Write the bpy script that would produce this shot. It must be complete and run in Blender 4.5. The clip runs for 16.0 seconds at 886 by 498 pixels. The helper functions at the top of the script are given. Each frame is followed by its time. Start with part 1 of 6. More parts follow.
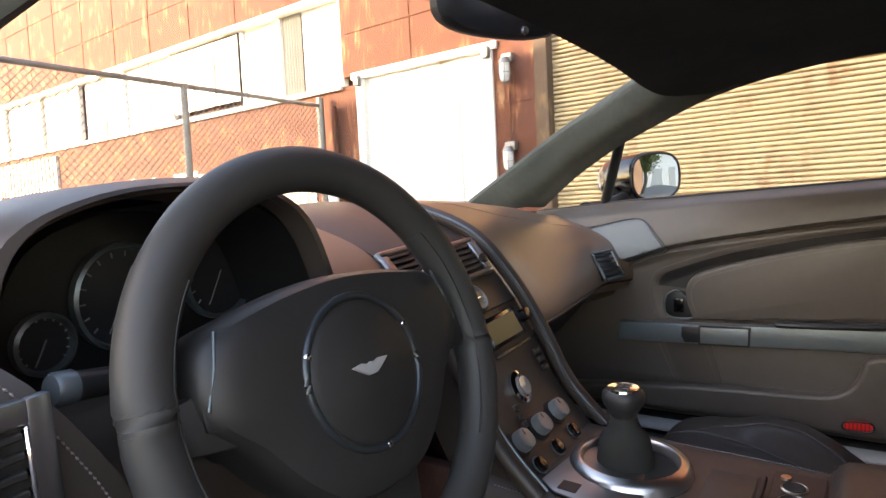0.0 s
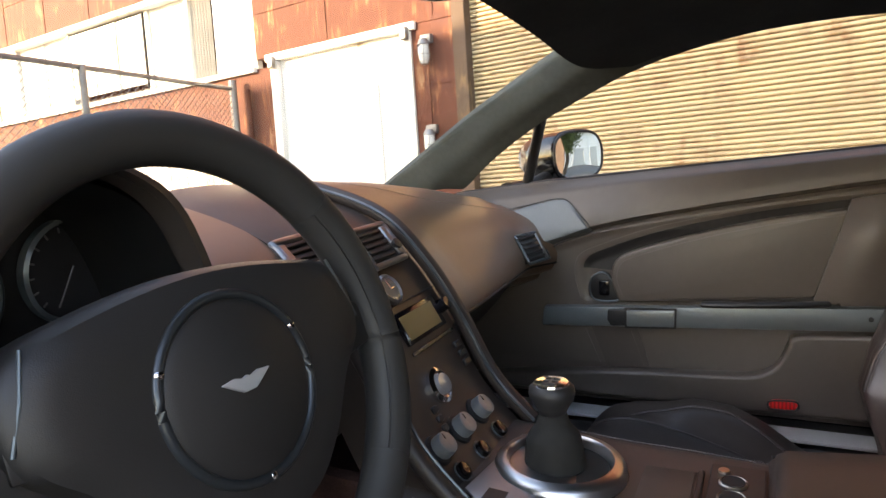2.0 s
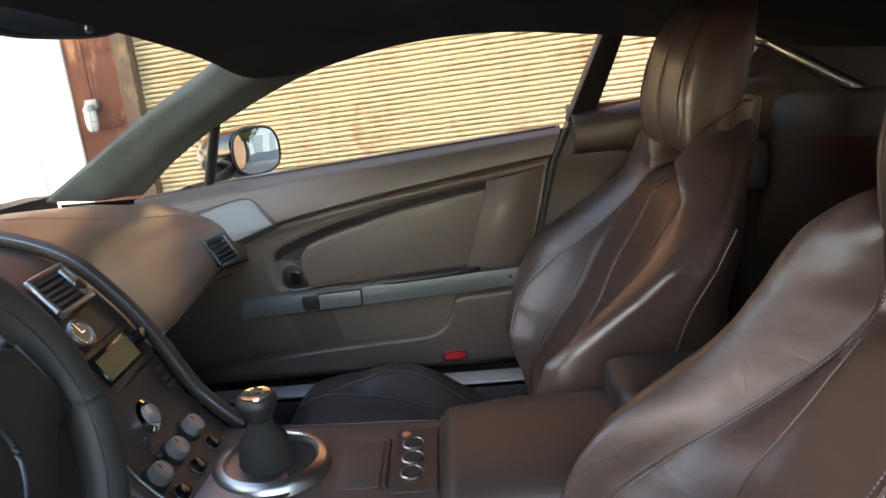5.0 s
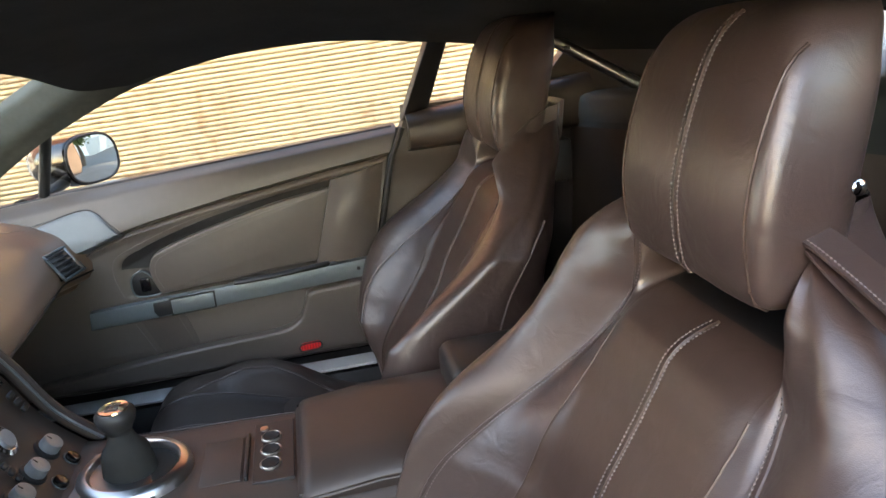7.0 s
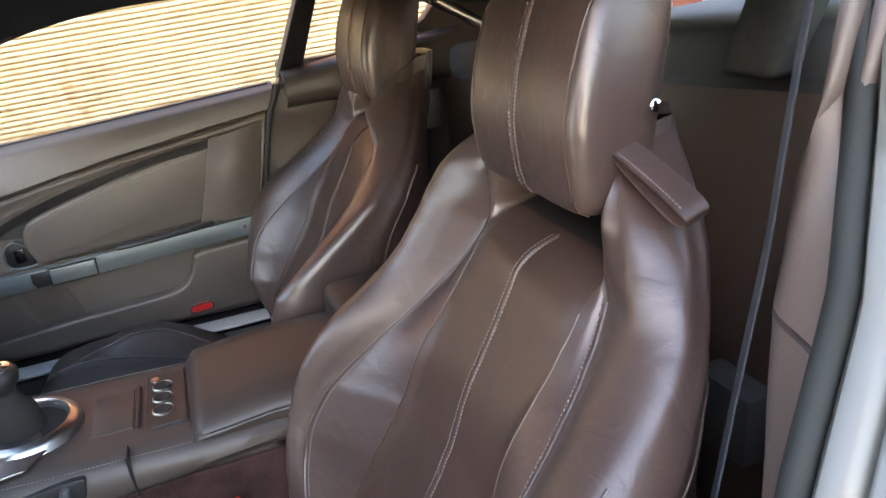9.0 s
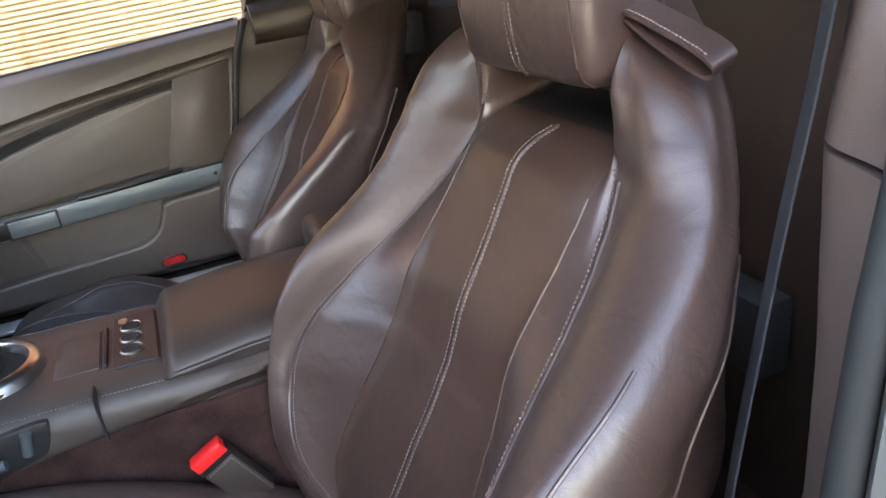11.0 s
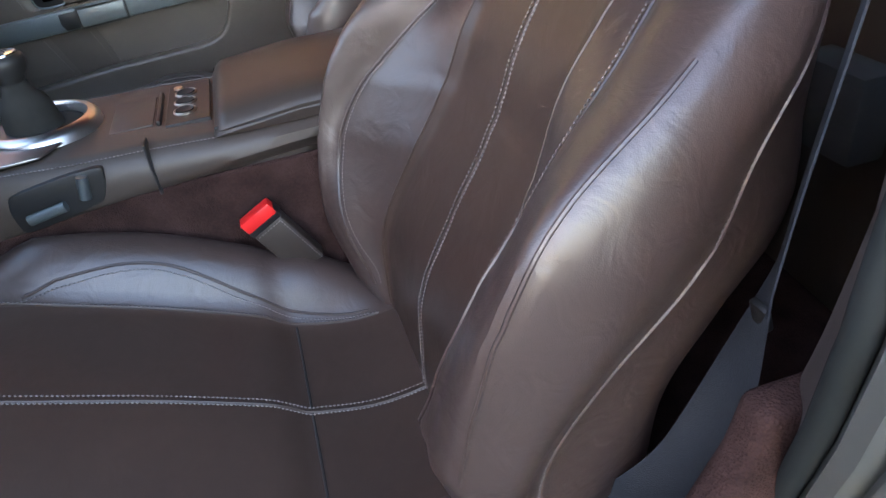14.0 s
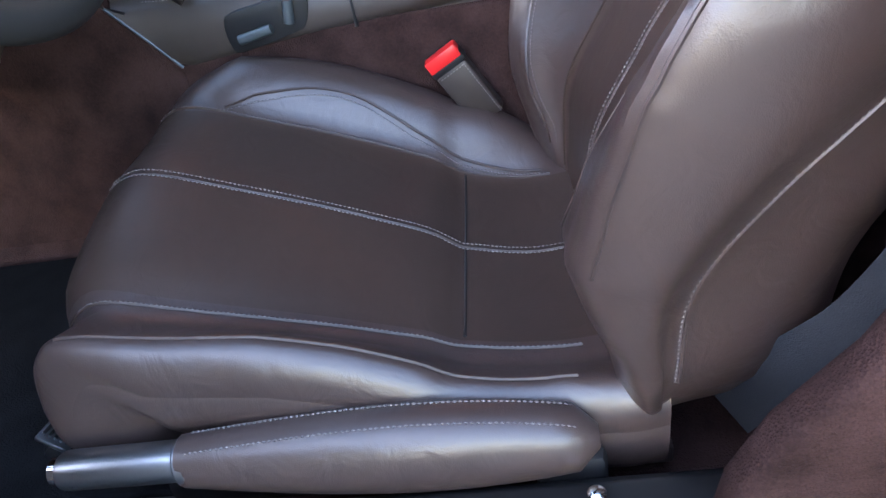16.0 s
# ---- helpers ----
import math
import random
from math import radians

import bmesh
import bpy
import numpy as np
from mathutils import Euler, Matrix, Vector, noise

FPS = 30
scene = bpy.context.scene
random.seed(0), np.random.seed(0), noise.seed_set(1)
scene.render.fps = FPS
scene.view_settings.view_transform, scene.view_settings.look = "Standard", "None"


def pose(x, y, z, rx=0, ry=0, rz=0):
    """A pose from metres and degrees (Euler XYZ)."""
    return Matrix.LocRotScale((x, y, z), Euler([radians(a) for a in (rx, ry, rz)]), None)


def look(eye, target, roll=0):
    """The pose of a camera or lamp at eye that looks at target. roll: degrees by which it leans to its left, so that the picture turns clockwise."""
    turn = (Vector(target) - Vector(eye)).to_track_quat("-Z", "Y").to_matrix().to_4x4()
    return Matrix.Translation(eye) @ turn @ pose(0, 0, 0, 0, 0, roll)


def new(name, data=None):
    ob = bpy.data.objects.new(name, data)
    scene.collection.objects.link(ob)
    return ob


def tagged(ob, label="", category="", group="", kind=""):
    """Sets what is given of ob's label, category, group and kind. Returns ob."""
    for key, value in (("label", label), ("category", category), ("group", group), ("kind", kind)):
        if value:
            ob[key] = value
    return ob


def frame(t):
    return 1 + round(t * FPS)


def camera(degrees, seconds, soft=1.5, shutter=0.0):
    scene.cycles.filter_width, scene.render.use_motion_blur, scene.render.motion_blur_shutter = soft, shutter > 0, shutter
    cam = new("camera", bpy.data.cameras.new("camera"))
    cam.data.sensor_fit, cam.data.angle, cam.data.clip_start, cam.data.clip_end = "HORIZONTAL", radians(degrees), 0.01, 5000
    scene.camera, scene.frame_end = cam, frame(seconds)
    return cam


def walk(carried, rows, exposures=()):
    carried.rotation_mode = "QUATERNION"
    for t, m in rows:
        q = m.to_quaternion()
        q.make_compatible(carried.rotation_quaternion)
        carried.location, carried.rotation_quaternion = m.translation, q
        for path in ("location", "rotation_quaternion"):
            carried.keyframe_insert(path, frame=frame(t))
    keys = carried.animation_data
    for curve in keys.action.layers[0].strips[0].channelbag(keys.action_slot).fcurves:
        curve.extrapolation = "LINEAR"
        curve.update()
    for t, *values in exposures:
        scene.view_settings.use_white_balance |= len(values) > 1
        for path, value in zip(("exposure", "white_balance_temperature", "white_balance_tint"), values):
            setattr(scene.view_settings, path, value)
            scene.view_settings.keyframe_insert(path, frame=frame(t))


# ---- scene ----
from mathutils.bvhtree import BVHTree

cam = camera(64.2, 16.0)

# The car stands on a slope: its own frame (x to the passenger's side, y ahead, z up) leans in the world.
PIVOT = Matrix.Translation((0, 0, 0.3))
CAR = PIVOT @ Matrix.Rotation(radians(5.2), 4, Vector((0.521, -0.853, 0))) @ PIVOT.inverted()

# seconds, eye, target, roll, in the car's frame
PATH = [
    (0, (-0.768, -0.23, 0.971), (0.92, 0.802, 0.677), -2.9),
    (0.5, (-0.727, -0.218, 0.965), (0.961, 0.814, 0.675), -3.0),
    (1, (-0.703, -0.199, 0.96), (0.987, 0.831, 0.673), -2.9),
    (1.5, (-0.694, -0.201, 0.96), (1.009, 0.806, 0.669), -2.9),
    (2, (-0.681, -0.2, 0.955), (1.099, 0.644, 0.61), -3.3),
    (2.5, (-0.678, -0.191, 0.955), (1.162, 0.486, 0.559), -4.0),
    (3, (-0.682, -0.188, 0.971), (1.194, 0.357, 0.54), -4.5),
    (3.5, (-0.694, -0.2, 0.985), (1.211, 0.208, 0.533), -4.7),
    (4, (-0.712, -0.212, 1.0), (1.212, 0.061, 0.526), -4.8),
    (4.5, (-0.735, -0.222, 1.018), (1.197, -0.083, 0.521), -4.9),
    (4.7, (-0.744, -0.229, 1.029), (1.188, -0.137, 0.522), -4.9),
    (6.8, (-0.837, -0.265, 1.102), (1.043, -0.576, 0.495), -5.3),
    (7, (-0.847, -0.267, 1.105), (1.021, -0.618, 0.485), -5.4),
    (7.5, (-0.864, -0.271, 1.111), (0.976, -0.705, 0.456), -5.5),
    (8, (-0.888, -0.272, 1.107), (0.926, -0.768, 0.425), -5.7),
    (8.5, (-0.914, -0.276, 1.099), (0.871, -0.831, 0.389), -5.9),
    (9, (-0.922, -0.281, 1.089), (0.837, -0.88, 0.35), -6.2),
    (11.3, (-0.88, -0.274, 0.988), (0.823, -0.913, 0.157), -7.6),
    (11.5, (-0.883, -0.274, 0.982), (0.812, -0.911, 0.132), -7.3),
    (12, (-0.879, -0.273, 0.957), (0.797, -0.894, 0.06), -6.9),
    (12.5, (-0.876, -0.275, 0.941), (0.785, -0.839, -0.021), -7.2),
    (13, (-0.875, -0.275, 0.922), (0.772, -0.773, -0.096), -7.8),
    (13.5, (-0.881, -0.281, 0.902), (0.757, -0.693, -0.169), -8.5),
    (14, (-0.899, -0.285, 0.885), (0.726, -0.61, -0.234), -8.8),
    (14.5, (-0.918, -0.3, 0.852), (0.718, -0.466, -0.285), -10.3),
    (15, (-0.933, -0.299, 0.824), (0.703, -0.321, -0.326), -11.4),
    (15.5, (-0.942, -0.296, 0.798), (0.69, -0.183, -0.352), -11.9),
    (16, (-0.945, -0.296, 0.774), (0.678, -0.054, -0.369), -11.8),
]
walk(cam, [(t, CAR @ look(eye, target, roll)) for t, eye, target, roll in PATH], exposures=[(0, 3.4, 8000, 21), (3, 3.25, 7900, 19), (4.5, 3.4, 7500, 16), (7, 3.9, 7400, 14), (9, 4.05, 7200, 16), (12.5, 4.05, 6950, 15), (14.5, 3.92, 6600, 14), (16, 4.14, 6350, 18)])

# ---- daylight ----
SUN = Vector((-0.62, 0.72, 0.30)).normalized()
sky_world = bpy.data.worlds.new("sky")
scene.world = sky_world
sky_world.use_nodes = True
_n = sky_world.node_tree.nodes
_l = sky_world.node_tree.links
_sky = _n.new("ShaderNodeTexSky")
_sky.sky_type = "NISHITA"
_sky.sun_disc = False
_sky.sun_elevation = math.asin(SUN.z)
_sky.sun_rotation = math.atan2(SUN.x, SUN.y)
_l.new(_sky.outputs[0], _n["Background"].inputs[0])
_n["Background"].inputs[1].default_value = 0.15
sun_data = bpy.data.lights.new("sun", "SUN")
sun_data.energy, sun_data.angle, sun_data.color = 2.1, radians(0.5), (1.0, 0.84, 0.62)
sun = new("sun", sun_data)
sun.matrix_world = look(SUN * 30, (0, 0, 0))

# ---- materials ----
def material(name, color, rough=0.5, metal=0.0, var=0.25, scale=6.0, grain=0.0, grain_scale=600.0, color2=None, spec=0.5, coat=0.0, per_object=0.0, wrinkle=0.0):
    """A surface whose colour drifts at a large and a small scale, with a fine relief."""
    m = bpy.data.materials.new(name)
    m.use_nodes = True
    n, l = m.node_tree.nodes, m.node_tree.links
    b = n["Principled BSDF"]
    tc = n.new("ShaderNodeTexCoord")
    big = n.new("ShaderNodeTexNoise")
    big.inputs["Scale"].default_value, big.inputs["Detail"].default_value = scale, 5
    fine = n.new("ShaderNodeTexNoise")
    fine.inputs["Scale"].default_value, fine.inputs["Detail"].default_value = scale * 14, 3
    l.new(tc.outputs["Object"], big.inputs["Vector"])
    l.new(tc.outputs["Object"], fine.inputs["Vector"])
    add = n.new("ShaderNodeMath")
    add.operation = "MULTIPLY_ADD"
    l.new(fine.outputs["Fac"], add.inputs[0])
    add.inputs[1].default_value = 0.35
    l.new(big.outputs["Fac"], add.inputs[2])
    ramp = n.new("ShaderNodeValToRGB")
    c2 = color2 or tuple(c * (1 - var) for c in color)
    ramp.color_ramp.elements[0].position, ramp.color_ramp.elements[1].position = 0.45, 0.9
    ramp.color_ramp.elements[0].color, ramp.color_ramp.elements[1].color = (*c2, 1), (*color, 1)
    l.new(add.outputs[0], ramp.inputs[0])
    out = ramp.outputs[0]
    if per_object:
        info, hsv, mul = n.new("ShaderNodeObjectInfo"), n.new("ShaderNodeHueSaturation"), n.new("ShaderNodeMath")
        mul.operation = "MULTIPLY_ADD"
        mul.inputs[1].default_value, mul.inputs[2].default_value = per_object, 1 - per_object / 2
        l.new(info.outputs["Random"], mul.inputs[0])
        l.new(mul.outputs[0], hsv.inputs["Value"])
        l.new(out, hsv.inputs["Color"])
        out = hsv.outputs[0]
    l.new(out, b.inputs["Base Color"])
    rr = n.new("ShaderNodeMapRange")
    rr.inputs["To Min"].default_value, rr.inputs["To Max"].default_value = max(0.02, rough - 0.05), min(1, rough + 0.05)
    l.new(big.outputs["Fac"], rr.inputs["Value"])
    l.new(rr.outputs[0], b.inputs["Roughness"])
    b.inputs["Metallic"].default_value = metal
    b.inputs["Specular IOR Level"].default_value = spec
    b.inputs["Coat Weight"].default_value, b.inputs["Coat Roughness"].default_value = coat, 0.03 if coat > 0.55 else 0.32
    if grain:
        vor = n.new("ShaderNodeTexVoronoi")
        vor.inputs["Scale"].default_value = grain_scale
        l.new(tc.outputs["Object"], vor.inputs["Vector"])
        mix = n.new("ShaderNodeMath")
        mix.operation = "MULTIPLY_ADD"
        l.new(big.outputs["Fac"], mix.inputs[0])
        mix.inputs[1].default_value = 0.6
        l.new(vor.outputs["Distance"], mix.inputs[2])
        bump = n.new("ShaderNodeBump")
        bump.inputs["Strength"].default_value, bump.inputs["Distance"].default_value = grain, 0.0008
        l.new(mix.outputs[0], bump.inputs["Height"])
        l.new(bump.outputs[0], b.inputs["Normal"])
        if wrinkle:
            # soft creases of stretched hide
            fold, soft = n.new("ShaderNodeTexNoise"), n.new("ShaderNodeBump")
            fold.inputs["Scale"].default_value, fold.inputs["Detail"].default_value, fold.inputs["Distortion"].default_value = 26, 3, 1.2
            l.new(tc.outputs["Object"], fold.inputs["Vector"])
            soft.inputs["Strength"].default_value, soft.inputs["Distance"].default_value = wrinkle, 0.004
            l.new(fold.outputs["Fac"], soft.inputs["Height"])
            l.new(soft.outputs[0], bump.inputs["Normal"])
    return m


def simple(name, color, rough=0.4, metal=0.0, emit=0.0, alpha=None):
    m = bpy.data.materials.new(name)
    m.use_nodes = True
    b = m.node_tree.nodes["Principled BSDF"]
    b.inputs["Base Color"].default_value = (*color, 1)
    b.inputs["Roughness"].default_value, b.inputs["Metallic"].default_value = rough, metal
    if emit:
        b.inputs["Emission Color"].default_value, b.inputs["Emission Strength"].default_value = (*color, 1), emit
    return m


def glass(name, tint=(1, 1, 1)):
    m = bpy.data.materials.new(name)
    m.use_nodes = True
    n, l = m.node_tree.nodes, m.node_tree.links
    n.remove(n["Principled BSDF"])
    tr, gl, mix, lw, pw = n.new("ShaderNodeBsdfTransparent"), n.new("ShaderNodeBsdfGlossy"), n.new("ShaderNodeMixShader"), n.new("ShaderNodeLayerWeight"), n.new("ShaderNodeMath")
    tr.inputs[0].default_value = (*tint, 1)
    gl.inputs["Roughness"].default_value = 0.01
    pw.operation = "MULTIPLY"
    lw.inputs[0].default_value = 0.12
    pw.inputs[1].default_value = 0.35
    l.new(lw.outputs["Facing"], pw.inputs[0])
    l.new(pw.outputs[0], mix.inputs[0])
    l.new(tr.outputs[0], mix.inputs[1])
    l.new(gl.outputs[0], mix.inputs[2])
    l.new(mix.outputs[0], n["Material Output"].inputs[0])
    return m


LEATHER = material("brown_leather", (0.058, 0.038, 0.033), 0.35, var=0.22, scale=5, grain=0.12, grain_scale=1100, wrinkle=0.32, spec=0.75)
LEATHER_MID = material("brown_leather_panel", (0.054, 0.033, 0.0255), 0.41, var=0.25, scale=5, grain=0.10, grain_scale=1100, wrinkle=0.18, spec=0.45)
TRIM = material("brown_trim_leather", (0.078, 0.061, 0.052), 0.42, var=0.2, scale=4, grain=0.15, grain_scale=1000)
CONSOLESKIN = material("brown_console_leather", (0.056, 0.043, 0.037), 0.45, var=0.2, scale=4, grain=0.15, grain_scale=1000, spec=0.4)
ARMSKIN = material("dark_brown_armrest_leather", (0.042, 0.0315, 0.027), 0.44, var=0.2, scale=4, grain=0.12, grain_scale=1000, spec=0.4)
PILLARSKIN = material("dark_brown_pillar_leather", (0.072, 0.054, 0.048), 0.5, var=0.2, scale=4, grain=0.12, grain_scale=1000)
# dash brown lightened and warmed: glow off the sunlit wall put into the colour
DASHSKIN = material("glow_warmed_dash_leather", (0.130, 0.082, 0.054), 0.33, var=0.2, scale=4, grain=0.10, grain_scale=1200, spec=0.9)
SHELFCLOTH = material("grey_blue_shelf_cloth", (0.075, 0.085, 0.092), 0.9, var=0.2, scale=8, grain=0.3, grain_scale=900, spec=0.1)
HOODSKIN = material("dark_brown_hood_leather", (0.048, 0.039, 0.035), 0.48, var=0.2, scale=4, grain=0.1, grain_scale=1200)
DOORSKIN = material("taupe_door_leather", (0.098, 0.079, 0.067), 0.42, var=0.18, scale=4, grain=0.15, grain_scale=1000)
# passenger cushion: the seats' leather again, with its shade put into the colour
CUSHION_SHADED_MID = material("shaded_panel_leather", (0.034, 0.025, 0.022), 0.42, var=0.25, scale=5, grain=0.10, grain_scale=1100, wrinkle=0.12)
CUSHION_SHADED = material("shaded_brown_leather", (0.048, 0.036, 0.031), 0.40, var=0.25, scale=5, grain=0.10, grain_scale=1100, wrinkle=0.18)
MAT = material("black_floor_mat", (0.012, 0.012, 0.013), 0.98, var=0.5, scale=25, grain=0.8, grain_scale=500, spec=0.05)
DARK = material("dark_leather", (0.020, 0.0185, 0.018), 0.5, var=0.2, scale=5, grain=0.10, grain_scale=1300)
HEADLINER = material("grey_suede_headliner", (0.060, 0.060, 0.056), 0.95, var=0.3, scale=9, grain=0.25, grain_scale=1800, spec=0.15)
SUEDE = material("dark_suede", (0.032, 0.031, 0.029), 0.92, var=0.3, scale=9, grain=0.25, grain_scale=1800, spec=0.15)
RIMSKIN = material("grey_rim_leather", (0.034, 0.033, 0.032), 0.55, var=0.12, scale=6, grain=0.06, grain_scale=1600, spec=0.4)
# suede lightened: haze over the pillar is put into its grey-green
SUEDE_PILLAR = material("grey_green_suede", (0.11, 0.12, 0.108), 0.95, var=0.35, scale=7, grain=0.5, grain_scale=1500, spec=0.1)
CARPET = material("brown_carpet", (0.054, 0.0295, 0.0265), 0.98, var=0.6, scale=22, grain=1.0, grain_scale=500, spec=0.05)
BLACK = material("black_plastic", (0.012, 0.012, 0.013), 0.45, var=0.3, scale=8, grain=0.08, grain_scale=1200)
GLOSS = simple("gloss_black", (0.006, 0.006, 0.007), 0.12)
DIAL = material("satin_dial_metal", (0.22, 0.23, 0.24), 0.36, metal=0.45, var=0.1, scale=20)
ALU = material("satin_aluminium", (0.36, 0.38, 0.40), 0.34, metal=1.0, var=0.12, scale=10)
GUN = material("graphite_paint", (0.105, 0.125, 0.135), 0.34, metal=0.5, var=0.12, scale=8, grain=0.05, grain_scale=1800)
BARMETAL = material("satin_graphite_bar", (0.17, 0.195, 0.205), 0.38, metal=0.5, var=0.12, scale=8, grain=0.05, grain_scale=1800)
GREY = material("grey_mesh_panel", (0.20, 0.215, 0.22), 0.42, metal=0.35, var=0.12, scale=10, grain=0.6, grain_scale=1400)
CHROME = simple("chrome", (0.75, 0.75, 0.76), 0.08, 1.0)
THREAD = material("pale_thread", (0.205, 0.18, 0.175), 0.85, var=0.3, scale=40, spec=0.2)
BELT = material("grey_belt_webbing", (0.020, 0.024, 0.031), 0.7, var=0.25, scale=30, grain=0.5, grain_scale=900)
RED = simple("red_plastic", (0.75, 0.02, 0.02), 0.35)
MIRROR = simple("mirror_glass", (0.62, 0.64, 0.64), 0.01, 1.0)
CARPAINT = material("dark_car_paint", (0.03, 0.034, 0.04), 0.25, metal=0.3, var=0.1, scale=6, coat=1.0)
GLASS = glass("window_glass", (0.93, 0.95, 0.94))


# ---- building blocks ----
BASE = {}


def thing(name, label, category, base=(0, 0, 0), group="", kind="", frame_m=None):
    """An empty at the base of a thing; places are given in the car's frame unless another is named."""
    ob = new(name)
    ob.empty_display_size = 0.05
    ob.matrix_world = (CAR if frame_m is None else frame_m) @ Matrix.Translation(base)
    BASE[ob.name] = Vector(base)
    return tagged(ob, label, category, group, kind)


def part(name, bm, mat, parent, label="", smooth=True):
    """Links a bmesh, given in the frame of the thing, as one mesh under a thing or a part."""
    top = parent
    while top.parent:
        top = top.parent
    bmesh.ops.translate(bm, verts=bm.verts, vec=-BASE[top.name])
    me = bpy.data.meshes.new(name)
    bmesh.ops.recalc_face_normals(bm, faces=bm.faces)
    if smooth:
        for f in bm.faces:
            f.smooth = True
    bm.to_mesh(me)
    bm.free()
    for m in mat if isinstance(mat, (list, tuple)) else [mat]:
        me.materials.append(m)
    if smooth:
        me.set_sharp_from_angle(angle=radians(40))
    ob = new(name, me)
    ob.parent = parent
    return tagged(ob, label)


def piece(name, bm, mat, label, category, base=(0, 0, 0), group="", kind="", frame_m=None, smooth=True):
    """A thing of one mesh."""
    bmesh.ops.translate(bm, verts=bm.verts, vec=-Vector(base))
    bmesh.ops.recalc_face_normals(bm, faces=bm.faces)
    me = bpy.data.meshes.new(name)
    if smooth:
        for f in bm.faces:
            f.smooth = True
    bm.to_mesh(me)
    bm.free()
    for m in mat if isinstance(mat, (list, tuple)) else [mat]:
        me.materials.append(m)
    if smooth:
        me.set_sharp_from_angle(angle=radians(40))
    ob = new(name, me)
    ob.matrix_world = (CAR if frame_m is None else frame_m) @ Matrix.Translation(base)
    return tagged(ob, label, category, group, kind)


def spline(pts, n, closed=False):
    """n points along a Catmull-Rom curve through pts."""
    p = [Vector(v) for v in pts]
    k = len(p)
    out = []
    segs = k if closed else k - 1
    for i in range(n):
        u = i / (n if closed else n - 1) * segs
        j = min(int(u), segs - 1)
        f = u - j
        a, b, c, d = ((p[(j - 1) % k], p[j % k], p[(j + 1) % k], p[(j + 2) % k]) if closed else
                      (p[max(j - 1, 0)], p[j], p[j + 1], p[min(j + 2, k - 1)]))
        out.append(0.5 * (2 * b + (c - a) * f + (2 * a - 5 * b + 4 * c - d) * f * f + (3 * b - a - 3 * c + d) * f ** 3))
    return out


def even(pts, step):
    """Points at an even step along a polyline."""
    out, left = [Vector(pts[0])], step
    for a, b in zip(pts, pts[1:]):
        a, b = Vector(a), Vector(b)
        d = (b - a).length
        while left <= d and d > 0:
            a = a + (b - a) * (left / d)
            d -= left
            out.append(a.copy())
            left = step
        left -= d
    return out


def loft(rings, closed_ring=True, caps=True, bm=None):
    """A skin over rings of equal count."""
    bm = bm or bmesh.new()
    vs = [[bm.verts.new(p) for p in r] for r in rings]
    k = len(rings[0])
    for a, b in zip(vs, vs[1:]):
        for i in range(k if closed_ring else k - 1):
            j = (i + 1) % k
            bm.faces.new((a[i], a[j], b[j], b[i]))
    if caps and closed_ring:
        bm.faces.new(vs[0][::-1])
        bm.faces.new(vs[-1])
    return bm


def tube(pts, r, sides=8, closed=False, bm=None, flat=1.0):
    """A round bar along points; r may be a list. flat squeezes it along its second axis."""
    p = [Vector(v) for v in pts]
    k = len(p)
    rings = []
    up = Vector((0.123, 0.31, 0.94)).normalized()
    for i in range(k):
        t = (p[(i + 1) % k] - p[i - 1]) if closed else (p[min(i + 1, k - 1)] - p[max(i - 1, 0)])
        t.normalize()
        a = t.cross(up)
        if a.length < 1e-4:
            a = t.orthogonal()
        a.normalize()
        b = t.cross(a)
        ri = r[i] if isinstance(r, (list, tuple)) else r
        rings.append([p[i] + ri * (math.cos(2 * math.pi * q / sides) * a + flat * math.sin(2 * math.pi * q / sides) * b) for q in range(sides)])
    if closed:
        rings.append(rings[0])
        bm = loft(rings, True, False, bm)
        bmesh.ops.remove_doubles(bm, verts=bm.verts, dist=1e-6)
        return bm
    return loft(rings, True, True, bm)


def box(lo, hi, bevel=0.0, seg=2, m=None):
    bm = bmesh.new()
    bmesh.ops.create_cube(bm, size=1, matrix=Matrix.Translation([(a + b) / 2 for a, b in zip(lo, hi)]) @ Matrix.Diagonal([b - a for a, b in zip(lo, hi)] + [1]))
    if bevel:
        bmesh.ops.bevel(bm, geom=bm.edges[:], offset=bevel, segments=seg, profile=0.5, affect="EDGES")
    if m is not None:
        bmesh.ops.transform(bm, matrix=m, verts=bm.verts)
    return bm


def slab(outline, depth, bevel=0.0, seg=2):
    """A plate from an outline of points (one plane), with depth as a vector."""
    bm = bmesh.new()
    f = bm.faces.new([bm.verts.new(p) for p in outline])
    r = bmesh.ops.extrude_face_region(bm, geom=[f])
    bmesh.ops.translate(bm, verts=[v for v in r["geom"] if isinstance(v, bmesh.types.BMVert)], vec=depth)
    bmesh.ops.recalc_face_normals(bm, faces=bm.faces)
    if bevel:
        edges = [e for e in bm.edges if len(e.link_faces) == 2 and e.calc_face_angle(0) > 0.6]
        bmesh.ops.bevel(bm, geom=edges, offset=bevel, segments=seg, profile=0.5, affect="EDGES")
    return bm


def lathe(profile, m, n=32):
    """A turned body: profile of (radius, height) about the z axis of m."""
    rings = [[m @ Vector((r * math.cos(2 * math.pi * i / n), r * math.sin(2 * math.pi * i / n), h)) for i in range(n)] for r, h in profile]
    return loft(rings)


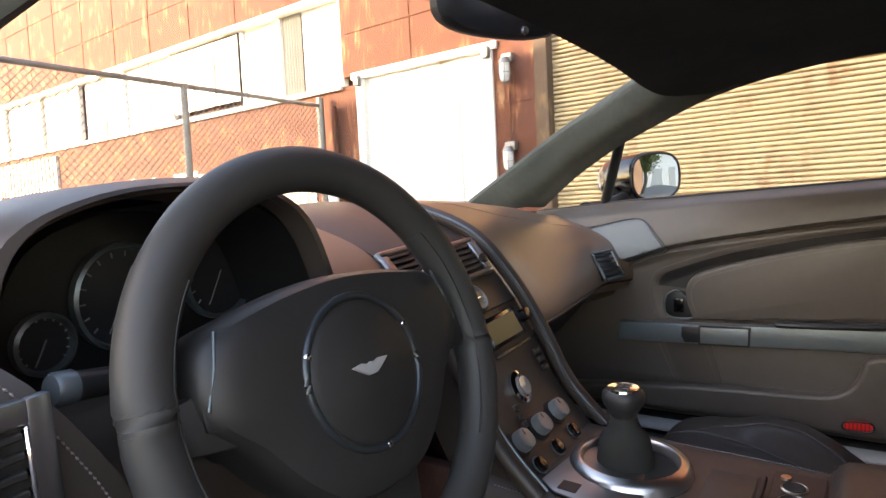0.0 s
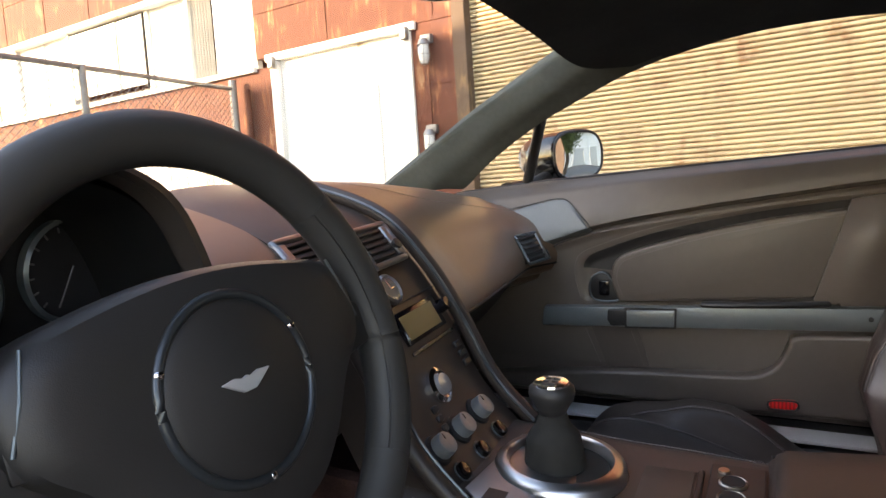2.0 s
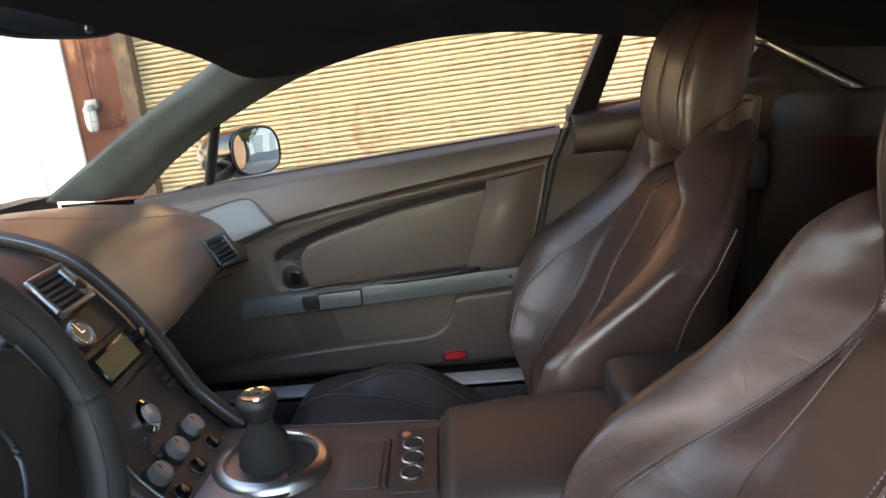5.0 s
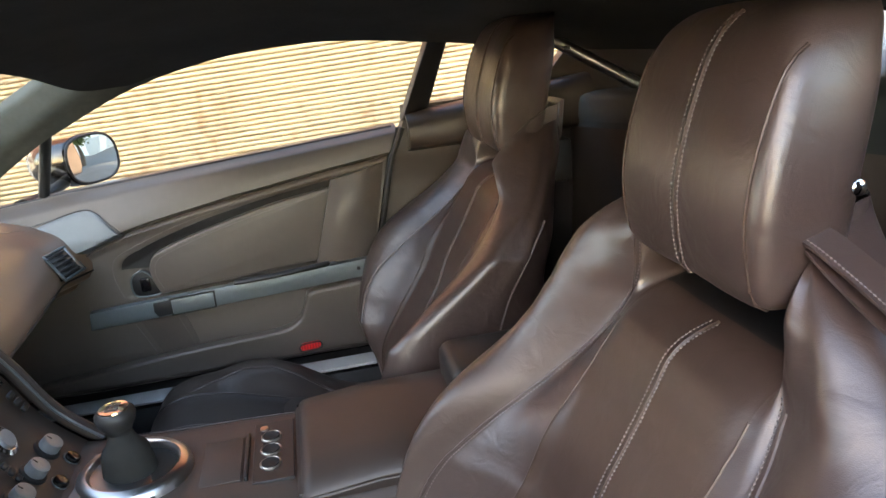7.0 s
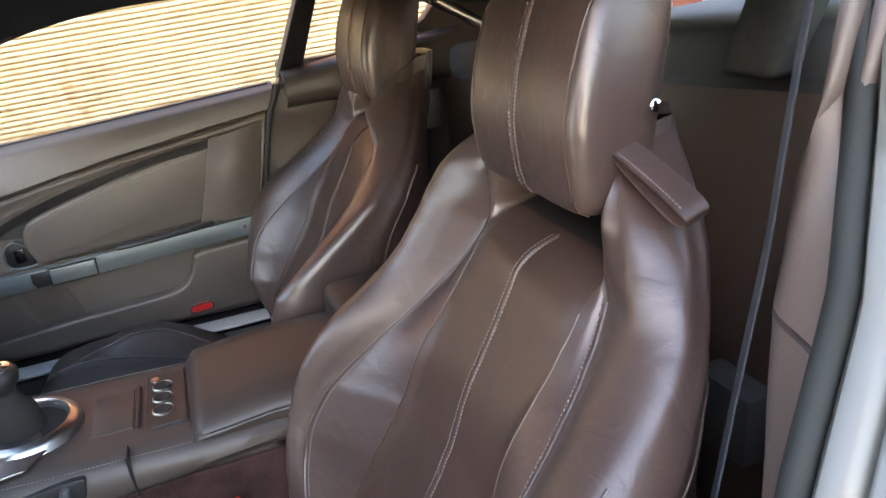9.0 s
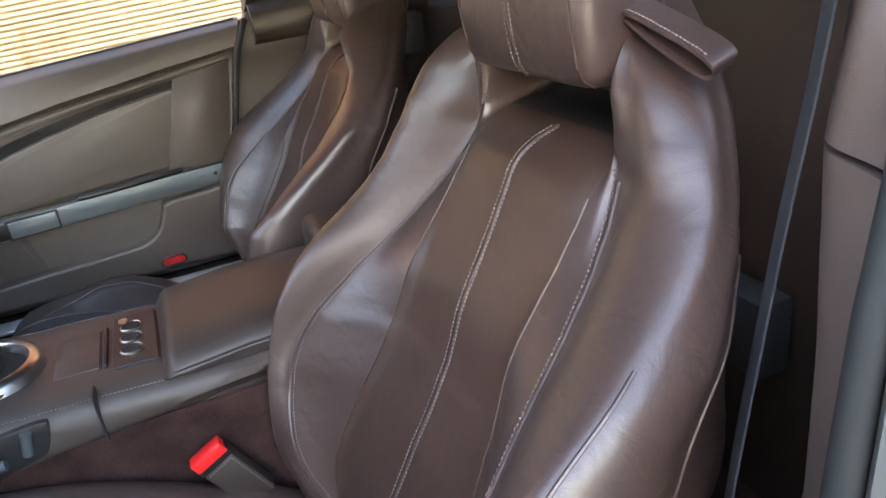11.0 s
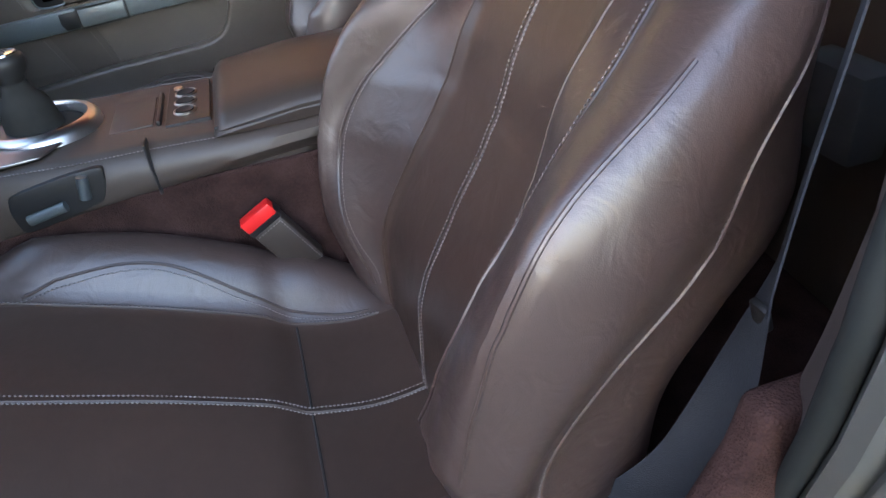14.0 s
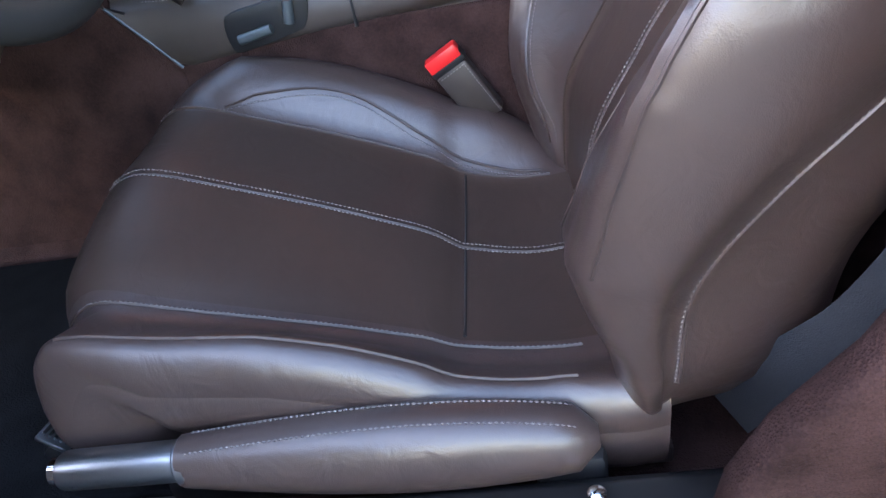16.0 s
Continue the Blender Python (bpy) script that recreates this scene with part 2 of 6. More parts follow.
def sheet(rows, thick):
    """A curved sheet of rows of points, thickened by the vector thick."""
    t = Vector(thick)
    bm = bmesh.new()
    n, k = len(rows), len(rows[0])
    a = [[bm.verts.new(p) for p in r] for r in rows]
    b = [[bm.verts.new(Vector(p) + t) for p in r] for r in rows]
    for i in range(n - 1):
        for j in range(k - 1):
            bm.faces.new((a[i][j], a[i][j + 1], a[i + 1][j + 1], a[i + 1][j]))
            bm.faces.new((b[i][j], b[i + 1][j], b[i + 1][j + 1], b[i][j + 1]))
    for i in range(n - 1):
        bm.faces.new((a[i][0], a[i + 1][0], b[i + 1][0], b[i][0]))
        bm.faces.new((a[i][-1], b[i][-1], b[i + 1][-1], a[i + 1][-1]))
    for j in range(k - 1):
        bm.faces.new((a[0][j], b[0][j], b[0][j + 1], a[0][j + 1]))
        bm.faces.new((a[-1][j], a[-1][j + 1], b[-1][j + 1], b[-1][j]))
    return bm


def join(*bms):
    out = bmesh.new()
    for b in bms:
        me = bpy.data.meshes.new("tmp")
        b.to_mesh(me)
        b.free()
        out.from_mesh(me)
        bpy.data.meshes.remove(me)
    return out


def stitches(pts, pitch=0.0043, length=0.0038, r=0.0010, bm=None):
    """Short threads along a line."""
    bm = bm or bmesh.new()
    q = even(pts, pitch)
    for a, b in zip(q, q[1:]):
        t = (b - a).normalized()
        s = t.orthogonal().normalized()
        w = t.cross(s)
        c = (a + b) / 2
        e = [bm.verts.new(c + t * length / 2), bm.verts.new(c - t * length / 2)]
        ring = [bm.verts.new(c + r * d) for d in (s, w, -s, -w)]
        for i in range(4):
            j = (i + 1) % 4
            bm.faces.new((e[0], ring[i], ring[j]))
            bm.faces.new((e[1], ring[j], ring[i]))
    return bm


def drape(bm, pts, way, lift=0.0006, back=0.4):
    """The points dropped along way onto a mesh, lifted off it a little."""
    bm.faces.ensure_lookup_table()
    bm.normal_update()
    tree = BVHTree.FromBMesh(bm)
    w = Vector(way).normalized()
    out = []
    for p in pts:
        hit, normal, _, _ = tree.ray_cast(Vector(p) - w * back, w)
        if hit is not None:
            nn = normal if normal.dot(w) < 0 else -normal
            out.append(hit + nn * lift)
    return out


def track(table, x):
    """Linear interpolation of a table of rows by their first column."""
    t = np.array(table, float)
    return [float(np.interp(x, t[:, 0], t[:, i])) for i in range(1, t.shape[1])]


# ---- seats ----
# the backrest by height: the middle's place, how deep it is let in
BACK = [(0.325, -0.352, 0), (0.4, -0.356, 0), (0.47, -0.366, 0), (0.555, -0.41, 0), (0.62, -0.448, 0), (0.65, -0.463, 0), (0.69, -0.479, 0), (0.74, -0.507, 0), (0.775, -0.526, 0), (0.8, -0.539, 0.0),
        (0.812, -0.545, 0.001), (0.822, -0.551, 0.006), (0.831, -0.556, 0.017), (0.839, -0.56, 0.04), (0.847, -0.564, 0.08), (0.87, -0.576, 0.086), (0.882, -0.582, 0.086), (0.897, -0.59, 0.08), (0.915, -0.6, 0.07), (0.935, -0.61, 0.05), (0.96, -0.62, 0.04)]
CUSHION = [(-0.385, 0.356), (-0.36, 0.351), (-0.297, 0.346), (-0.232, 0.362), (-0.20, 0.383), (-0.167, 0.399), (-0.094, 0.431), (-0.012, 0.463),
           (0.058, 0.489), (0.092, 0.490), (0.118, 0.470), (0.128, 0.43)]
# the passenger's cushion lies flatter
CUSHION_FLAT = [(-0.385, 0.350), (-0.36, 0.347), (-0.297, 0.346), (-0.25, 0.352), (-0.20, 0.370), (-0.13, 0.396), (-0.048, 0.421), (0.024, 0.434), (0.066, 0.430), (0.095, 0.417), (0.118, 0.392), (0.128, 0.355)]


def smooth_table(table, x):
    """Catmull-Rom over the rows of a table, by its first column."""
    k = [r[0] for r in table]
    j = max(0, min(len(k) - 2, int(np.searchsorted(k, x)) - 1))
    f = min(1.0, max(0.0, (x - k[j]) / (k[j + 1] - k[j])))
    a, b, c, d = (table[max(j - 1, 0)], table[j], table[j + 1], table[min(j + 2, len(k) - 1)])
    return [0.5 * (2 * q + (r - p) * f + (2 * p - 5 * q + 4 * r - s) * f * f + (3 * q - p - 3 * r + s) * f ** 3)
            for p, q, r, s in zip(a[1:], b[1:], c[1:], d[1:])]


# lines of the backrest by height: offset from the middle, how far forward of it
INSERT = [(0.325, 0.140, 0.004), (0.42, 0.146, 0.008), (0.50, 0.138, 0.010), (0.56, 0.128, 0.012), (0.62, 0.119, 0.013), (0.70, 0.112, 0.010), (0.78, 0.110, -0.004), (0.82, 0.107, -0.010), (0.86, 0.104, -0.008), (0.96, 0.07, -0.03)]
SEAM = [(0.325, 0.152, 0.008), (0.40, 0.155, 0.024), (0.44, 0.163, 0.040), (0.48, 0.180, 0.056), (0.53, 0.202, 0.072), (0.58, 0.209, 0.082), (0.62, 0.204, 0.076), (0.66, 0.190, 0.052), (0.70, 0.172, 0.024), (0.74, 0.155, 0.002),
        (0.78, 0.139, -0.014), (0.82, 0.126, -0.020), (0.845, 0.119, -0.010), (0.87, 0.117, 0.004), (0.90, 0.116, 0.018), (0.93, 0.110, 0.012), (0.96, 0.085, -0.03)]
CREST = [(0.325, 0.186, 0.020), (0.40, 0.204, 0.045), (0.47, 0.214, 0.070), (0.555, 0.228, 0.104), (0.62, 0.230, 0.122), (0.65, 0.230, 0.120), (0.69, 0.226, 0.102), (0.74, 0.221, 0.068), (0.78, 0.214, 0.052),
         (0.82, 0.208, 0.046), (0.86, 0.203, 0.044), (0.88, 0.198, 0.042), (0.90, 0.186, 0.036), (0.92, 0.166, 0.026), (0.94, 0.138, 0.004), (0.96, 0.098, -0.03)]
WELT = [(0.325, 0.236, 0.010), (0.42, 0.248, 0.035), (0.48, 0.255, 0.048), (0.53, 0.262, 0.066), (0.58, 0.268, 0.084), (0.62, 0.272, 0.095), (0.66, 0.273, 0.093), (0.70, 0.268, 0.077), (0.74, 0.260, 0.044), (0.78, 0.252, 0.010),
        (0.82, 0.246, -0.014), (0.86, 0.238, -0.018), (0.89, 0.224, -0.018), (0.915, 0.190, -0.020), (0.94, 0.142, -0.032), (0.96, 0.110, -0.05)]
# where the stitched seam runs on the flank
FLANK = [(0.325, 0.225, -0.036), (0.42, 0.238, -0.030), (0.48, 0.242, -0.026), (0.53, 0.246, -0.030), (0.58, 0.250, -0.042), (0.62, 0.252, -0.052), (0.66, 0.255, -0.050), (0.74, 0.252, -0.050), (0.82, 0.232, -0.055), (0.88, 0.208, -0.060), (0.92, 0.168, -0.062), (0.96, 0.104, -0.07)]
# the seam on the inner bolster of the cushion: place, offset
BOLSTER = [(-0.34, 0.147), (-0.27, 0.148), (-0.20, 0.154), (-0.10, 0.168), (0.0, 0.158), (0.05, 0.142)]


def back_ring(x0, z, door):
    """A level section through the backrest, 100 points; every fourth lies on a line of the tables."""
    y, rec = smooth_table(BACK, z)
    inner, outer = back_half(z, rec, False, door > 0), back_half(z, rec, True, door < 0)
    pts = [Vector((x0 - door * a, y + b, z)) for a, b in inner] + [Vector((x0 + door * a, y + b, z)) for a, b in outer[:0:-1]]
    return spline(pts, 100, True)


def back_half(z, rec, door_side, lean_side):
    ix, fi = smooth_table(INSERT, z)
    sx, sf = smooth_table(SEAM, z)
    cx, cf = smooth_table(CREST, z)
    wx, wf = smooth_table(WELT, z)
    lx, lf = smooth_table(FLANK, z)
    if lean_side:
        slim = float(np.interp(z, [0.74, 0.80, 0.85, 0.90, 0.94, 0.96], [1.0, 0.95, 0.865, 0.75, 0.62, 0.56]))
        if not door_side:
            slim *= float(np.interp(z, [0.66, 0.78, 0.88, 0.93], [1.0, 0.95, 0.86, 0.82]))
        wx, lx, cx = wx * slim, lx * slim, cx * slim
    if door_side:
        flat = float(np.interp(z, [0.34, 0.42, 0.50], [0.1, 0.5, 1.0]))
        sf, wf = sf * flat, wf * flat - 0.02 * (1 - flat)
        cx, cf = max(cx, 0.32 * sx + 0.68 * wx), 0.30 * sf + 0.70 * wf + float(np.interp(z, [0.40, 0.66, 0.78, 0.86, 0.93], [0.010, 0.010, 0.014, 0.020, 0.018]))
    else:
        cx, wx, lx = max(sx + 0.012, cx - 0.006), min(wx, 0.246), min(lx, 0.240)
        if lean_side:
            cf = sf + min(cf - sf, float(np.interp(z, [0.60, 0.68, 0.78, 0.90], [0.050, 0.042, 0.036, 0.030])))
            wf = min(wf, cf - 0.012)
    if door_side:
        tuck = float(np.interp(z, [0.325, 0.36, 0.39], [0.88, 0.97, 1.0]))
        wx, lx, cx = wx * tuck, lx * tuck, cx * tuck
    swell = float(np.interp(z, [0.40, 0.50, 0.66, 0.78, 0.86], [0.004, 0.017, 0.017, 0.008, 0.002])) if door_side else 0.003
    k = wx / 0.256
    q = float(np.interp(z, [0.60, 0.84, 0.96], [1.0, 0.62, 0.55]))
    v = float(np.interp(z, [0.62, 0.84, 0.96], [1.0, 0.80, 0.75]))
    return [(0.0, -rec), (0.055, -rec), (ix - 0.016, 0.25 * fi - rec), (ix, fi - 0.75 * rec), (0.5 * (ix + sx), fi + (sf - fi) * 0.40 - 0.12 * rec), (sx, sf), (0.5 * (sx + cx), sf + (cf - sf) * 0.62), (cx, cf), (wx, wf),
            (wx + 0.52 * (lx - wx) + swell, wf + 0.52 * (lf - wf)), (lx, lf), (0.206 * k * v, -0.142 * q), (0.090 * k, -0.168 * q)]


def back_line(x0, table, side, lift=0.0, lo=0.34, hi=0.90, n=80, inner=False, slim=False):
    """A line of the backrest's tables on one side of the seat."""
    out = []
    for z in np.linspace(lo, hi, n):
        a, f = smooth_table(table, z)
        if inner:
            a = min(a, 0.240)
        if slim:
            a *= float(np.interp(z, [0.74, 0.80, 0.85, 0.90, 0.94, 0.96], [1.0, 0.95, 0.865, 0.77, 0.83, 0.95]))
        out.append(Vector((x0 + side * a, smooth_table(BACK, z)[0] + f + lift, z)))
    return out


def soft_step(x, a, b):
    u = min(1.0, max(0.0, (x - a) / (b - a)))
    return u * u * (3 - 2 * u)


def cushion_rows(x0, door, worn):
    """The seat's upholstery, in rows across, from its front lip to the backrest."""
    rows = []
    prof = spline([(0, a, b) for a, b in (CUSHION if worn else CUSHION_FLAT)], 44)
    for q in prof:
        y, z = q.y, q.z
        f = min(1.0, max(0.0, (y + 0.36) / 0.10)) * min(1.0, max(0.0, (0.125 - y) / 0.10))
        up = 0.062 * math.sin(math.pi * min(1, max(0, (y + 0.355) / 0.47))) ** 0.62 * min(1.0, max(0.0, (y + 0.37) / 0.06)) * min(1.0, max(0.0, (0.125 - y) / 0.10)) + 0.002
        up += 0.018 * math.exp(-((y + 0.265) / 0.05) ** 2)
        low_up = float(np.interp(y, [-0.36, -0.30, -0.262, -0.172, -0.122, -0.061, -0.011, 0.05, 0.12], [0.002, 0.006, 0.016, 0.042, 0.047, 0.034, 0.010, -0.004, -0.012]))
        wide = 0.222 + 0.012 * f - 0.075 * max(0.0, (-0.27 - y) / 0.115)
        tap = 1 - 0.04 * max(0.0, (y - 0.02) / 0.10)
        dip = -0.004 * math.exp(-((y + 0.232) / 0.008) ** 2)
        low = float(np.interp(y, [-0.36, -0.31, -0.195, -0.148, -0.084, -0.017, 0.05, 0.12], [0.020, 0.029, 0.018, 0.017, 0.008, -0.010, -0.025, -0.040]))
        foot = float(np.interp(y, [-0.36, -0.29, -0.237, -0.186, -0.133, -0.078, -0.016, 0.047, 0.12], [0.008, 0.011, 0.006, -0.005, -0.012, -0.020, -0.027, -0.034, -0.042]))

        def flank(up, foot):
            return [(foot, 0.004 + 0.1 * max(up, 0)), (foot + 0.020, 0.75 * up), (foot + 0.043, up + 0.002), (0.218, up - 0.004), (wide, up * 0.5 - 0.022), (wide + 0.004, -0.055), (wide - 0.004, -0.09), (wide - 0.018, -0.12)]

        mid = [(0, dip), (0.07, dip - 0.001), (0.120, dip + 0.001)]
        flat_mid = [(0, dip), (0.06, dip - 0.001), (0.100, dip)]
        under = [(0.152, foot), (0.172, foot + 0.35 * (low - foot) - 0.004), (0.196, low - 0.002), (0.213, low + 0.001), (0.224, low - 0.014), (0.226, low - 0.036), (0.219, low - 0.064), (0.205, low - 0.082)]
        slump = [(0, dip + 0.1 * foot), (0.07, dip - 0.001 + 0.25 * foot), (0.120, dip + 0.62 * foot)]
        sides = {door: slump + under if worn else flat_mid + flank(low_up, 0.122), -door: mid + flank(up, 0.146) if worn else mid + flank(0.25 * low_up - 0.006, 0.146)}
        cut = float(np.interp(y, [-0.38, -0.30, -0.14, 0.0, 0.06, 0.12], [0.2, 0.55, 1.0, 0.75, 0.5, 0.2]))
        pull = 0.004 * max(0.0, y) / 0.12
        tuck = lambda b: 1.1 * max(0.0, -b - 0.03) * soft_step(y, -0.02, 0.10)
        left = [Vector((x0 - a * tap, y - pull * (a / 0.23) ** 2 - tuck(b), z + (b if b > 0 or worn and door < 0 else b * cut))) for a, b in sides[-1][:0:-1]]
        right = [Vector((x0 + a * tap, y - pull * (a / 0.23) ** 2, z + (b if b > 0 else b * cut))) for a, b in sides[1]]
        rows.append(spline(left + right, 61))
    return rows


def seat(x0, dy, dz, label, with_strap, door, pan):
    """A one-piece bucket seat with wings, an opening under the headrest and pale stitching."""
    move = Vector((0, dy, dz))
    ob = thing("bucket_seat", label, "car seat", Vector((x0, -0.2, 0.25)) + move, "front seats")

    def add(name, bm, mat, lab="", parent=None, smooth=True):
        for v in bm.verts:  # the seat stands upright while the frame leans a little
            k = 0.077 * (v.co.z - 0.36)
            v.co += move + Vector((k, -0.45 * k, -0.40 * k))
        return part(name, bm, mat, parent or ob, lab, smooth)

    # backrest
    zs = [0.325 + (0.96 - 0.325) * i / 111 for i in range(112)]
    rings = [back_ring(x0, z, door) for z in zs]
    shell = loft(rings)
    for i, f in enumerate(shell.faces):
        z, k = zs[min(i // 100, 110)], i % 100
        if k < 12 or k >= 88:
            # black above the insert: the dark of the opening is put into the colour
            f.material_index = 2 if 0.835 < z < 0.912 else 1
    middle = [drape(shell, [(x0 + s, -0.2, z) for z in np.linspace(0.35, 0.838, 70)], (0, -1, 0)) for s in (-0.0052, 0.0052)]
    front = [back_line(x0, SEAM, s, 0.0008, 0.385 if s != door else 0.50, 0.925 if s != door else 0.832) for s in (-1, 1)]
    side = [back_line(x0, FLANK, door, 0, 0.388, 0.80, slim=door < 0), back_line(x0, FLANK, -door, 0, 0.345, 0.80, inner=True, slim=door > 0)]
    welts = [back_line(x0, WELT, door, 0.0, 0.505, 0.76, slim=door < 0)]
    edge = [back_line(x0, INSERT, s, 0.0, 0.36, 0.815) for s in (-1, 1)]
    ridge = tube(even([p + Vector((0.0052, -0.0012, 0)) for p in middle[0]], 0.012), 0.0026, 6)
    thread = bmesh.new()
    rows = [drape(shell, [(p.x - 0.0045 * s, -0.1, p.z) for p in q], (0, -1, 0), 0.0008) for s, q in zip((-1, 1), front)]
    for q in middle + rows:
        stitches([v + Vector((0.0, 0.0012, 0.0006)) for v in q], bm=thread)
    for s, q in zip((door, -door), side):
        stitches([v + Vector((s * 0.0012, 0.003, 0)) for v in q], bm=thread)
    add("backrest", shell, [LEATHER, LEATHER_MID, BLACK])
    for q in front + side + welts:
        add("seam", tube(even(q, 0.012), 0.0017, 6), LEATHER)
    for q in edge:
        add("seam", tube(even(q, 0.012), 0.0014, 6), LEATHER_MID)
    add("seam", ridge, LEATHER_MID)
    tagged(add("backrest_stitching", thread, THREAD, "pale grey stitching", None, False), kind="stuff")

    # headrest
    HEAD = [(0.888, 0.088, -0.576, -0.650), (0.892, 0.101, -0.566, -0.656), (0.905, 0.108, -0.558, -0.660), (0.935, 0.111, -0.553, -0.665), (0.97, 0.113, -0.552, -0.672),
            (1.01, 0.112, -0.559, -0.680), (1.05, 0.108, -0.571, -0.688), (1.08, 0.101, -0.583, -0.690), (1.10, 0.092, -0.597, -0.690), (1.113, 0.076, -0.615, -0.684), (1.118, 0.05, -0.635, -0.672)]
    rings = []
    for z, w, f, b in HEAD:
        q = [(0, f), (w * 0.5, f + 0.002), (w * 0.86, f + 0.0005), (w * 0.965, f - 0.005), (w, f - 0.020), (w * 0.97, f - 0.055), (w * 0.86, (f + b) / 2 - 0.03), (w * 0.6, b + 0.010), (0, b)]
        pts = [Vector((x0 + a, y, z)) for a, y in q] + [Vector((x0 - a, y, z)) for a, y in q[-2:0:-1]]
        rings.append(spline(pts, 56, True))
    cols = list(zip(*rings))
    cols = [spline(c, 34) for c in cols]
    head_bm = loft([[c[i] for c in cols] for i in range(34)])
    for f in head_bm.faces:
        c = f.calc_center_median()
        if abs(c.x - x0) < 0.094 and f.normal.y > 0.3:
            f.material_index = 1
    lines = [drape(head_bm, [(x0 + s, -0.3, z) for z in np.linspace(0.887, 1.112, 50)], (0, -1, 0)) for s in (-0.0055, 0.0055, -0.097, 0.097)]
    welts = [tube(even([p + Vector((0.0055, -0.001, 0)) for p in lines[0]], 0.012), 0.003, 6)] + [tube(even(q, 0.012), 0.0015, 6) for q in lines[2:]]
    thread = bmesh.new()
    for q in lines[:2]:
        stitches([v + Vector((0, 0.0012, 0)) for v in q], bm=thread)
    head = add("headrest", head_bm, [LEATHER, LEATHER_MID])
    for w in welts:
        add("seam", w, LEATHER_MID, "", head)
    tagged(add("headrest_stitching", thread, THREAD, "pale grey stitching", None, False), kind="stuff")
    # black filler added behind the opening under the headrest, to make it dark
    add("opening_filler", box((x0 - 0.085, -0.700, 0.82), (x0 + 0.085, -0.655, 0.90), 0.01), BLACK)

    # cushion
    rows = cushion_rows(x0, door, with_strap)
    bm = sheet(rows, (0, 0, -0.02))
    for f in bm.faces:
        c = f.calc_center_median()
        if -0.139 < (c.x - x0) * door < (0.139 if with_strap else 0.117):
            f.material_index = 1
    ys = np.linspace(-0.355, 0.112, 80)
    lines = [drape(bm, [(x0 + s, y, 0.6) for y in ys], (0, 0, -1)) for s in (-0.0048, 0.0048)]
    foot = [drape(bm, [(x0 + s * (0.141 if s != door else 0.152 if with_strap else 0.117), y, 0.6) for y in np.linspace(-0.33, 0.11, 70)], (0, 0, -1)) for s in (-1, 1)]
    bol = [drape(bm, [(x0 + s * smooth_table(BOLSTER, y)[0], y, 0.6) for y in np.linspace(-0.32, 0.04, 60)], (0, 0, -1)) for s in ((-door,) if with_strap else (-door, door))]
    if with_strap:
        bol.append(drape(bm, [(x0 + door * 0.205, y, 0.6) for y in np.linspace(-0.32, 0.08, 60)], (0, 0, -1)))
    cross = drape(bm, [(x0 + x, -0.232, 0.6) for x in np.linspace(-0.138, 0.138, 30)], (0, 0, -1), lift=0.0)
    welts = [tube(even([p + Vector((0.0048, 0, -0.001)) for p in lines[0]], 0.012), 0.0024, 6)] + [tube(even(q, 0.012), 0.0017, 6) for q in foot + bol]
    thread = bmesh.new()
    beside = [drape(bm, [(v.x - s * 0.0042, v.y, 0.6) for v in q], (0, 0, -1)) for s, q in zip((-door, door), bol[:1] if with_strap else bol)]
    for q in lines + foot + beside:
        stitches([v + Vector((0, 0, 0.0014)) for v in q], bm=thread)
    groove = tube(even(cross, 0.012), 0.0016, 6)
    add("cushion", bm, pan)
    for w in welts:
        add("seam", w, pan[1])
    add("cushion_crease", groove, DARK)
    tagged(add("cushion_stitching", thread, THREAD, "pale grey stitching", None, False), kind="stuff")
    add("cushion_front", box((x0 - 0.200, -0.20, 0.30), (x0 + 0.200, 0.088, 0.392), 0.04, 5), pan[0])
    add("seat_base", box((x0 - 0.20, -0.36, 0.25), (x0 + 0.20, 0.05, 0.318), 0.015), BLACK)
    for s in (-1, 1):
        add("seat_rail", box((x0 + s * 0.17 - 0.015, -0.4, 0.243), (x0 + s * 0.17 + 0.015, 0.12, 0.262), 0.003), ALU)
    if with_strap:
        # leather belt guide on the outer shoulder: a flattened loop, with its press stud
        e, tip, away = Vector((-0.478, -0.588, 0.944)), Vector((-0.570, -0.584, 0.914)), Vector((0.006, -0.026, 0.006))
        along = (tip - e).normalized()
        up = along.cross(away).normalized()
        up = up if up.z > 0 else -up
        long = (tip - e).length
        ring = [e + along * (long * u) + up * (0.62 * h) for u, h in ((-0.04, -0.006), (0.25, -0.011), (0.6, -0.0135), (0.86, -0.0125), (0.96, -0.008), (1.0, -0.001), (0.97, 0.006), (0.85, 0.010), (0.6, 0.010), (0.3, 0.008), (0.1, 0.006), (-0.08, 0.002), (-0.2, -0.006))]
        ring = spline(ring, 44)
        g = add("belt_guide", sheet([[p + away * (k / 6) for k in range(7)] for p in ring], up * -0.0028), LEATHER, "brown leather belt guide strap")
        edge = [p + away * 0.12 + up * 0.0008 for p in ring[24:]]
        tagged(add("guide_stitching", stitches(edge), THREAD, "pale grey stitching", g, False), kind="stuff")
        stud = lathe([(0.0, 0), (0.0062, 0), (0.0062, 0.0015), (0.004, 0.003), (0.0, 0.0035)], Matrix.Translation((x0 - 0.111, -0.632, 0.982)) @ Matrix.Rotation(radians(-90), 4, "Y"), 20)
        add("press_stud", stud, CHROME, "chrome press stud", g)
    return ob


seat(-0.36, 0, 0, "brown leather driver bucket seat with pale double stitching", True, -1, [LEATHER, LEATHER_MID])
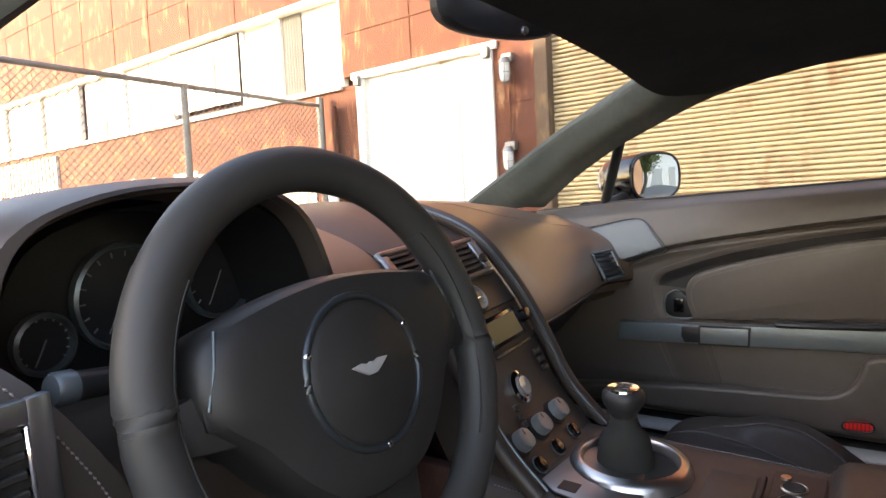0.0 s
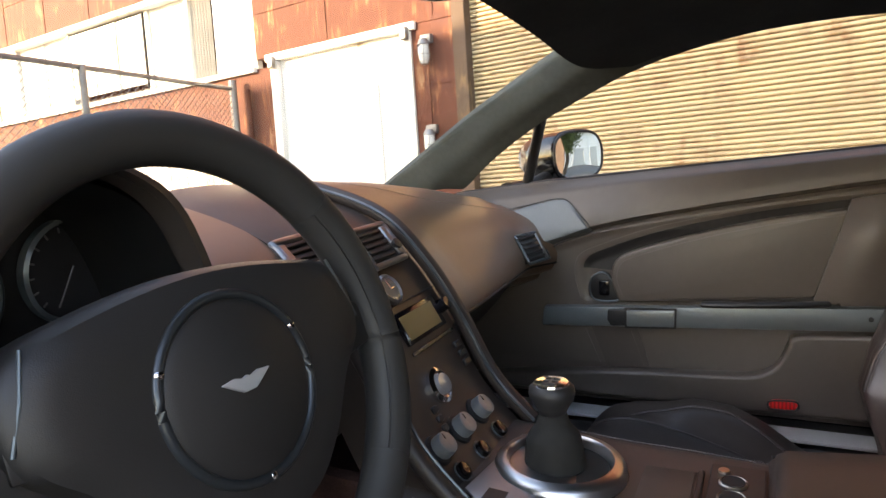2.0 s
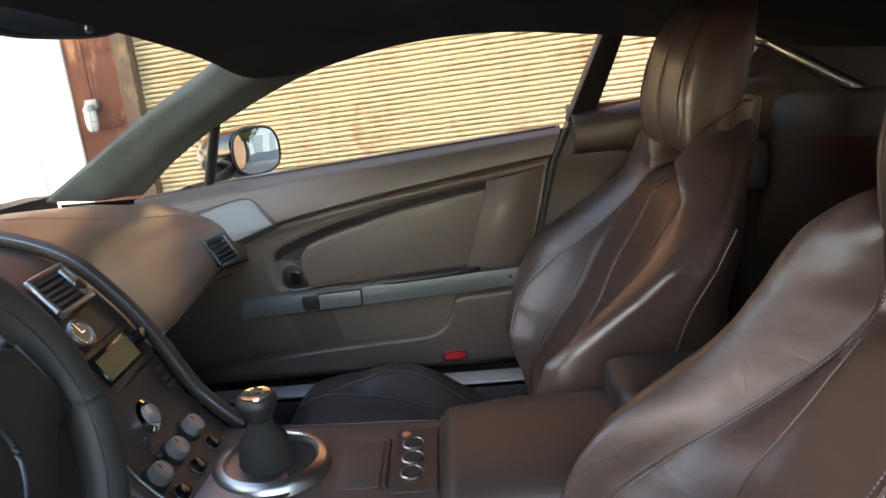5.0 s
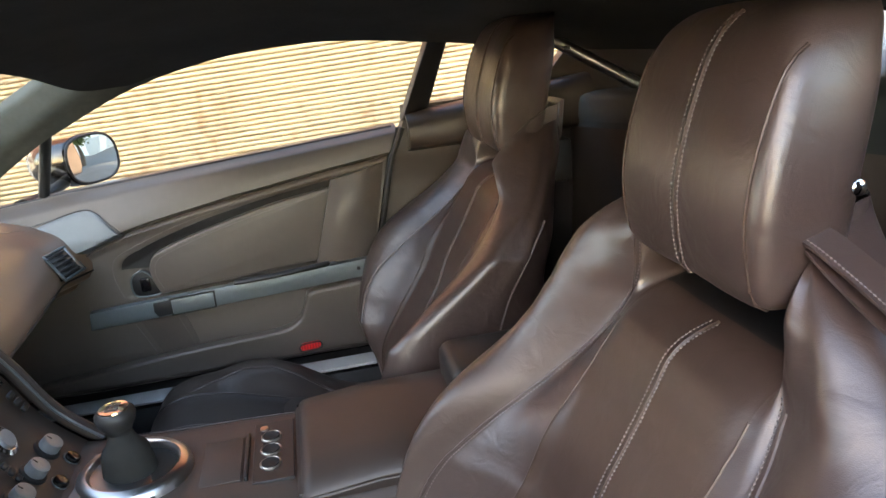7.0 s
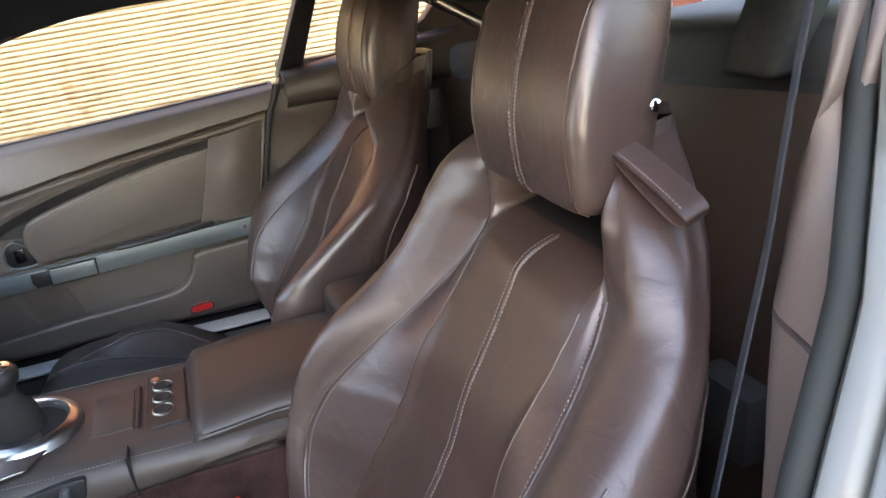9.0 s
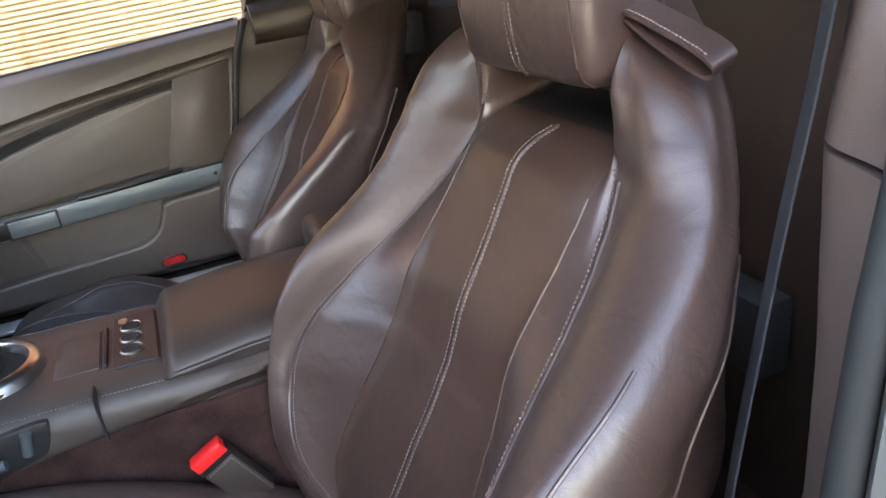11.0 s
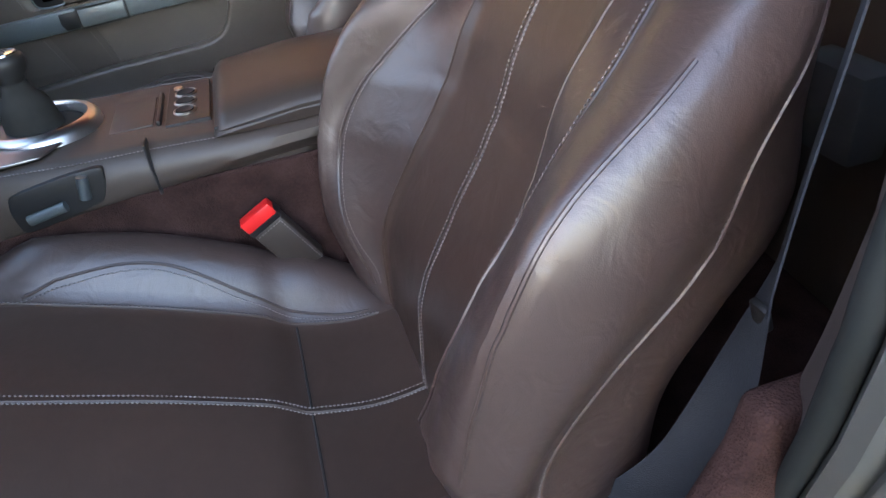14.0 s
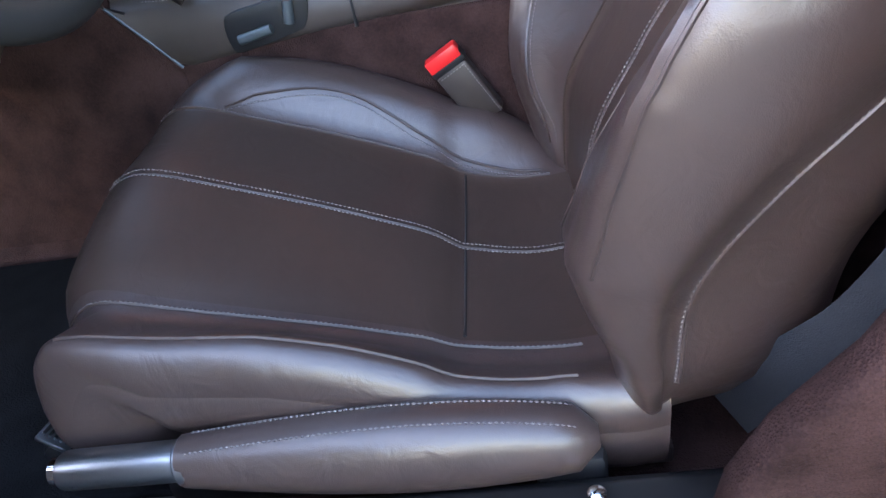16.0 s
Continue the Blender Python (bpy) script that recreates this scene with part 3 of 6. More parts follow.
seat(0.365, -0.018, 0.002, "brown leather passenger bucket seat with pale double stitching", False, 1, [CUSHION_SHADED, CUSHION_SHADED_MID])

# ---- cabin: floor, roof, pillars ----
floor_bm = sheet([[Vector((x, y, 0.24 + (0.10 if abs(x) < 0.13 else 0) + max(0, y - 0.45) * 0.7)) for x in np.linspace(-0.74, 0.74, 40)] for y in np.linspace(-1.0, 0.82, 34)], (0, 0, -0.03))
piece("floor", floor_bm, CARPET, "brown carpeted car floor", "floor", kind="structure")


# the top line of the side windows
WIN_TOP = [(-1.25, 0.60, 0.985), (-0.86, 0.632, 1.015), (-0.75, 0.622, 1.035), (-0.56, 0.610, 1.060), (-0.372, 0.600, 1.080), (-0.263, 0.600, 1.081), (-0.155, 0.604, 1.072), (-0.046, 0.614, 1.051), (0.054, 0.628, 1.024), (0.13, 0.645, 0.992)]
# the car's other half, mirrored upright in the world
FLIP = CAR.inverted() @ Matrix.Diagonal((-1, 1, 1, 1)) @ CAR
LEAN = 0.0775
rows = []
for y in np.linspace(-1.2, 0.12, 44):
    half = []
    for x in [1 - (i / 28) ** 1.4 for i in range(29)]:
        yy = min(y, 0.12 - 0.115 * x ** 10 - 0.0004 * (0.12 - y))
        ex, ez = smooth_table(WIN_TOP, yy)
        rise = float(np.interp(yy, [-1.25, -0.9, -0.4, -0.1, 0.05, 0.14], [0.03, 0.04, 0.045, 0.045, 0.05, 0.060]))
        z = ez + LEAN * ex * (1 - x) + rise * (1 - x ** 4.0)
        half.append(Vector((ex * x + (0.085 * (1 - x)), yy, z)))
    rows.append([FLIP @ v for v in half] + half[-2::-1])
piece("ceiling", sheet(rows, (0, 0, 0.035)), HEADLINER, "dark suede headlining of the car", "ceiling", kind="structure")
# painted roof skin above
rows2 = [[Vector((v.x * 1.06, v.y, v.z + 0.045)) for v in r] for r in rows]
piece("roof_skin", sheet(rows2, (0, 0, 0.01)), CARPAINT, "dark painted car roof", "car roof", kind="structure")


def pillar(name, path, radii, mat, label, flat=0.55, cat="pillar"):
    p = spline(path, 30)
    r = [float(np.interp(i / 29, np.linspace(0, 1, len(radii)), radii)) for i in range(30)]
    return piece(name, tube(p, r, 20, flat=flat), mat, label, cat, kind="structure")


for s in (-1, 1):
    # windscreen pillar, in grey suede, from the dash up to the header
    rows = []
    edge_in = spline([(0.700, 0.600, 0.826), (0.663, 0.462, 0.907), (0.635, 0.345, 0.975), (0.611, 0.237, 1.031), (0.590, 0.148, 1.078), (0.575, 0.08, 1.112), (0.565, 0.02, 1.128)], 26)
    edge_out = spline([(0.742, 0.42, 0.818), (0.727, 0.40, 0.828), (0.699, 0.328, 0.883), (0.671, 0.239, 0.938), (0.655, 0.18, 0.968), (0.633, 0.06, 1.022), (0.618, -0.02, 1.048)], 26)
    for a, b in zip(edge_in, edge_out):
        inner, outer = Vector((s * a.x, a.y, a.z)), Vector((s * b.x, b.y, b.z))
        if s < 0:
            inner, outer = FLIP @ Vector(a), FLIP @ Vector(b)
        mid = (inner + outer) / 2 + Vector((-s * 0.022, -0.016, -0.006))
        back = (inner + outer) / 2 + Vector((s * 0.045, 0.05, 0.03))
        rows.append(spline([inner, inner * 0.55 + mid * 0.45 + Vector((-s * 0.006, -0.004, 0)), mid, mid * 0.4 + outer * 0.6 + Vector((-s * 0.006, 0, 0)), outer, back], 24, True))
    piece("windscreen_pillar", loft(rows), SUEDE_PILLAR, "grey-green suede windscreen pillar", "pillar", kind="structure")

# ---- doors ----
def door_x(y, z):
    """The passenger door's lining, seen from the seat."""
    x = 0.672
    if z > 0.74:
        x += (z - 0.74) * 0.22
    if z < 0.47:
        x += (0.47 - z) * 0.25
    return x


def belt_z(y):
    return float(np.interp(y, [-0.6, -0.49, -0.08, 0.23, 0.395, 0.6], [0.905, 0.897, 0.859, 0.831, 0.811, 0.80]))


def rear_y(z):
    return float(np.interp(z, [0.38, 0.617, 0.822, 0.9], [-0.375, -0.398, -0.448, -0.485]))


car = thing("sports_car", "dark painted sports car with its driver door open", "car", (0, 0, 0.2))


def flat_spline(pts, n, closed=False):
    return [(v.x, v.y) for v in spline([(a, b, 0) for a, b in pts], n, closed)]


# lines along the door, as place along the car and height: crease, outer stitching, edge of the pad
CREASE = [(-0.60, 0.846), (-0.448, 0.828), (-0.30, 0.809), (-0.10, 0.779), (0.02, 0.758), (0.117, 0.738), (0.20, 0.708), (0.30, 0.690), (0.42, 0.680)]
OUTER = flat_spline([(0.141, 0.598), (0.151, 0.646), (0.142, 0.683), (0.097, 0.706), (-0.014, 0.743), (-0.191, 0.779), (-0.345, 0.800)], 60)
PAD = flat_spline([(0.067, 0.598), (0.081, 0.641), (0.074, 0.677), (0.039, 0.699), (-0.07, 0.732), (-0.189, 0.760), (-0.324, 0.780)], 60)


def lining_x(y, z):
    """The lining with its rolled upper panel, the crease below it and the hollow round the pad."""
    d = z - track(CREASE, y)[0]
    x = door_x(y, z)
    x -= 0.017 * soft_step(d, 0.0, 0.010) * (1 - soft_step(d, 0.02, 0.11))
    x -= 0.006 * (1 - soft_step(-d, 0.0, 0.022)) * (1 if d < 0 else 0) * soft_step(-d, 0.001, 0.006)
    near_o = min(math.hypot(y - a, z - b) for a, b in OUTER)
    inside = in_loop(y, z)
    if inside:
        x += 0.009 * soft_step(near_o, 0.0, 0.028)
    return x


LOOP = OUTER + [(-0.36, 0.806), (-0.345, 0.70), (-0.30, 0.598)]


def in_loop(y, z):
    hit = False
    for (a, b), (c, d) in zip(LOOP, LOOP[1:] + LOOP[:1]):
        if (b > z) != (d > z) and y < a + (c - a) * (z - b) / (d - b):
            hit = not hit
    return hit


rows = []
for i in range(150):
    u = i / 149
    row = []
    for j in range(132):
        v = j / 131
        zc = track(CREASE, 0.42 + (rear_y(0.8) - 0.42) * u)[0]
        zc = track(CREASE, 0.42 + (rear_y(zc) - 0.42) * u)[0]
        zt = belt_z(0.42 + (rear_y(0.64) - 0.42) * u)
        z = 0.385 + (zc - 0.385) * j / 96 if j <= 96 else zc + (zt - zc) * ((j - 96) / 35) ** 1.25
        y = 0.42 + (rear_y(z) - 0.42) * u
        row.append(Vector((lining_x(y, z) + 0.02 * soft_step(v, 0.955, 1.0), y, z)))
    rows.append(row)
door_bm = sheet(rows, (0.05, 0, 0))
steps = np.linspace(14, 59, 150)
lines = [[(float(np.interp(k, range(60), [p[0] for p in q])), float(np.interp(k, range(60), [p[1] for p in q]))) for k in steps] for q in (OUTER, PAD)]
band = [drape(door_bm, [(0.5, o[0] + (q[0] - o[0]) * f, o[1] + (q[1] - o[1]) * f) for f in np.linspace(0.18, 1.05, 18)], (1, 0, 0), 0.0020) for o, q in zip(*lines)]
outer_line = drape(door_bm, [(0.5, y + 0.003, z + 0.004) for y, z in OUTER], (1, 0, 0), 0.0012)
door = part("passenger_door", door_bm, DOORSKIN, car, "taupe leather-lined passenger door with graphite pull bar")


def on_door(pts, lift=0.0):
    return [Vector((door_x(y, z) - lift, y, z)) for y, z in pts]


def patch(top, low, lift, n=40, k=14, roll=0.004):
    """A panel between two curves on the lining, proud by lift, with rolled edges."""
    a, b = flat_spline(top, n), flat_spline(low, n)
    rows = []
    for i, (p, q) in enumerate(zip(a, b)):
        row = []
        for m in range(k):
            f = m / (k - 1)
            y, z = p[0] + (q[0] - p[0]) * f, p[1] + (q[1] - p[1]) * f
            edge = i in (0, n - 1) or m in (0, k - 1)
            row.append(Vector((lining_x(y, z) - lift + (roll if edge else 0), y, z)))
        rows.append(row)
    return sheet(rows, (0.012, 0, 0))


# dark band over the hollow between the outer stitching and the pad
part("door_recess", sheet(band, (0.006, 0, 0)), DARK, door, "dark band round the pad")
# padded insert with a stitched edge
pad = PAD + flat_spline([(-0.318, 0.765), (-0.30, 0.70), (-0.270, 0.622)], 14)
part("door_pad", slab(on_door(pad, 0.008), (0.028, 0, 0), 0.005, 3), DOORSKIN, door, "stitched leather pad")
inner = flat_spline([(0.060, 0.612), (0.070, 0.643), (0.063, 0.672), (0.034, 0.689), (-0.07, 0.722), (-0.189, 0.750), (-0.318, 0.769)], 60)
tagged(part("door_stitching", stitches(on_door(inner, 0.0092)), THREAD, door, "pale grey stitching", False), kind="stuff")
tagged(part("door_stitching", stitches(outer_line), THREAD, door, "pale grey stitching", False), kind="stuff")
# rounded grab panel behind the pad
rows = []
for i in range(20):
    u = i / 19
    top = (-0.320 - 0.120 * u, 0.795 + 0.022 * u)
    bot = (-0.267 - 0.126 * u, 0.620 - 0.002 * u)
    bulge = 0.030 * math.sin(math.pi * (0.18 + 0.80 * u)) + 0.002
    rows.append([Vector((door_x(0, bot[1] + (top[1] - bot[1]) * k / 12) - bulge * (0.55 + 0.45 * math.sin(math.pi * (0.12 + 0.76 * k / 12))), bot[0] + (top[0] - bot[0]) * k / 12, bot[1] + (top[1] - bot[1]) * k / 12)) for k in range(13)])
part("grab_panel", sheet(rows, (0.03, 0, 0)), DOORSKIN, door, "smooth leather grab panel")
# speaker grille in the corner
part("speaker_grille", patch([(0.300, 0.768), (0.24, 0.786), (0.191, 0.796), (0.165, 0.792), (0.142, 0.769), (0.120, 0.740)], [(0.262, 0.737), (0.236, 0.72), (0.211, 0.704), (0.181, 0.714), (0.15, 0.725), (0.118, 0.736)], 0.005), GREY, door, "grey mesh speaker grille")
part("grille_gap", tube([Vector((lining_x(y, z) - 0.001, y, z)) for y, z in flat_spline([(0.211, 0.702), (0.262, 0.738), (0.302, 0.770), (0.24, 0.788), (0.191, 0.798), (0.165, 0.794), (0.140, 0.770), (0.116, 0.738), (0.15, 0.723), (0.181, 0.712)], 70, True)], 0.0012, 6, True), BLACK, door)
# graphite bar with the latch
bar = [(0.215, 0.583), (-0.391, 0.613), (-0.380, 0.572), (0.220, 0.544)]
part("pull_bar", slab(on_door(bar, 0.018), (0.03, 0, 0), 0.003, 2), BARMETAL, door, "graphite metal bar")
part("latch_recess", slab([Vector((0.652, y, z)) for y, z in [(0.087, 0.585), (0.045, 0.587), (0.045, 0.555), (0.081, 0.552), (0.088, 0.565)]], (0.012, 0, 0), 0.002), BLACK, door)
latch = part("door_latch", slab([Vector((0.649, y, z)) for y, z in [(0.050, 0.5865), (-0.038, 0.5905), (-0.037, 0.558), (0.050, 0.554)]], (0.012, 0, 0), 0.002), BARMETAL, door, "graphite door latch")
part("latch_gap", slab([Vector((0.6515, y, z)) for y, z in [(0.054, 0.590), (-0.042, 0.594), (-0.041, 0.5545), (0.054, 0.550)]], (0.006, 0, 0)), BLACK, door)
part("bar_screw", lathe([(0, 0), (0.004, 0), (0.004, 0.002), (0.0, 0.0025)], Matrix.Translation((0.654, -0.354, 0.593)) @ Matrix.Rotation(radians(-90), 4, "Y"), 16), BLACK, door)
# armrest lip over the bar
part("armrest_lip", tube(spline([(0.648, -0.085, 0.606), (0.630, -0.14, 0.612), (0.626, -0.24, 0.619), (0.645, -0.292, 0.618)], 24), [0.004] + [0.010] * 22 + [0.004], 12, flat=0.6), DARK, door)
# window switch
bezel = flat_spline([(0.124, 0.622), (0.118, 0.645), (0.100, 0.655), (0.084, 0.645), (0.066, 0.606), (0.086, 0.598), (0.116, 0.601)], 36, True)
part("switch_bezel", slab(on_door(bezel, 0.004), (0.03, 0, 0), 0.003), BLACK, door)
part("bezel_rim", tube(on_door(bezel, 0.0045), 0.0018, 8, True), GUN, door, "thin graphite rim")
part("window_switch", box((0.661, 0.085, 0.610), (0.672, 0.105, 0.640), 0.003), GLOSS, door, "black rocker switch")
# map pocket below
pocket = flat_spline([(0.38, 0.428), (0.20, 0.449), (0.03, 0.466), (-0.12, 0.474), (-0.18, 0.480), (-0.212, 0.500), (-0.228, 0.535), (-0.24, 0.556), (-0.30, 0.562), (-0.381, 0.567)], 50)
low = [(-0.383, 0.545), (-0.378, 0.43), (-0.36, 0.405), (-0.197, 0.403), (0.38, 0.404)]
part("door_pocket", slab(on_door(pocket + low, 0.030), (0.04, 0, 0), 0.008, 3), DOORSKIN, door, "leather door pocket")
part("pocket_panel", slab(on_door([(0.123, 0.545), (0.032, 0.548), (0.010, 0.470), (0.092, 0.462)], 0.0022), (0.004, 0, 0)), TRIM, door, "darker leather panel")
for y0, y1 in ((0.135, 0.105), (0.045, 0.02)):
    tagged(part("door_stitching", stitches(on_door([(y0, 0.54), (y1, 0.468)], 0.002)), THREAD, door, "pale grey stitching", False), kind="stuff")
# red lamp at its foot
lamp = [(-0.204, 0.4205), (-0.200, 0.4315), (-0.209, 0.4365), (-0.241, 0.4385), (-0.249, 0.432), (-0.244, 0.4225)]
part("door_reflector", slab([Vector((0.643, y, z)) for y, z in lamp], (0.012, 0, 0), 0.002), RED, door, "red reflector lens")
part("reflector_rim", tube([Vector((0.6425, y, z)) for y, z in flat_spline(lamp, 40, True)], 0.0016, 6, True), BLACK, door)
part("reflector_ribs", join(*[box((0.6415, -0.243 + k * 0.0062, 0.4225), (0.6432, -0.2402 + k * 0.0062, 0.4365), 0, 1) for k in range(7)]), simple("deep_red", (0.42, 0.01, 0.01), 0.3), door)
# window frame rubber along the sill
top_edge = []
for u in np.linspace(0.02, 0.99, 40):
    zt = belt_z(0.42 + (rear_y(0.64) - 0.42) * u)
    top_edge.append(Vector((0.716, 0.42 + (rear_y(zt) - 0.42) * u, zt - 0.001)))
part("window_seal", tube(top_edge, 0.004, 8), BLACK, door)

# rear side lining behind the doors
for s in (1, -1):
    rows = []
    for i in range(24):
        u = i / 23
        row = []
        for j in range(24):
            v = j / 23
            z = 0.25 + v * (0.93 - 0.25 + 0.012 * u)
            y = (rear_y(max(0.38, min(0.9, z))) - 0.012 if s > 0 else -0.60) - u * (0.66 if s > 0 else 0.5)
            x = 0.668 + (0.03 if z > 0.8 else 0.03 * z / 0.8) - 0.05 * u - 0.010 * math.exp(-((z - 0.835) / 0.03) ** 2)
            row.append(Vector((s * x, y, z)))
        rows.append(row)
    # driver's side in black: the deep shade of that gap put into the colour
    piece("rear_side_panel", sheet(rows, (s * 0.04, 0, 0)), ARMSKIN if s > 0 else MAT, "brown leather side panel behind the door" if s > 0 else "side panel behind the driver door, its deep shade coloured black", "side panel", kind="structure")
    q = [Vector((s * 0.690, -0.500, 0.906)), Vector((s * 0.675, -0.565, 0.926)), Vector((s * 0.661, -0.786, 0.955)), Vector((s * 0.648, -0.835, 0.985)), Vector((s * 0.640, -0.855, 1.01)), Vector((s * 0.62, -0.88, 1.06)), Vector((s * 0.6, -1.25, 1.0)), Vector((s * 0.62, -1.25, 0.86)), Vector((s * 0.66, -0.58, 0.86)), Vector((s * 0.68, -0.50, 0.86))]
    q = [v + Vector((s * 0.016, 0, 0)) for v in q]
    if s < 0:
        q = [Vector((v.x + 0.02, min(v.y, -0.74), v.z)) for v in q if v.y < -0.55]
    piece("rear_quarter", slab(q, (s * 0.04, 0, 0), 0.004), ARMSKIN, "brown trimmed rear quarter panel", "side panel", kind="structure")
# black filler added to stop outside light leaking through the door gap
piece("door_gap_filler", box((0.716, -0.60, 0.36), (0.728, -0.44, 0.884), 0.003, 1), BLACK, "added black filler that blocks light behind the door gap", "door seal", kind="structure")
pod = flat_spline([(-0.765, 0.938), (-0.853, 0.930), (-0.885, 0.915), (-0.876, 0.882), (-0.843, 0.872), (-0.765, 0.871)], 40, True)
piece("quarter_pod", slab([Vector((0.655, y, z)) for y, z in pod], (0.03, 0, 0), 0.006, 3), ARMSKIN, "raised leather trim on the rear quarter", "side panel", kind="structure")
rows = []
for y in np.linspace(-0.498, -0.90, 24):
    k = (-0.498 - y) / 0.40
    rows.append(spline([(0.700 - 0.05 * k, y, 0.915 + 0.05 * k), (0.672 - 0.05 * k, y, 0.912 + 0.05 * k), (0.652 - 0.05 * k, y, 0.896 + 0.045 * k), (0.645 - 0.05 * k, y, 0.868 + 0.03 * k), (0.650 - 0.05 * k, y, 0.846 + 0.02 * k), (0.664 - 0.05 * k, y, 0.838 + 0.015 * k), (0.69 - 0.05 * k, y, 0.836 + 0.015 * k)], 24))
piece("quarter_roll", sheet(rows, (0.012, 0, -0.004)), ARMSKIN, "rolled brown leather ledge behind the door", "side panel", kind="structure")
a, b = Vector((0.690, -0.515, 0.895)), Vector((0.606, -0.572, 1.075))
piece("door_pillar", slab([a + Vector((0, 0.026, 0)), a + Vector((0, -0.036, 0.02)), b + Vector((0, -0.024, 0)), b + Vector((0, 0.020, 0.0))], (0.03, 0, 0.01), 0.006), BLACK, "black window pillar", "pillar", kind="structure")
piece("shut_line", tube([Vector((0.662, rear_y(z) - 0.006, z)) for z in np.linspace(0.40, 0.89, 16)], 0.006, 8), BLACK, "black rubber seal at the door edge", "door seal", kind="structure")
# pillar trim behind the driver's door, in two pieces
def trim_in(z):
    return Vector(track([(0.42, -0.636, -0.525), (0.50, -0.640, -0.549), (0.60, -0.642, -0.579), (0.68, -0.638, -0.602), (0.76, -0.622, -0.616), (0.87, -0.602, -0.619), (0.95, -0.606, -0.625), (1.0, -0.620, -0.630), (1.13, -0.610, -0.670)], z) + [z])


def seal_line(z):
    return Vector(track([(0.335, -0.642, -0.520), (0.42, -0.656, -0.530), (0.50, -0.680, -0.520), (0.58, -0.704, -0.506), (0.66, -0.720, -0.497), (0.74, -0.720, -0.504), (0.82, -0.700, -0.537), (0.90, -0.668, -0.595), (0.98, -0.630, -0.638), (1.13, -0.585, -0.68)], z) + [z])


for z0, z1 in ((0.44, 0.868), (0.872, 1.13)):
    rows = []
    for z in np.linspace(z0, z1, 26):
        a, b = trim_in(z), seal_line(z)
        rows.append(spline([a + Vector((0.02, -0.10, 0)), a + Vector((0.004, -0.03, 0)), a, a.lerp(b, 0.35) + Vector((0.006, 0.010, 0)), a.lerp(b, 0.75) + Vector((0.004, 0.004, 0)), b + Vector((0.004, 0, 0))], 18))
    piece("pillar_trim", sheet(rows, (-0.012, -0.012, 0)), PILLARSKIN, "brown leather pillar trim behind the driver door", "pillar", kind="structure")

# ---- dashboard ----
dash = thing("dashboard", "brown leather dashboard with metal-edged vents and centre panel", "dashboard", (0, 0.3, 0.6))


def dash_section(x):
    """The passenger side's section, from the windscreen over the crest to under the lip."""
    return [track([(0.09, 0.66, 0.85), (0.4, 0.65, 0.82), (0.72, 0.62, 0.79)], x), track([(0.09, 0.42, 0.893), (0.3, 0.42, 0.872), (0.5, 0.42, 0.842), (0.62, 0.41, 0.815), (0.72, 0.40, 0.80)], x),
            track([(0.09, 0.34, 0.872), (0.3, 0.335, 0.842), (0.6, 0.33, 0.805), (0.72, 0.33, 0.785)], x), track([(0.09, 0.27, 0.82), (0.3, 0.285, 0.79), (0.6, 0.265, 0.765), (0.72, 0.215, 0.75)], x),
            track([(0.09, 0.225, 0.76), (0.3, 0.243, 0.737), (0.6, 0.238, 0.727), (0.72, 0.178, 0.72)], x), track([(0.09, 0.195, 0.715), (0.3, 0.212, 0.70), (0.6, 0.226, 0.692), (0.72, 0.165, 0.69)], x),
            track([(0.09, 0.19, 0.690), (0.3, 0.207, 0.677), (0.6, 0.232, 0.668), (0.72, 0.172, 0.665)], x), track([(0.09, 0.24, 0.67), (0.3, 0.25, 0.655), (0.6, 0.262, 0.648), (0.72, 0.205, 0.645)], x), track([(0.09, 0.36, 0.62), (0.72, 0.40, 0.60)], x)]


rows = [spline([(x, a, b) for a, b in dash_section(x)], 44) for x in np.linspace(0.115, 0.705, 26)]
dash_bm = sheet(rows, (0, 0.03, -0.02))
lip = [r[31] + Vector((0, -0.001, 0)) for r in rows]
crest_line = [Vector((x, *track([(0.1, 0.40, 0.893), (0.4, 0.335, 0.838), (0.6, 0.30, 0.79), (0.69, 0.27, 0.755)], x))) for x in np.linspace(0.2, 0.69, 40)]
crest_line = drape(dash_bm, [Vector((p.x, p.y, 1.2)) for p in crest_line], (0, 0, -1))
part("dash_top", dash_bm, DASHSKIN, dash)
tagged(part("dash_stitching", stitches(crest_line), THREAD, dash, "", False), kind="stuff")
part("glovebox_gap", tube(lip, 0.0022, 6), BLACK, dash)
# lower glovebox face
rows = [[Vector((x, y + 0.04 * (x - 0.1), z)) for y, z in ((0.235, 0.665), (0.27, 0.62), (0.33, 0.55), (0.45, 0.45), (0.6, 0.34))] for x in np.linspace(0.10, 0.70, 12)]
part("glovebox", sheet(rows, (0, 0.03, 0)), DARK, dash, "dark glovebox in the footwell")

# centre stack, following the ribs down to the console
RIB = [(0.47, 0.893), (0.367, 0.880), (0.263, 0.845), (0.200, 0.784), (0.155, 0.714), (0.117, 0.642), (0.066, 0.588)]


def rib(n):
    return [(v.y, v.z) for v in spline([(0, a, b) for a, b in RIB], n)]


rows = [[Vector((x, y + 0.010, z - 0.004 + 0.006 * (1 - (x / 0.1) ** 2))) for x in np.linspace(-0.100, 0.104, 16)] for y, z in rib(40)]
stack_bm = sheet(rows, (0, 0.05, -0.05))
part("centre_panel", stack_bm, ARMSKIN, dash, "dark brown centre panel")
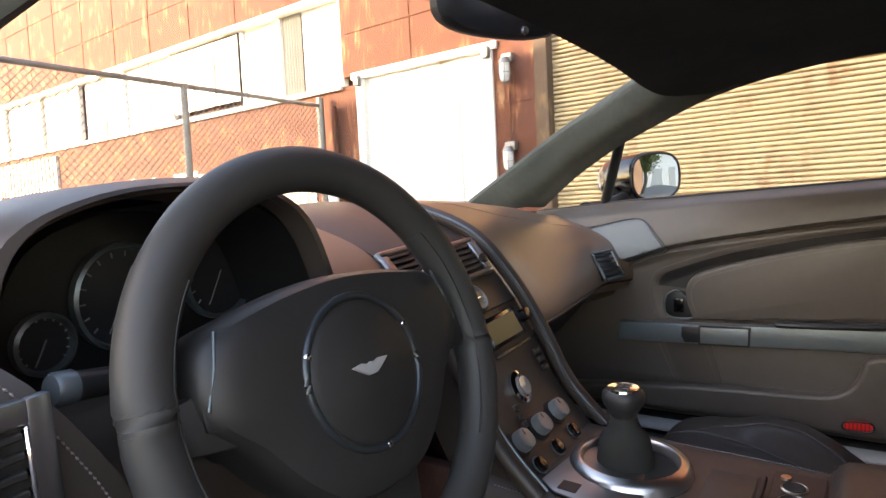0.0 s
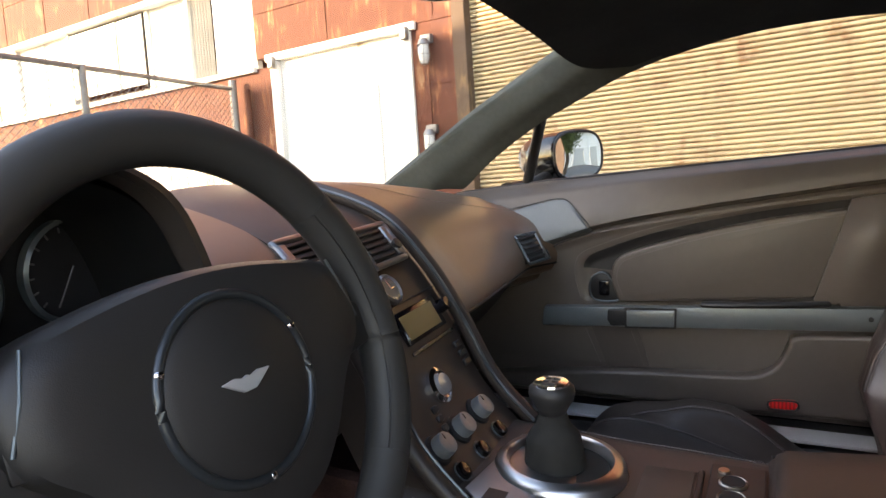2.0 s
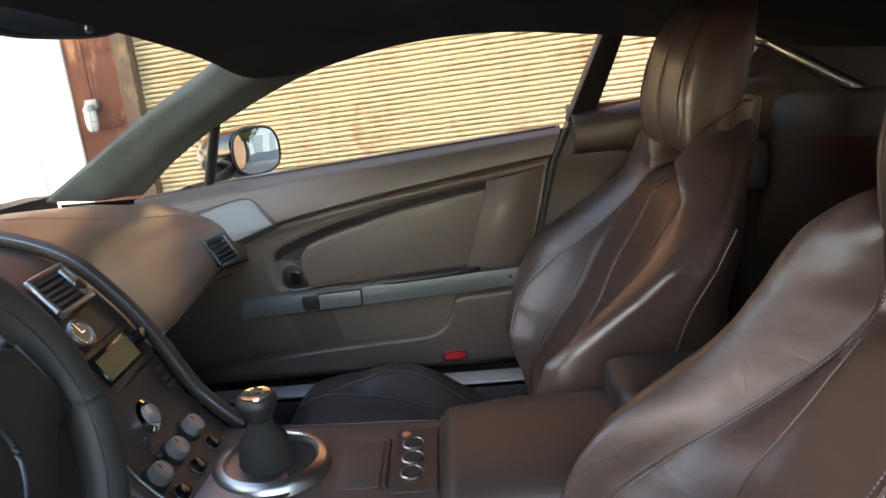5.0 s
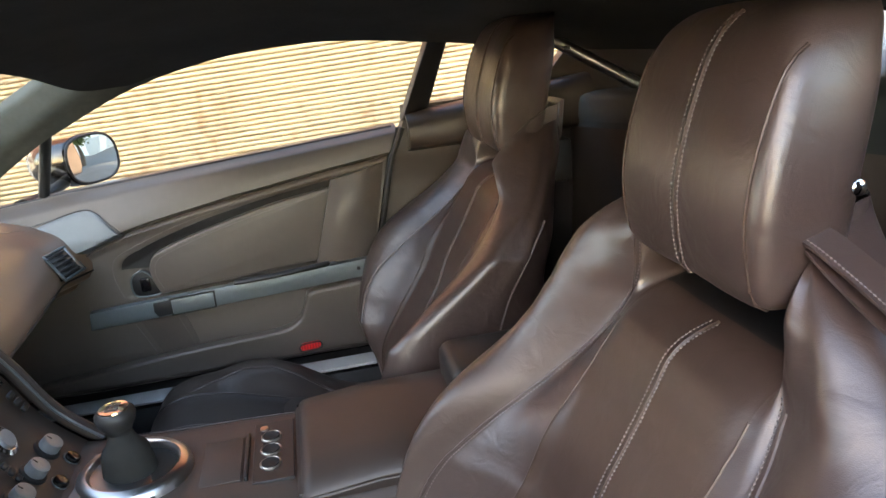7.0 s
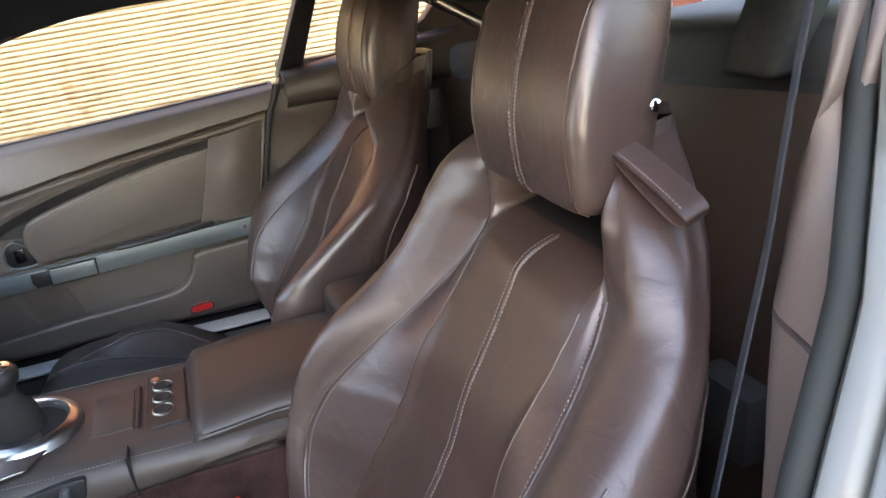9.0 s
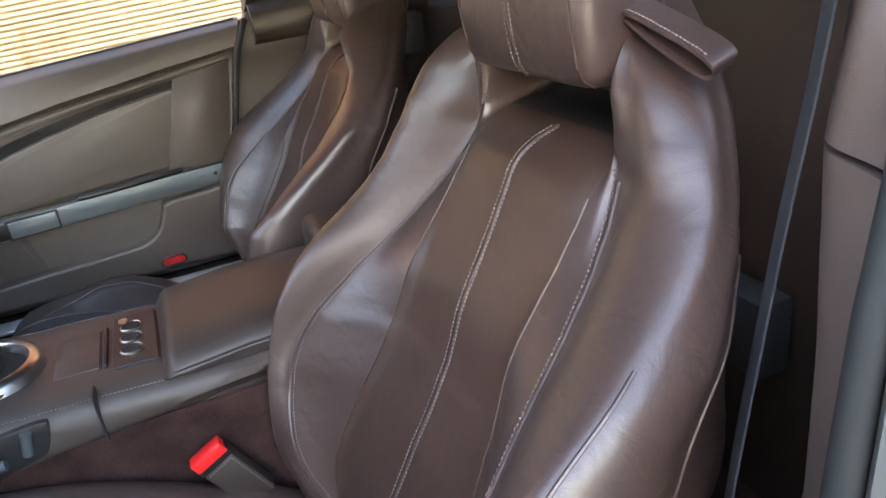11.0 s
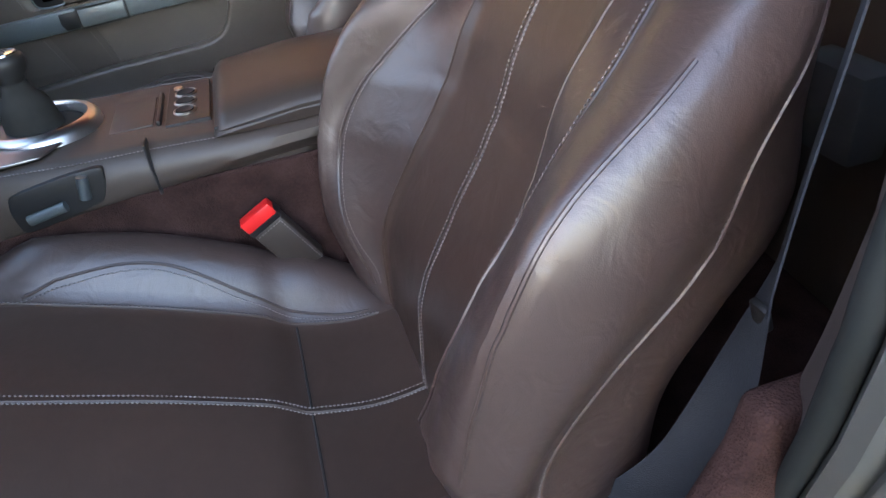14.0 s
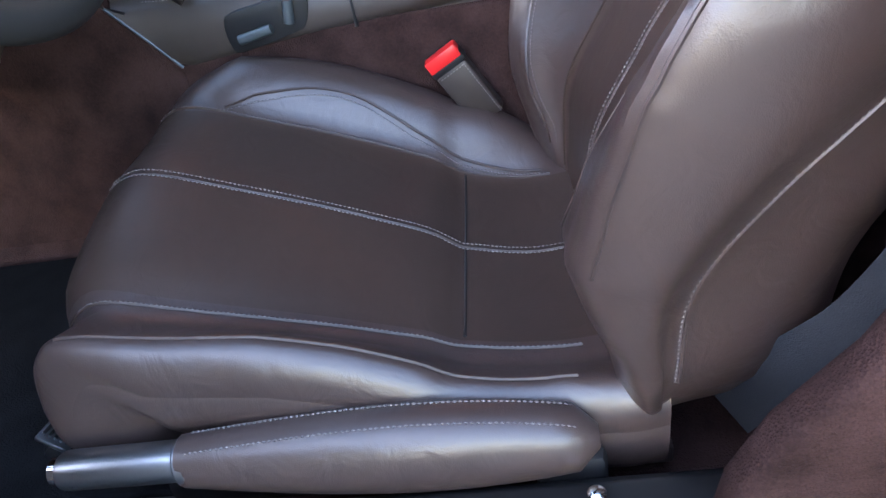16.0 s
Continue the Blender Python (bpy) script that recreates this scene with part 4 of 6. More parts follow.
for x in (0.112, -0.112):
    line = rib(40) if x > 0 else rib(40)[20:]
    part("stack_rib", tube([Vector((x, y, z)) for y, z in line], 0.0105, 12), ARMSKIN, dash)
    part("rib_strip", tube([Vector((x * 0.90, y - 0.0055, z + 0.004)) for y, z in line], 0.0022, 8), GUN, dash, "dark metal edging")
# left of the stack, towards the wheel
rows = [spline([(x, 0.47, 0.897), (x, 0.38, 0.880), (x, 0.285, 0.846), (x, 0.237, 0.79), (x, 0.225, 0.71), (x, 0.25, 0.64)], 24) for x in np.linspace(-0.27, -0.100, 8)]
part("dash_top", sheet(rows, (0, 0.03, -0.02)), DASHSKIN, dash)


def on_stack(x, u):
    """A place on the stack's face: u from the top vent down to the console."""
    y, z = track([(i / 39, *p) for i, p in enumerate(rib(40))], u)
    y2, z2 = track([(i / 39, *p) for i, p in enumerate(rib(40))], u + 0.02)
    down = Vector((0, y2 - y, z2 - z)).normalized()
    out = Vector((1, 0, 0)).cross(down) * -1
    if out.y > 0:
        out = -out
    m = Matrix((Vector((1, 0, 0)), -down, out)).transposed().to_4x4()
    m.translation = Vector((x, y + 0.010, z + 0.002))
    return m


# two vents with metal frames
for x0, x1, sk, at in ((-0.122, -0.048, 0.0, 0.402), (0.000, 0.074, 0.006, 0.428)):
    m = on_stack((x0 + x1) / 2, at)
    m.translation.y -= 0.003
    w, h = (x1 - x0) / 2, 0.026
    vent = part("centre_vent", slab([m @ Vector((a, b, 0.0)) for a, b in [(-w + 0.004, -h + 0.004), (w - 0.004, -h + 0.004), (w - 0.004 + sk, h - 0.004), (-w + 0.004 + sk, h - 0.004)]], m.to_3x3() @ Vector((0, 0, 0.004))), BLACK, dash, "black-slatted air vent")
    ring = [m @ Vector((a, b, 0.006)) for a, b in [(-w, -h), (w, -h), (w + sk, h), (-w + sk, h)]]
    part("vent_frame", tube(even(ring + [ring[0]], 0.008), 0.0042, 8), ALU, vent, "satin metal frame")
    inner = -w if x0 < 0 else w - 0.012
    part("vent_flap", box((inner, -h + 0.004, 0.003), (inner + 0.012, h - 0.004, 0.010), 0.002, 1, m), ALU, vent, "bright metal side strip")
    part("vent_wheel", lathe([(0, 0), (0.007, 0), (0.007, 0.005), (0, 0.006)], m @ Matrix.Translation((inner + 0.006, -0.008, 0.008)), 16), BLACK, vent)
    for k in range(5):
        b = -h + 0.010 + k * 0.0085
        o = sk * (b + h) / (2 * h)
        part("slat", box((-w + 0.006 + o, b - 0.0022, 0.003), (w - 0.018 + o, b + 0.0022, 0.009), 0.0008, 1, m), DARK, vent)
# clock
m = on_stack(0.005, 0.536)
clock = part("clock", lathe([(0, 0.0), (0.019, 0.0), (0.019, 0.006), (0.0165, 0.008), (0.0155, 0.004), (0, 0.004)], m, 36), ALU, dash, "round clock with a metal rim")
part("clock_face", lathe([(0, 0.0042), (0.0152, 0.0042), (0.0152, 0.0052), (0, 0.0052)], m, 32), simple("clock_dial", (0.10, 0.10, 0.095), 0.4), clock)
part("clock_hand", join(box((-0.0007, 0.0, 0.0053), (0.0007, 0.011, 0.0060), 0, 1, m), box((0.0, -0.0007, 0.0053), (0.008, 0.0007, 0.0060), 0, 1, m), *[box((-0.0005, 0.0118, 0.0053), (0.0005, 0.0145, 0.0058), 0, 1, m @ Matrix.Rotation(radians(30 * k), 4, "Z")) for k in range(12)]), CHROME, clock, "bright hands and hour marks")
# display and its knob
m = on_stack(0.042, 0.632)
disp = part("display", box((-0.062, -0.020, 0.0), (0.036, 0.020, 0.005), 0.002, 2, m), GLOSS, dash, "dark glossy display")
part("screen", box((-0.056, -0.015, 0.0048), (0.024, 0.014, 0.0056), 0, 1, m), simple("lcd_glass", (0.055, 0.062, 0.028), 0.3), disp, "yellow-green screen")
part("display_knob", lathe([(0, 0), (0.009, 0), (0.008, 0.014), (0, 0.015)], m @ Matrix.Translation((0.046, 0.002, 0)), 20), GLOSS, dash)
part("disc_slot", box((-0.062, -0.032, 0.0), (0.045, -0.027, 0.003), 0.001, 1, m), GLOSS, dash)
for k in range(3):
    part("stack_button", box((0.026, -0.052 - 0.012 * k, 0.0), (0.042, -0.044 - 0.012 * k, 0.005), 0.0015, 1, m), BLACK, dash)
    part("stack_button", box((-0.085, -0.095 - 0.011 * k, 0.0), (-0.074, -0.087 - 0.011 * k, 0.005), 0.0015, 1, m), BLACK, dash)
joint = [on_stack(x, 0.575) @ Vector((0, 0, 0.0005)) for x in np.linspace(-0.098, 0.100, 20)]
part("panel_joint", tube(joint, 0.0012, 6), BLACK, dash)
# the starter and rotary dials
m = on_stack(0.0, 0.782)
ring = part("start_button", lathe([(0, 0), (0.021, 0), (0.021, 0.005), (0.016, 0.008), (0.015, 0.005), (0, 0.005)], m, 32), CHROME, dash, "chrome-ringed start button")
part("button_cap", lathe([(0, 0.004), (0.0135, 0.004), (0.012, 0.011), (0, 0.012)], m, 28), simple("crystal", (0.5, 0.5, 0.52), 0.12, 0.6), ring)
for x in (0.039, -0.015, -0.068):
    m = on_stack(x, 0.888)
    dial = part("rotary_dial", lathe([(0, 0), (0.0135, 0), (0.0130, 0.012), (0.0122, 0.0165), (0.0105, 0.0172), (0, 0.016)], m, 32), DIAL, dash, "satin aluminium dial")
    part("dial_skirt", lathe([(0, 0), (0.0175, 0), (0.0168, 0.003), (0.0138, 0.0045), (0, 0.0045)], m, 32), BLACK, dial)
    part("dial_mark", box((-0.0006, 0.004, 0.0158), (0.0006, 0.0105, 0.0176), 0, 1, m), BLACK, dial)
    m = on_stack(x + 0.006, 0.957)
    part("stack_button", lathe([(0, 0), (0.0095, 0), (0.009, 0.006), (0.006, 0.0075), (0, 0.0065)], m, 24), GLOSS, dash)
    part("button_ring", tube([m @ Vector((0.0105 * math.cos(a), 0.0105 * math.sin(a), 0.001)) for a in np.linspace(0, 2 * math.pi, 25)[:-1]], 0.0010, 6, True), GUN, dash)

# end vent by the passenger door
vx, vy = Vector((1, -0.20, -0.04)).normalized(), Vector((0, 0.47, 0.88)).normalized()
m = Matrix((vx, vy, vx.cross(vy))).transposed().to_4x4()
m.translation = Vector((0.611, 0.2290, 0.707)) + vx.cross(vy) * 0.009
vent = part("end_vent", box((-0.038, -0.027, -0.012), (0.038, 0.027, 0.001), 0.003, 2, m), BLACK, dash, "black-slatted air vent")
ring = [m @ Vector((a, b, 0.002)) for a, b in [(-0.040, -0.029), (0.040, -0.029), (0.040, 0.029), (-0.040, 0.029)]]
part("vent_frame", tube(even(ring + [ring[0]], 0.008), 0.0032, 8), GUN, vent, "graphite metal frame")
part("vent_edge", box((0.028, -0.026, 0.0), (0.034, 0.026, 0.006), 0.0015, 1, m), ALU, vent, "bright metal edge")
for k in range(5):
    part("slat", box((-0.035, -0.022 + k * 0.0105, 0.0), (0.027, -0.0175 + k * 0.0105, 0.005), 0.001, 1, m), DARK, vent)

# instrument binnacle
hood = []
arch = [(-0.575, 0.80), (-0.570, 0.87), (-0.545, 0.925), (-0.49, 0.947), (-0.42, 0.951), (-0.345, 0.943), (-0.295, 0.915), (-0.268, 0.865), (-0.250, 0.80)]
out = spline([(x, 0, z) for x, z in arch], 40)
rings = []
for y, g, dz in ((0.215, -0.012, 0.0), (0.203, -0.004, 0.0), (0.205, 0.006, 0.0), (0.225, 0.013, 0.002), (0.30, 0.018, -0.004), (0.40, 0.022, -0.018), (0.50, 0.025, -0.05)):
    c = Vector((-0.42, 0, 0.85))
    rings.append([Vector((p.x + (p.x - c.x) / 0.16 * g, y, p.z + dz + max(0, (p.z - 0.80)) / 0.15 * g * 0.25)) for p in out])
part("binnacle", sheet(rings, (0, 0.006, -0.004)), HOODSKIN, dash, "dark brown leather instrument hood")
rings = [[Vector((p.x + (p.x - c.x) / 0.16 * g, y, p.z + max(0, (p.z - 0.80)) / 0.15 * g)) for p in out] for y, g in ((0.218, -0.013), (0.26, -0.016), (0.318, -0.022))]
part("hood_lining", sheet(rings, (0, 0.004, 0)), BLACK, dash)
panel = [Vector((p.x * 0.93 - 0.03, 0.316, p.z - 0.012)) for p in out]
inst = part("instrument_panel", slab(panel, (0, 0.01, 0)), BLACK, dash, "black instrument panel")
GAUGE = simple("gauge_face", (0.02, 0.02, 0.022), 0.35)
MARK = simple("gauge_mark", (0.17, 0.17, 0.18), 0.5)
for gx, gz, r in ((-0.408, 0.857, 0.046), (-0.304, 0.857, 0.043), (-0.479, 0.834, 0.025)):
    m = Matrix.Translation((gx, 0.314, gz)) @ Matrix.Rotation(radians(90), 4, "X")
    g = part("gauge", lathe([(0, 0.0), (r, 0.0), (r, 0.008), (r - 0.003, 0.010), (r - 0.0045, 0.003), (0, 0.003)], m, 40), GUN, inst, "metal-rimmed gauge")
    face = lathe([(0, 0.003), (r - 0.005, 0.003), (r - 0.005, 0.0036), (0, 0.0036)], m, 32)
    part("gauge_face", face, GAUGE, inst)
    marks = join(*[box((-0.0007, r * 0.74, 0.0036), (0.0007, r * 0.84, 0.0044), 0, 1, m @ Matrix.Rotation(radians(a), 4, "Z")) for a in range(-130, 131, 20)])
    part("gauge_marks", marks, MARK, inst)
    part("needle", box((-0.0006, -0.004, 0.0045), (0.0006, r * 0.72, 0.0053), 0, 1, m @ Matrix.Rotation(radians(150), 4, "Z")), MARK, inst)
# outer end of the dash with its vent
def end_edge(z):
    return float(np.interp(z, [0.60, 0.72, 0.785, 0.85, 0.885], [-0.485, -0.500, -0.528, -0.565, -0.590]))


prof = spline([(0, 0.55, 0.88), (0, 0.40, 0.885), (0, 0.24, 0.878), (0, 0.17, 0.855), (0, 0.150, 0.80), (0, 0.16, 0.72), (0, 0.24, 0.60)], 30)
rows = [[Vector((-0.71 + k * (end_edge(p.z) + 0.71), p.y + (0.012 if k > 0.99 else 0), p.z)) for p in prof] for k in (0, 0.2, 0.4, 0.6, 0.8, 0.93, 0.985, 1.0)]
part("dash_end", sheet(rows, (0, 0.03, -0.02)), HOODSKIN, dash)
tagged(part("dash_stitching", stitches([p + Vector((-0.004, -0.0015, 0.0005)) for p in rows[5][8:]]), THREAD, dash, "", False), kind="stuff")
rows = [spline([(x, 0.30, 0.80), (x, 0.255, 0.79), (x, 0.235, 0.74), (x, 0.25, 0.64), (x, 0.32, 0.55)], 20) for x in np.linspace(-0.58, -0.10, 12)]
part("dash_lower", sheet(rows, (0, 0.03, -0.02)), TRIM, dash)
m = Matrix.Translation((-0.614, 0.146, 0.812)) @ Matrix.Rotation(radians(90), 4, "X")
vent = part("end_vent", box((-0.034, -0.028, 0.0), (0.034, 0.028, 0.003), 0.004, 2, m), BLACK, dash, "black-slatted air vent")
for lo, hi in (((-0.046, -0.038, 0.0), (-0.032, 0.040, 0.007)), ((0.030, -0.038, 0.0), (0.044, 0.040, 0.007)), ((-0.034, 0.026, 0.0), (0.032, 0.040, 0.0068)), ((-0.034, -0.038, 0.0), (0.032, -0.026, 0.0068))):
    part("vent_frame", box(lo, hi, 0.002, 2, m), ALU, vent, "satin metal frame")
part("vent_edge", box((0.0275, -0.026, 0.003), (0.0305, 0.026, 0.0085), 0.001, 1, m), CHROME, vent, "bright metal edge")
for k in range(5):
    part("slat", box((-0.031, -0.023 + k * 0.0105, 0.002), (0.027, -0.0185 + k * 0.0105, 0.007), 0.001, 1, m), DARK, vent)

# ---- steering wheel ----
HUB = Vector((-0.3717, 0.1015, 0.806))
WM = Matrix.Translation(HUB) @ Matrix.Rotation(radians(-5.4), 4, "Z") @ Matrix.Rotation(radians(90 - 17), 4, "X")
wheel = thing("steering_wheel", "dark grey leather and suede three-spoke steering wheel", "steering wheel", HUB)
R_RIM = 0.1585


def rim(a0, a1, n, r=0.0165, closed=False, grow=0.0):
    return tube([WM @ Vector((R_RIM * math.sin(a), R_RIM * math.cos(a), 0.0)) for a in np.linspace(radians(a0), radians(a1), n + (1 if closed else 0))[: n if closed else None]], r + grow, 16, closed, flat=1.08)


part("rim", rim(0, 360, 96, 0.0165, True), RIMSKIN, wheel)
for a0, a1 in ((52, 128), (232, 308)):
    part("rim_grip", rim(a0, a1, 40, 0.0165, grow=0.0004), RIMSKIN, wheel, "smooth leather grip")
    seam = tube([WM @ Vector(((R_RIM - 0.012) * math.sin(a), (R_RIM - 0.012) * math.cos(a), 0.0125)) for a in np.linspace(radians(a0), radians(a1), 30)], 0.0010, 6)
    part("rim_seam", seam, DARK, wheel)
pad_out = spline([WM @ Vector(p) for p in ((-0.120, 0.050, 0), (-0.07, 0.066, 0), (0, 0.073, 0), (0.07, 0.066, 0), (0.120, 0.050, 0), (0.128, 0.006, 0), (0.100, -0.026, 0), (0.072, -0.062, 0), (0.040, -0.086, 0), (0, -0.092, 0), (-0.040, -0.086, 0), (-0.072, -0.062, 0), (-0.100, -0.026, 0), (-0.128, 0.006, 0))], 72, True)
nrm = (WM.to_3x3() @ Vector((0, 0, 1))).normalized()
cen = sum(pad_out, Vector()) / len(pad_out)
rings = [[cen + (p - cen) * k + nrm * h for p in pad_out] for k, h in ((0.98, -0.045), (1.02, -0.01), (1.0, 0.006), (0.95, 0.014), (0.80, 0.019), (0.6, 0.020))]
part("airbag_cover", loft(rings), DARK, wheel, "dark leather hub cover")
circ = [WM @ Vector((0.056 * math.cos(a), 0.056 * math.sin(a) - 0.002, 0.0195)) for a in np.linspace(0, 2 * math.pi, 65)[:-1]]
part("hub_ring", tube(circ, 0.0034, 12, True), material("dark_ring_metal", (0.045, 0.052, 0.058), 0.30, metal=0.6, var=0.12, scale=8), wheel, "dark metal ring")
part("hub_face", lathe([(0, 0.0), (0.051, 0.0), (0.053, 0.001), (0.048, 0.004), (0.0, 0.0055)], Matrix.Translation(nrm * 0.0195) @ WM @ Matrix.Translation((0, -0.002, 0)), 48), DARK, wheel, "domed dark hub face")
for a in (25, 155, 270):
    c = WM @ Vector((0.056 * math.cos(radians(a)), 0.056 * math.sin(radians(a)) - 0.002, 0.0215))
    part("ring_pin", lathe([(0, 0), (0.003, 0), (0.002, 0.0015), (0, 0.002)], Matrix.Translation(c) @ WM.to_3x3().to_4x4(), 12), CHROME, wheel)
wing = [(-0.021, 0.004), (-0.010, 0.0052), (-0.0035, 0.0032), (0.0, 0.0046), (0.0035, 0.0032), (0.010, 0.0052), (0.021, 0.004), (0.0125, -0.0015), (0.005, -0.0058), (-0.005, -0.0058), (-0.0125, -0.0015)]
part("emblem", slab([WM @ Vector((a * 0.9, b * 0.9, 0.0245)) for a, b in wing], nrm * 0.0025, 0.0006, 1), simple("bright_silver", (0.55, 0.55, 0.56), 0.35, 0.6), wheel, "small silver winged badge")
for s in (-1, 1):
    sp = [WM @ Vector(p) for p in ((s * 0.09, 0.030, 0.006), (s * 0.150, 0.018, 0.004), (s * 0.150, -0.012, 0.004), (s * 0.085, -0.022, 0.006))]
    spoke = part("spoke", slab(sp, nrm * -0.018, 0.004), DARK, wheel)
    sp = [WM @ Vector(p) for p in ((s * 0.098, 0.020, 0.0062), (s * 0.128, 0.014, 0.0052), (s * 0.128, -0.002, 0.0052), (s * 0.096, -0.008, 0.0062))]
    part("spoke_button", slab(sp, nrm * 0.003, 0.001), BLACK, spoke)
    part("spoke_edge", tube([WM @ Vector(p) for p in ((s * 0.110, 0.056, 0.014), (s * 0.117, 0.033, 0.0145), (s * 0.126, 0.010, 0.012))], 0.0012, 8), GUN, spoke, "thin metal edge")
part("spoke", slab([WM @ Vector(p) for p in ((-0.045, -0.07, 0.004), (0.045, -0.07, 0.004), (0.030, -0.150, 0.002), (-0.030, -0.150, 0.002))], nrm * -0.018, 0.004), DARK, wheel)
part("column", lathe([(0.05, -0.04), (0.055, -0.09), (0.06, -0.16), (0.05, -0.24)], WM, 28), BLACK, wheel)
for s, w in ((-1, 0.0), (1, 0.0)):
    a, b = WM @ Vector((s * 0.05, 0.034, -0.070)), WM @ Vector((s * 0.172, 0.048, -0.048))
    st = part("column_stalk", tube([a, a.lerp(b, 0.5), a.lerp(b, 0.75), b], [0.006, 0.007, 0.009, 0.0095], 14), BLACK, wheel)
    part("stalk_end", tube([b, b + (b - a).normalized() * 0.010, b + (b - a).normalized() * 0.013], [0.0108, 0.0108, 0.009], 18), GUN, st)
    part("shift_paddle", slab([WM @ Vector((s * q, v, -0.03)) for q, v in ((0.07, 0.045), (0.125, 0.055), (0.125, -0.01), (0.08, -0.02))], nrm * -0.004, 0.0015), BLACK, wheel)

# ---- centre console ----
console = thing("centre_console", "brown leather centre console with stitched edges", "console", (0, -0.15, 0.3))
top_pts = [(0.16, 0.600), (0.064, 0.592), (-0.05, 0.584), (-0.128, 0.582), (-0.205, 0.578), (-0.32, 0.580), (-0.46, 0.585)]


def console_top(y):
    return float(np.interp(-y, [-a for a, _ in top_pts], [b for _, b in top_pts]))


rows = []
for y in np.linspace(0.16, -0.46, 32):
    t = console_top(y)
    low = float(np.interp(y, [-0.293, -0.113, 0.094, 0.16], [0.547, 0.534, 0.513, 0.592]))
    half = [(0.0, t), (0.07, t), (0.098, t - 0.001), (0.110, t - 0.004), (0.119, t - 0.013), (0.124, (t + low) / 2), (0.126, low + 0.006), (0.120, low - 0.004), (0.112, low - 0.01), (0.110, 0.30)]
    rows.append([Vector((-a, y, b)) for a, b in half[::-1]] + [Vector((a * 0.93, y, b)) for a, b in half[1:]])
con_bm = sheet(rows, (0, 0.004, 0))
edge = [[Vector((-0.1125, y, console_top(y) - 0.0045)) for y in np.linspace(0.12, -0.205, 40)], [Vector((0.103, y, console_top(y) - 0.003)) for y in np.linspace(0.05, -0.205, 40)]]
part("console_body", con_bm, CONSOLESKIN, console)
tagged(part("console_stitching", join(*[stitches(e) for e in edge]), THREAD, console, "pale grey stitching", False), kind="stuff")
part("console_gap", box((-0.1285, -0.1295, 0.528), (-0.10, -0.1265, 0.588), 0.0005, 1), BLACK, console)
part("console_carpet", box((-0.121, -0.46, 0.26), (-0.113, 0.30, 0.532), 0.003, 1), CARPET, console, "brown carpet on the tunnel side")
part("console_carpet", box((0.104, -0.46, 0.26), (0.112, 0.30, 0.54), 0.003, 1), CARPET, console)
# side trim by the driver's knee
part("knee_panel", slab([Vector((-0.124, y, z)) for y, z in ((0.16, 0.605), (0.158, 0.590), (0.096, 0.513), (0.098, 0.29), (0.62, 0.29), (0.62, 0.62))], (0.02, 0, 0), 0.004), CARPET, console, "brown carpeted knee panel")
part("knee_strip", tube([Vector((-0.125, y, z)) for y, z in ((0.160, 0.594), (0.125, 0.552), (0.094, 0.512))], 0.0018, 8), GUN, console, "thin metal edge")
# seat switches
sw = part("switch_panel", slab([Vector((-0.1265, y, z)) for y, z in flat_spline([(0.026, 0.556), (0.026, 0.528), (0.015, 0.519), (-0.055, 0.532), (-0.070, 0.540), (-0.078, 0.565), (-0.070, 0.576), (0.01, 0.567)], 32, True)], (0.01, 0, 0), 0.002), BLACK, console, "black seat switch panel")
part("seat_switch", tube([Vector((-0.130, 0.012, 0.535)), Vector((-0.132, -0.03, 0.543))], 0.0062, 12), GUN, sw)
part("seat_switch", tube([Vector((-0.131, -0.057, 0.572)), Vector((-0.131, -0.052, 0.546))], 0.0062, 12), GUN, sw)
# gear lever ring, boot and knob
rm = Matrix.Translation((0.0, 0.0, 0.582)) @ Matrix.Rotation(radians(2), 4, "X")
gear = thing("gear_lever", "black suede gear lever in a polished metal ring", "gear lever", (0, 0, 0.58))
pm = Matrix.Translation((0.0, 0.0, 0.5885)) @ Matrix.Rotation(radians(4), 4, "X")
plate = part("surround", slab([pm @ Vector((a, b, 0.0)) for a, b in ((0.052, 0.060), (-0.086, 0.074), (-0.104, 0.052), (-0.107, 0.020), (-0.098, -0.015), (-0.060, -0.035), (0.0, -0.02), (0.055, 0.02))], (0, 0, 0.004), 0.0025), simple("satin_metal", (0.30, 0.29, 0.285), 0.42, 1.0), gear, "satin metal plate")
part("plate_slot", box((-0.098, 0.030, 0.0025), (-0.076, 0.052, 0.0047), 0.001, 1, pm), BLACK, plate)
part("ring", lathe([(0.052, 0.0), (0.0535, 0.016), (0.057, 0.0195), (0.064, 0.0185), (0.069, 0.013), (0.072, 0.0)], rm, 56), simple("polished_metal", (0.52, 0.51, 0.50), 0.30, 1.0), gear, "polished metal ring")
part("well", lathe([(0.0, 0.002), (0.0525, 0.002), (0.0525, 0.0082), (0.046, 0.0095), (0, 0.0095)], rm, 40), SUEDE, gear, "dark suede boot floor")
km = rm @ Matrix.Translation((0.004, 0.006, 0)) @ Matrix.Rotation(radians(-3), 4, "X")
part("boot", lathe([(0.034, 0.004), (0.0325, 0.014), (0.031, 0.026), (0.0295, 0.037), (0.0265, 0.044), (0.0205, 0.050), (0.0168, 0.058), (0.0146, 0.067)], km, 36), SUEDE, gear)
part("knob", lathe([(0.0140, 0.060), (0.0150, 0.068), (0.0180, 0.074), (0.0228, 0.081), (0.0246, 0.089), (0.0238, 0.0945), (0.0195, 0.0985), (0.0, 0.0985)], km, 36), DARK, gear, "dark leather gear knob")
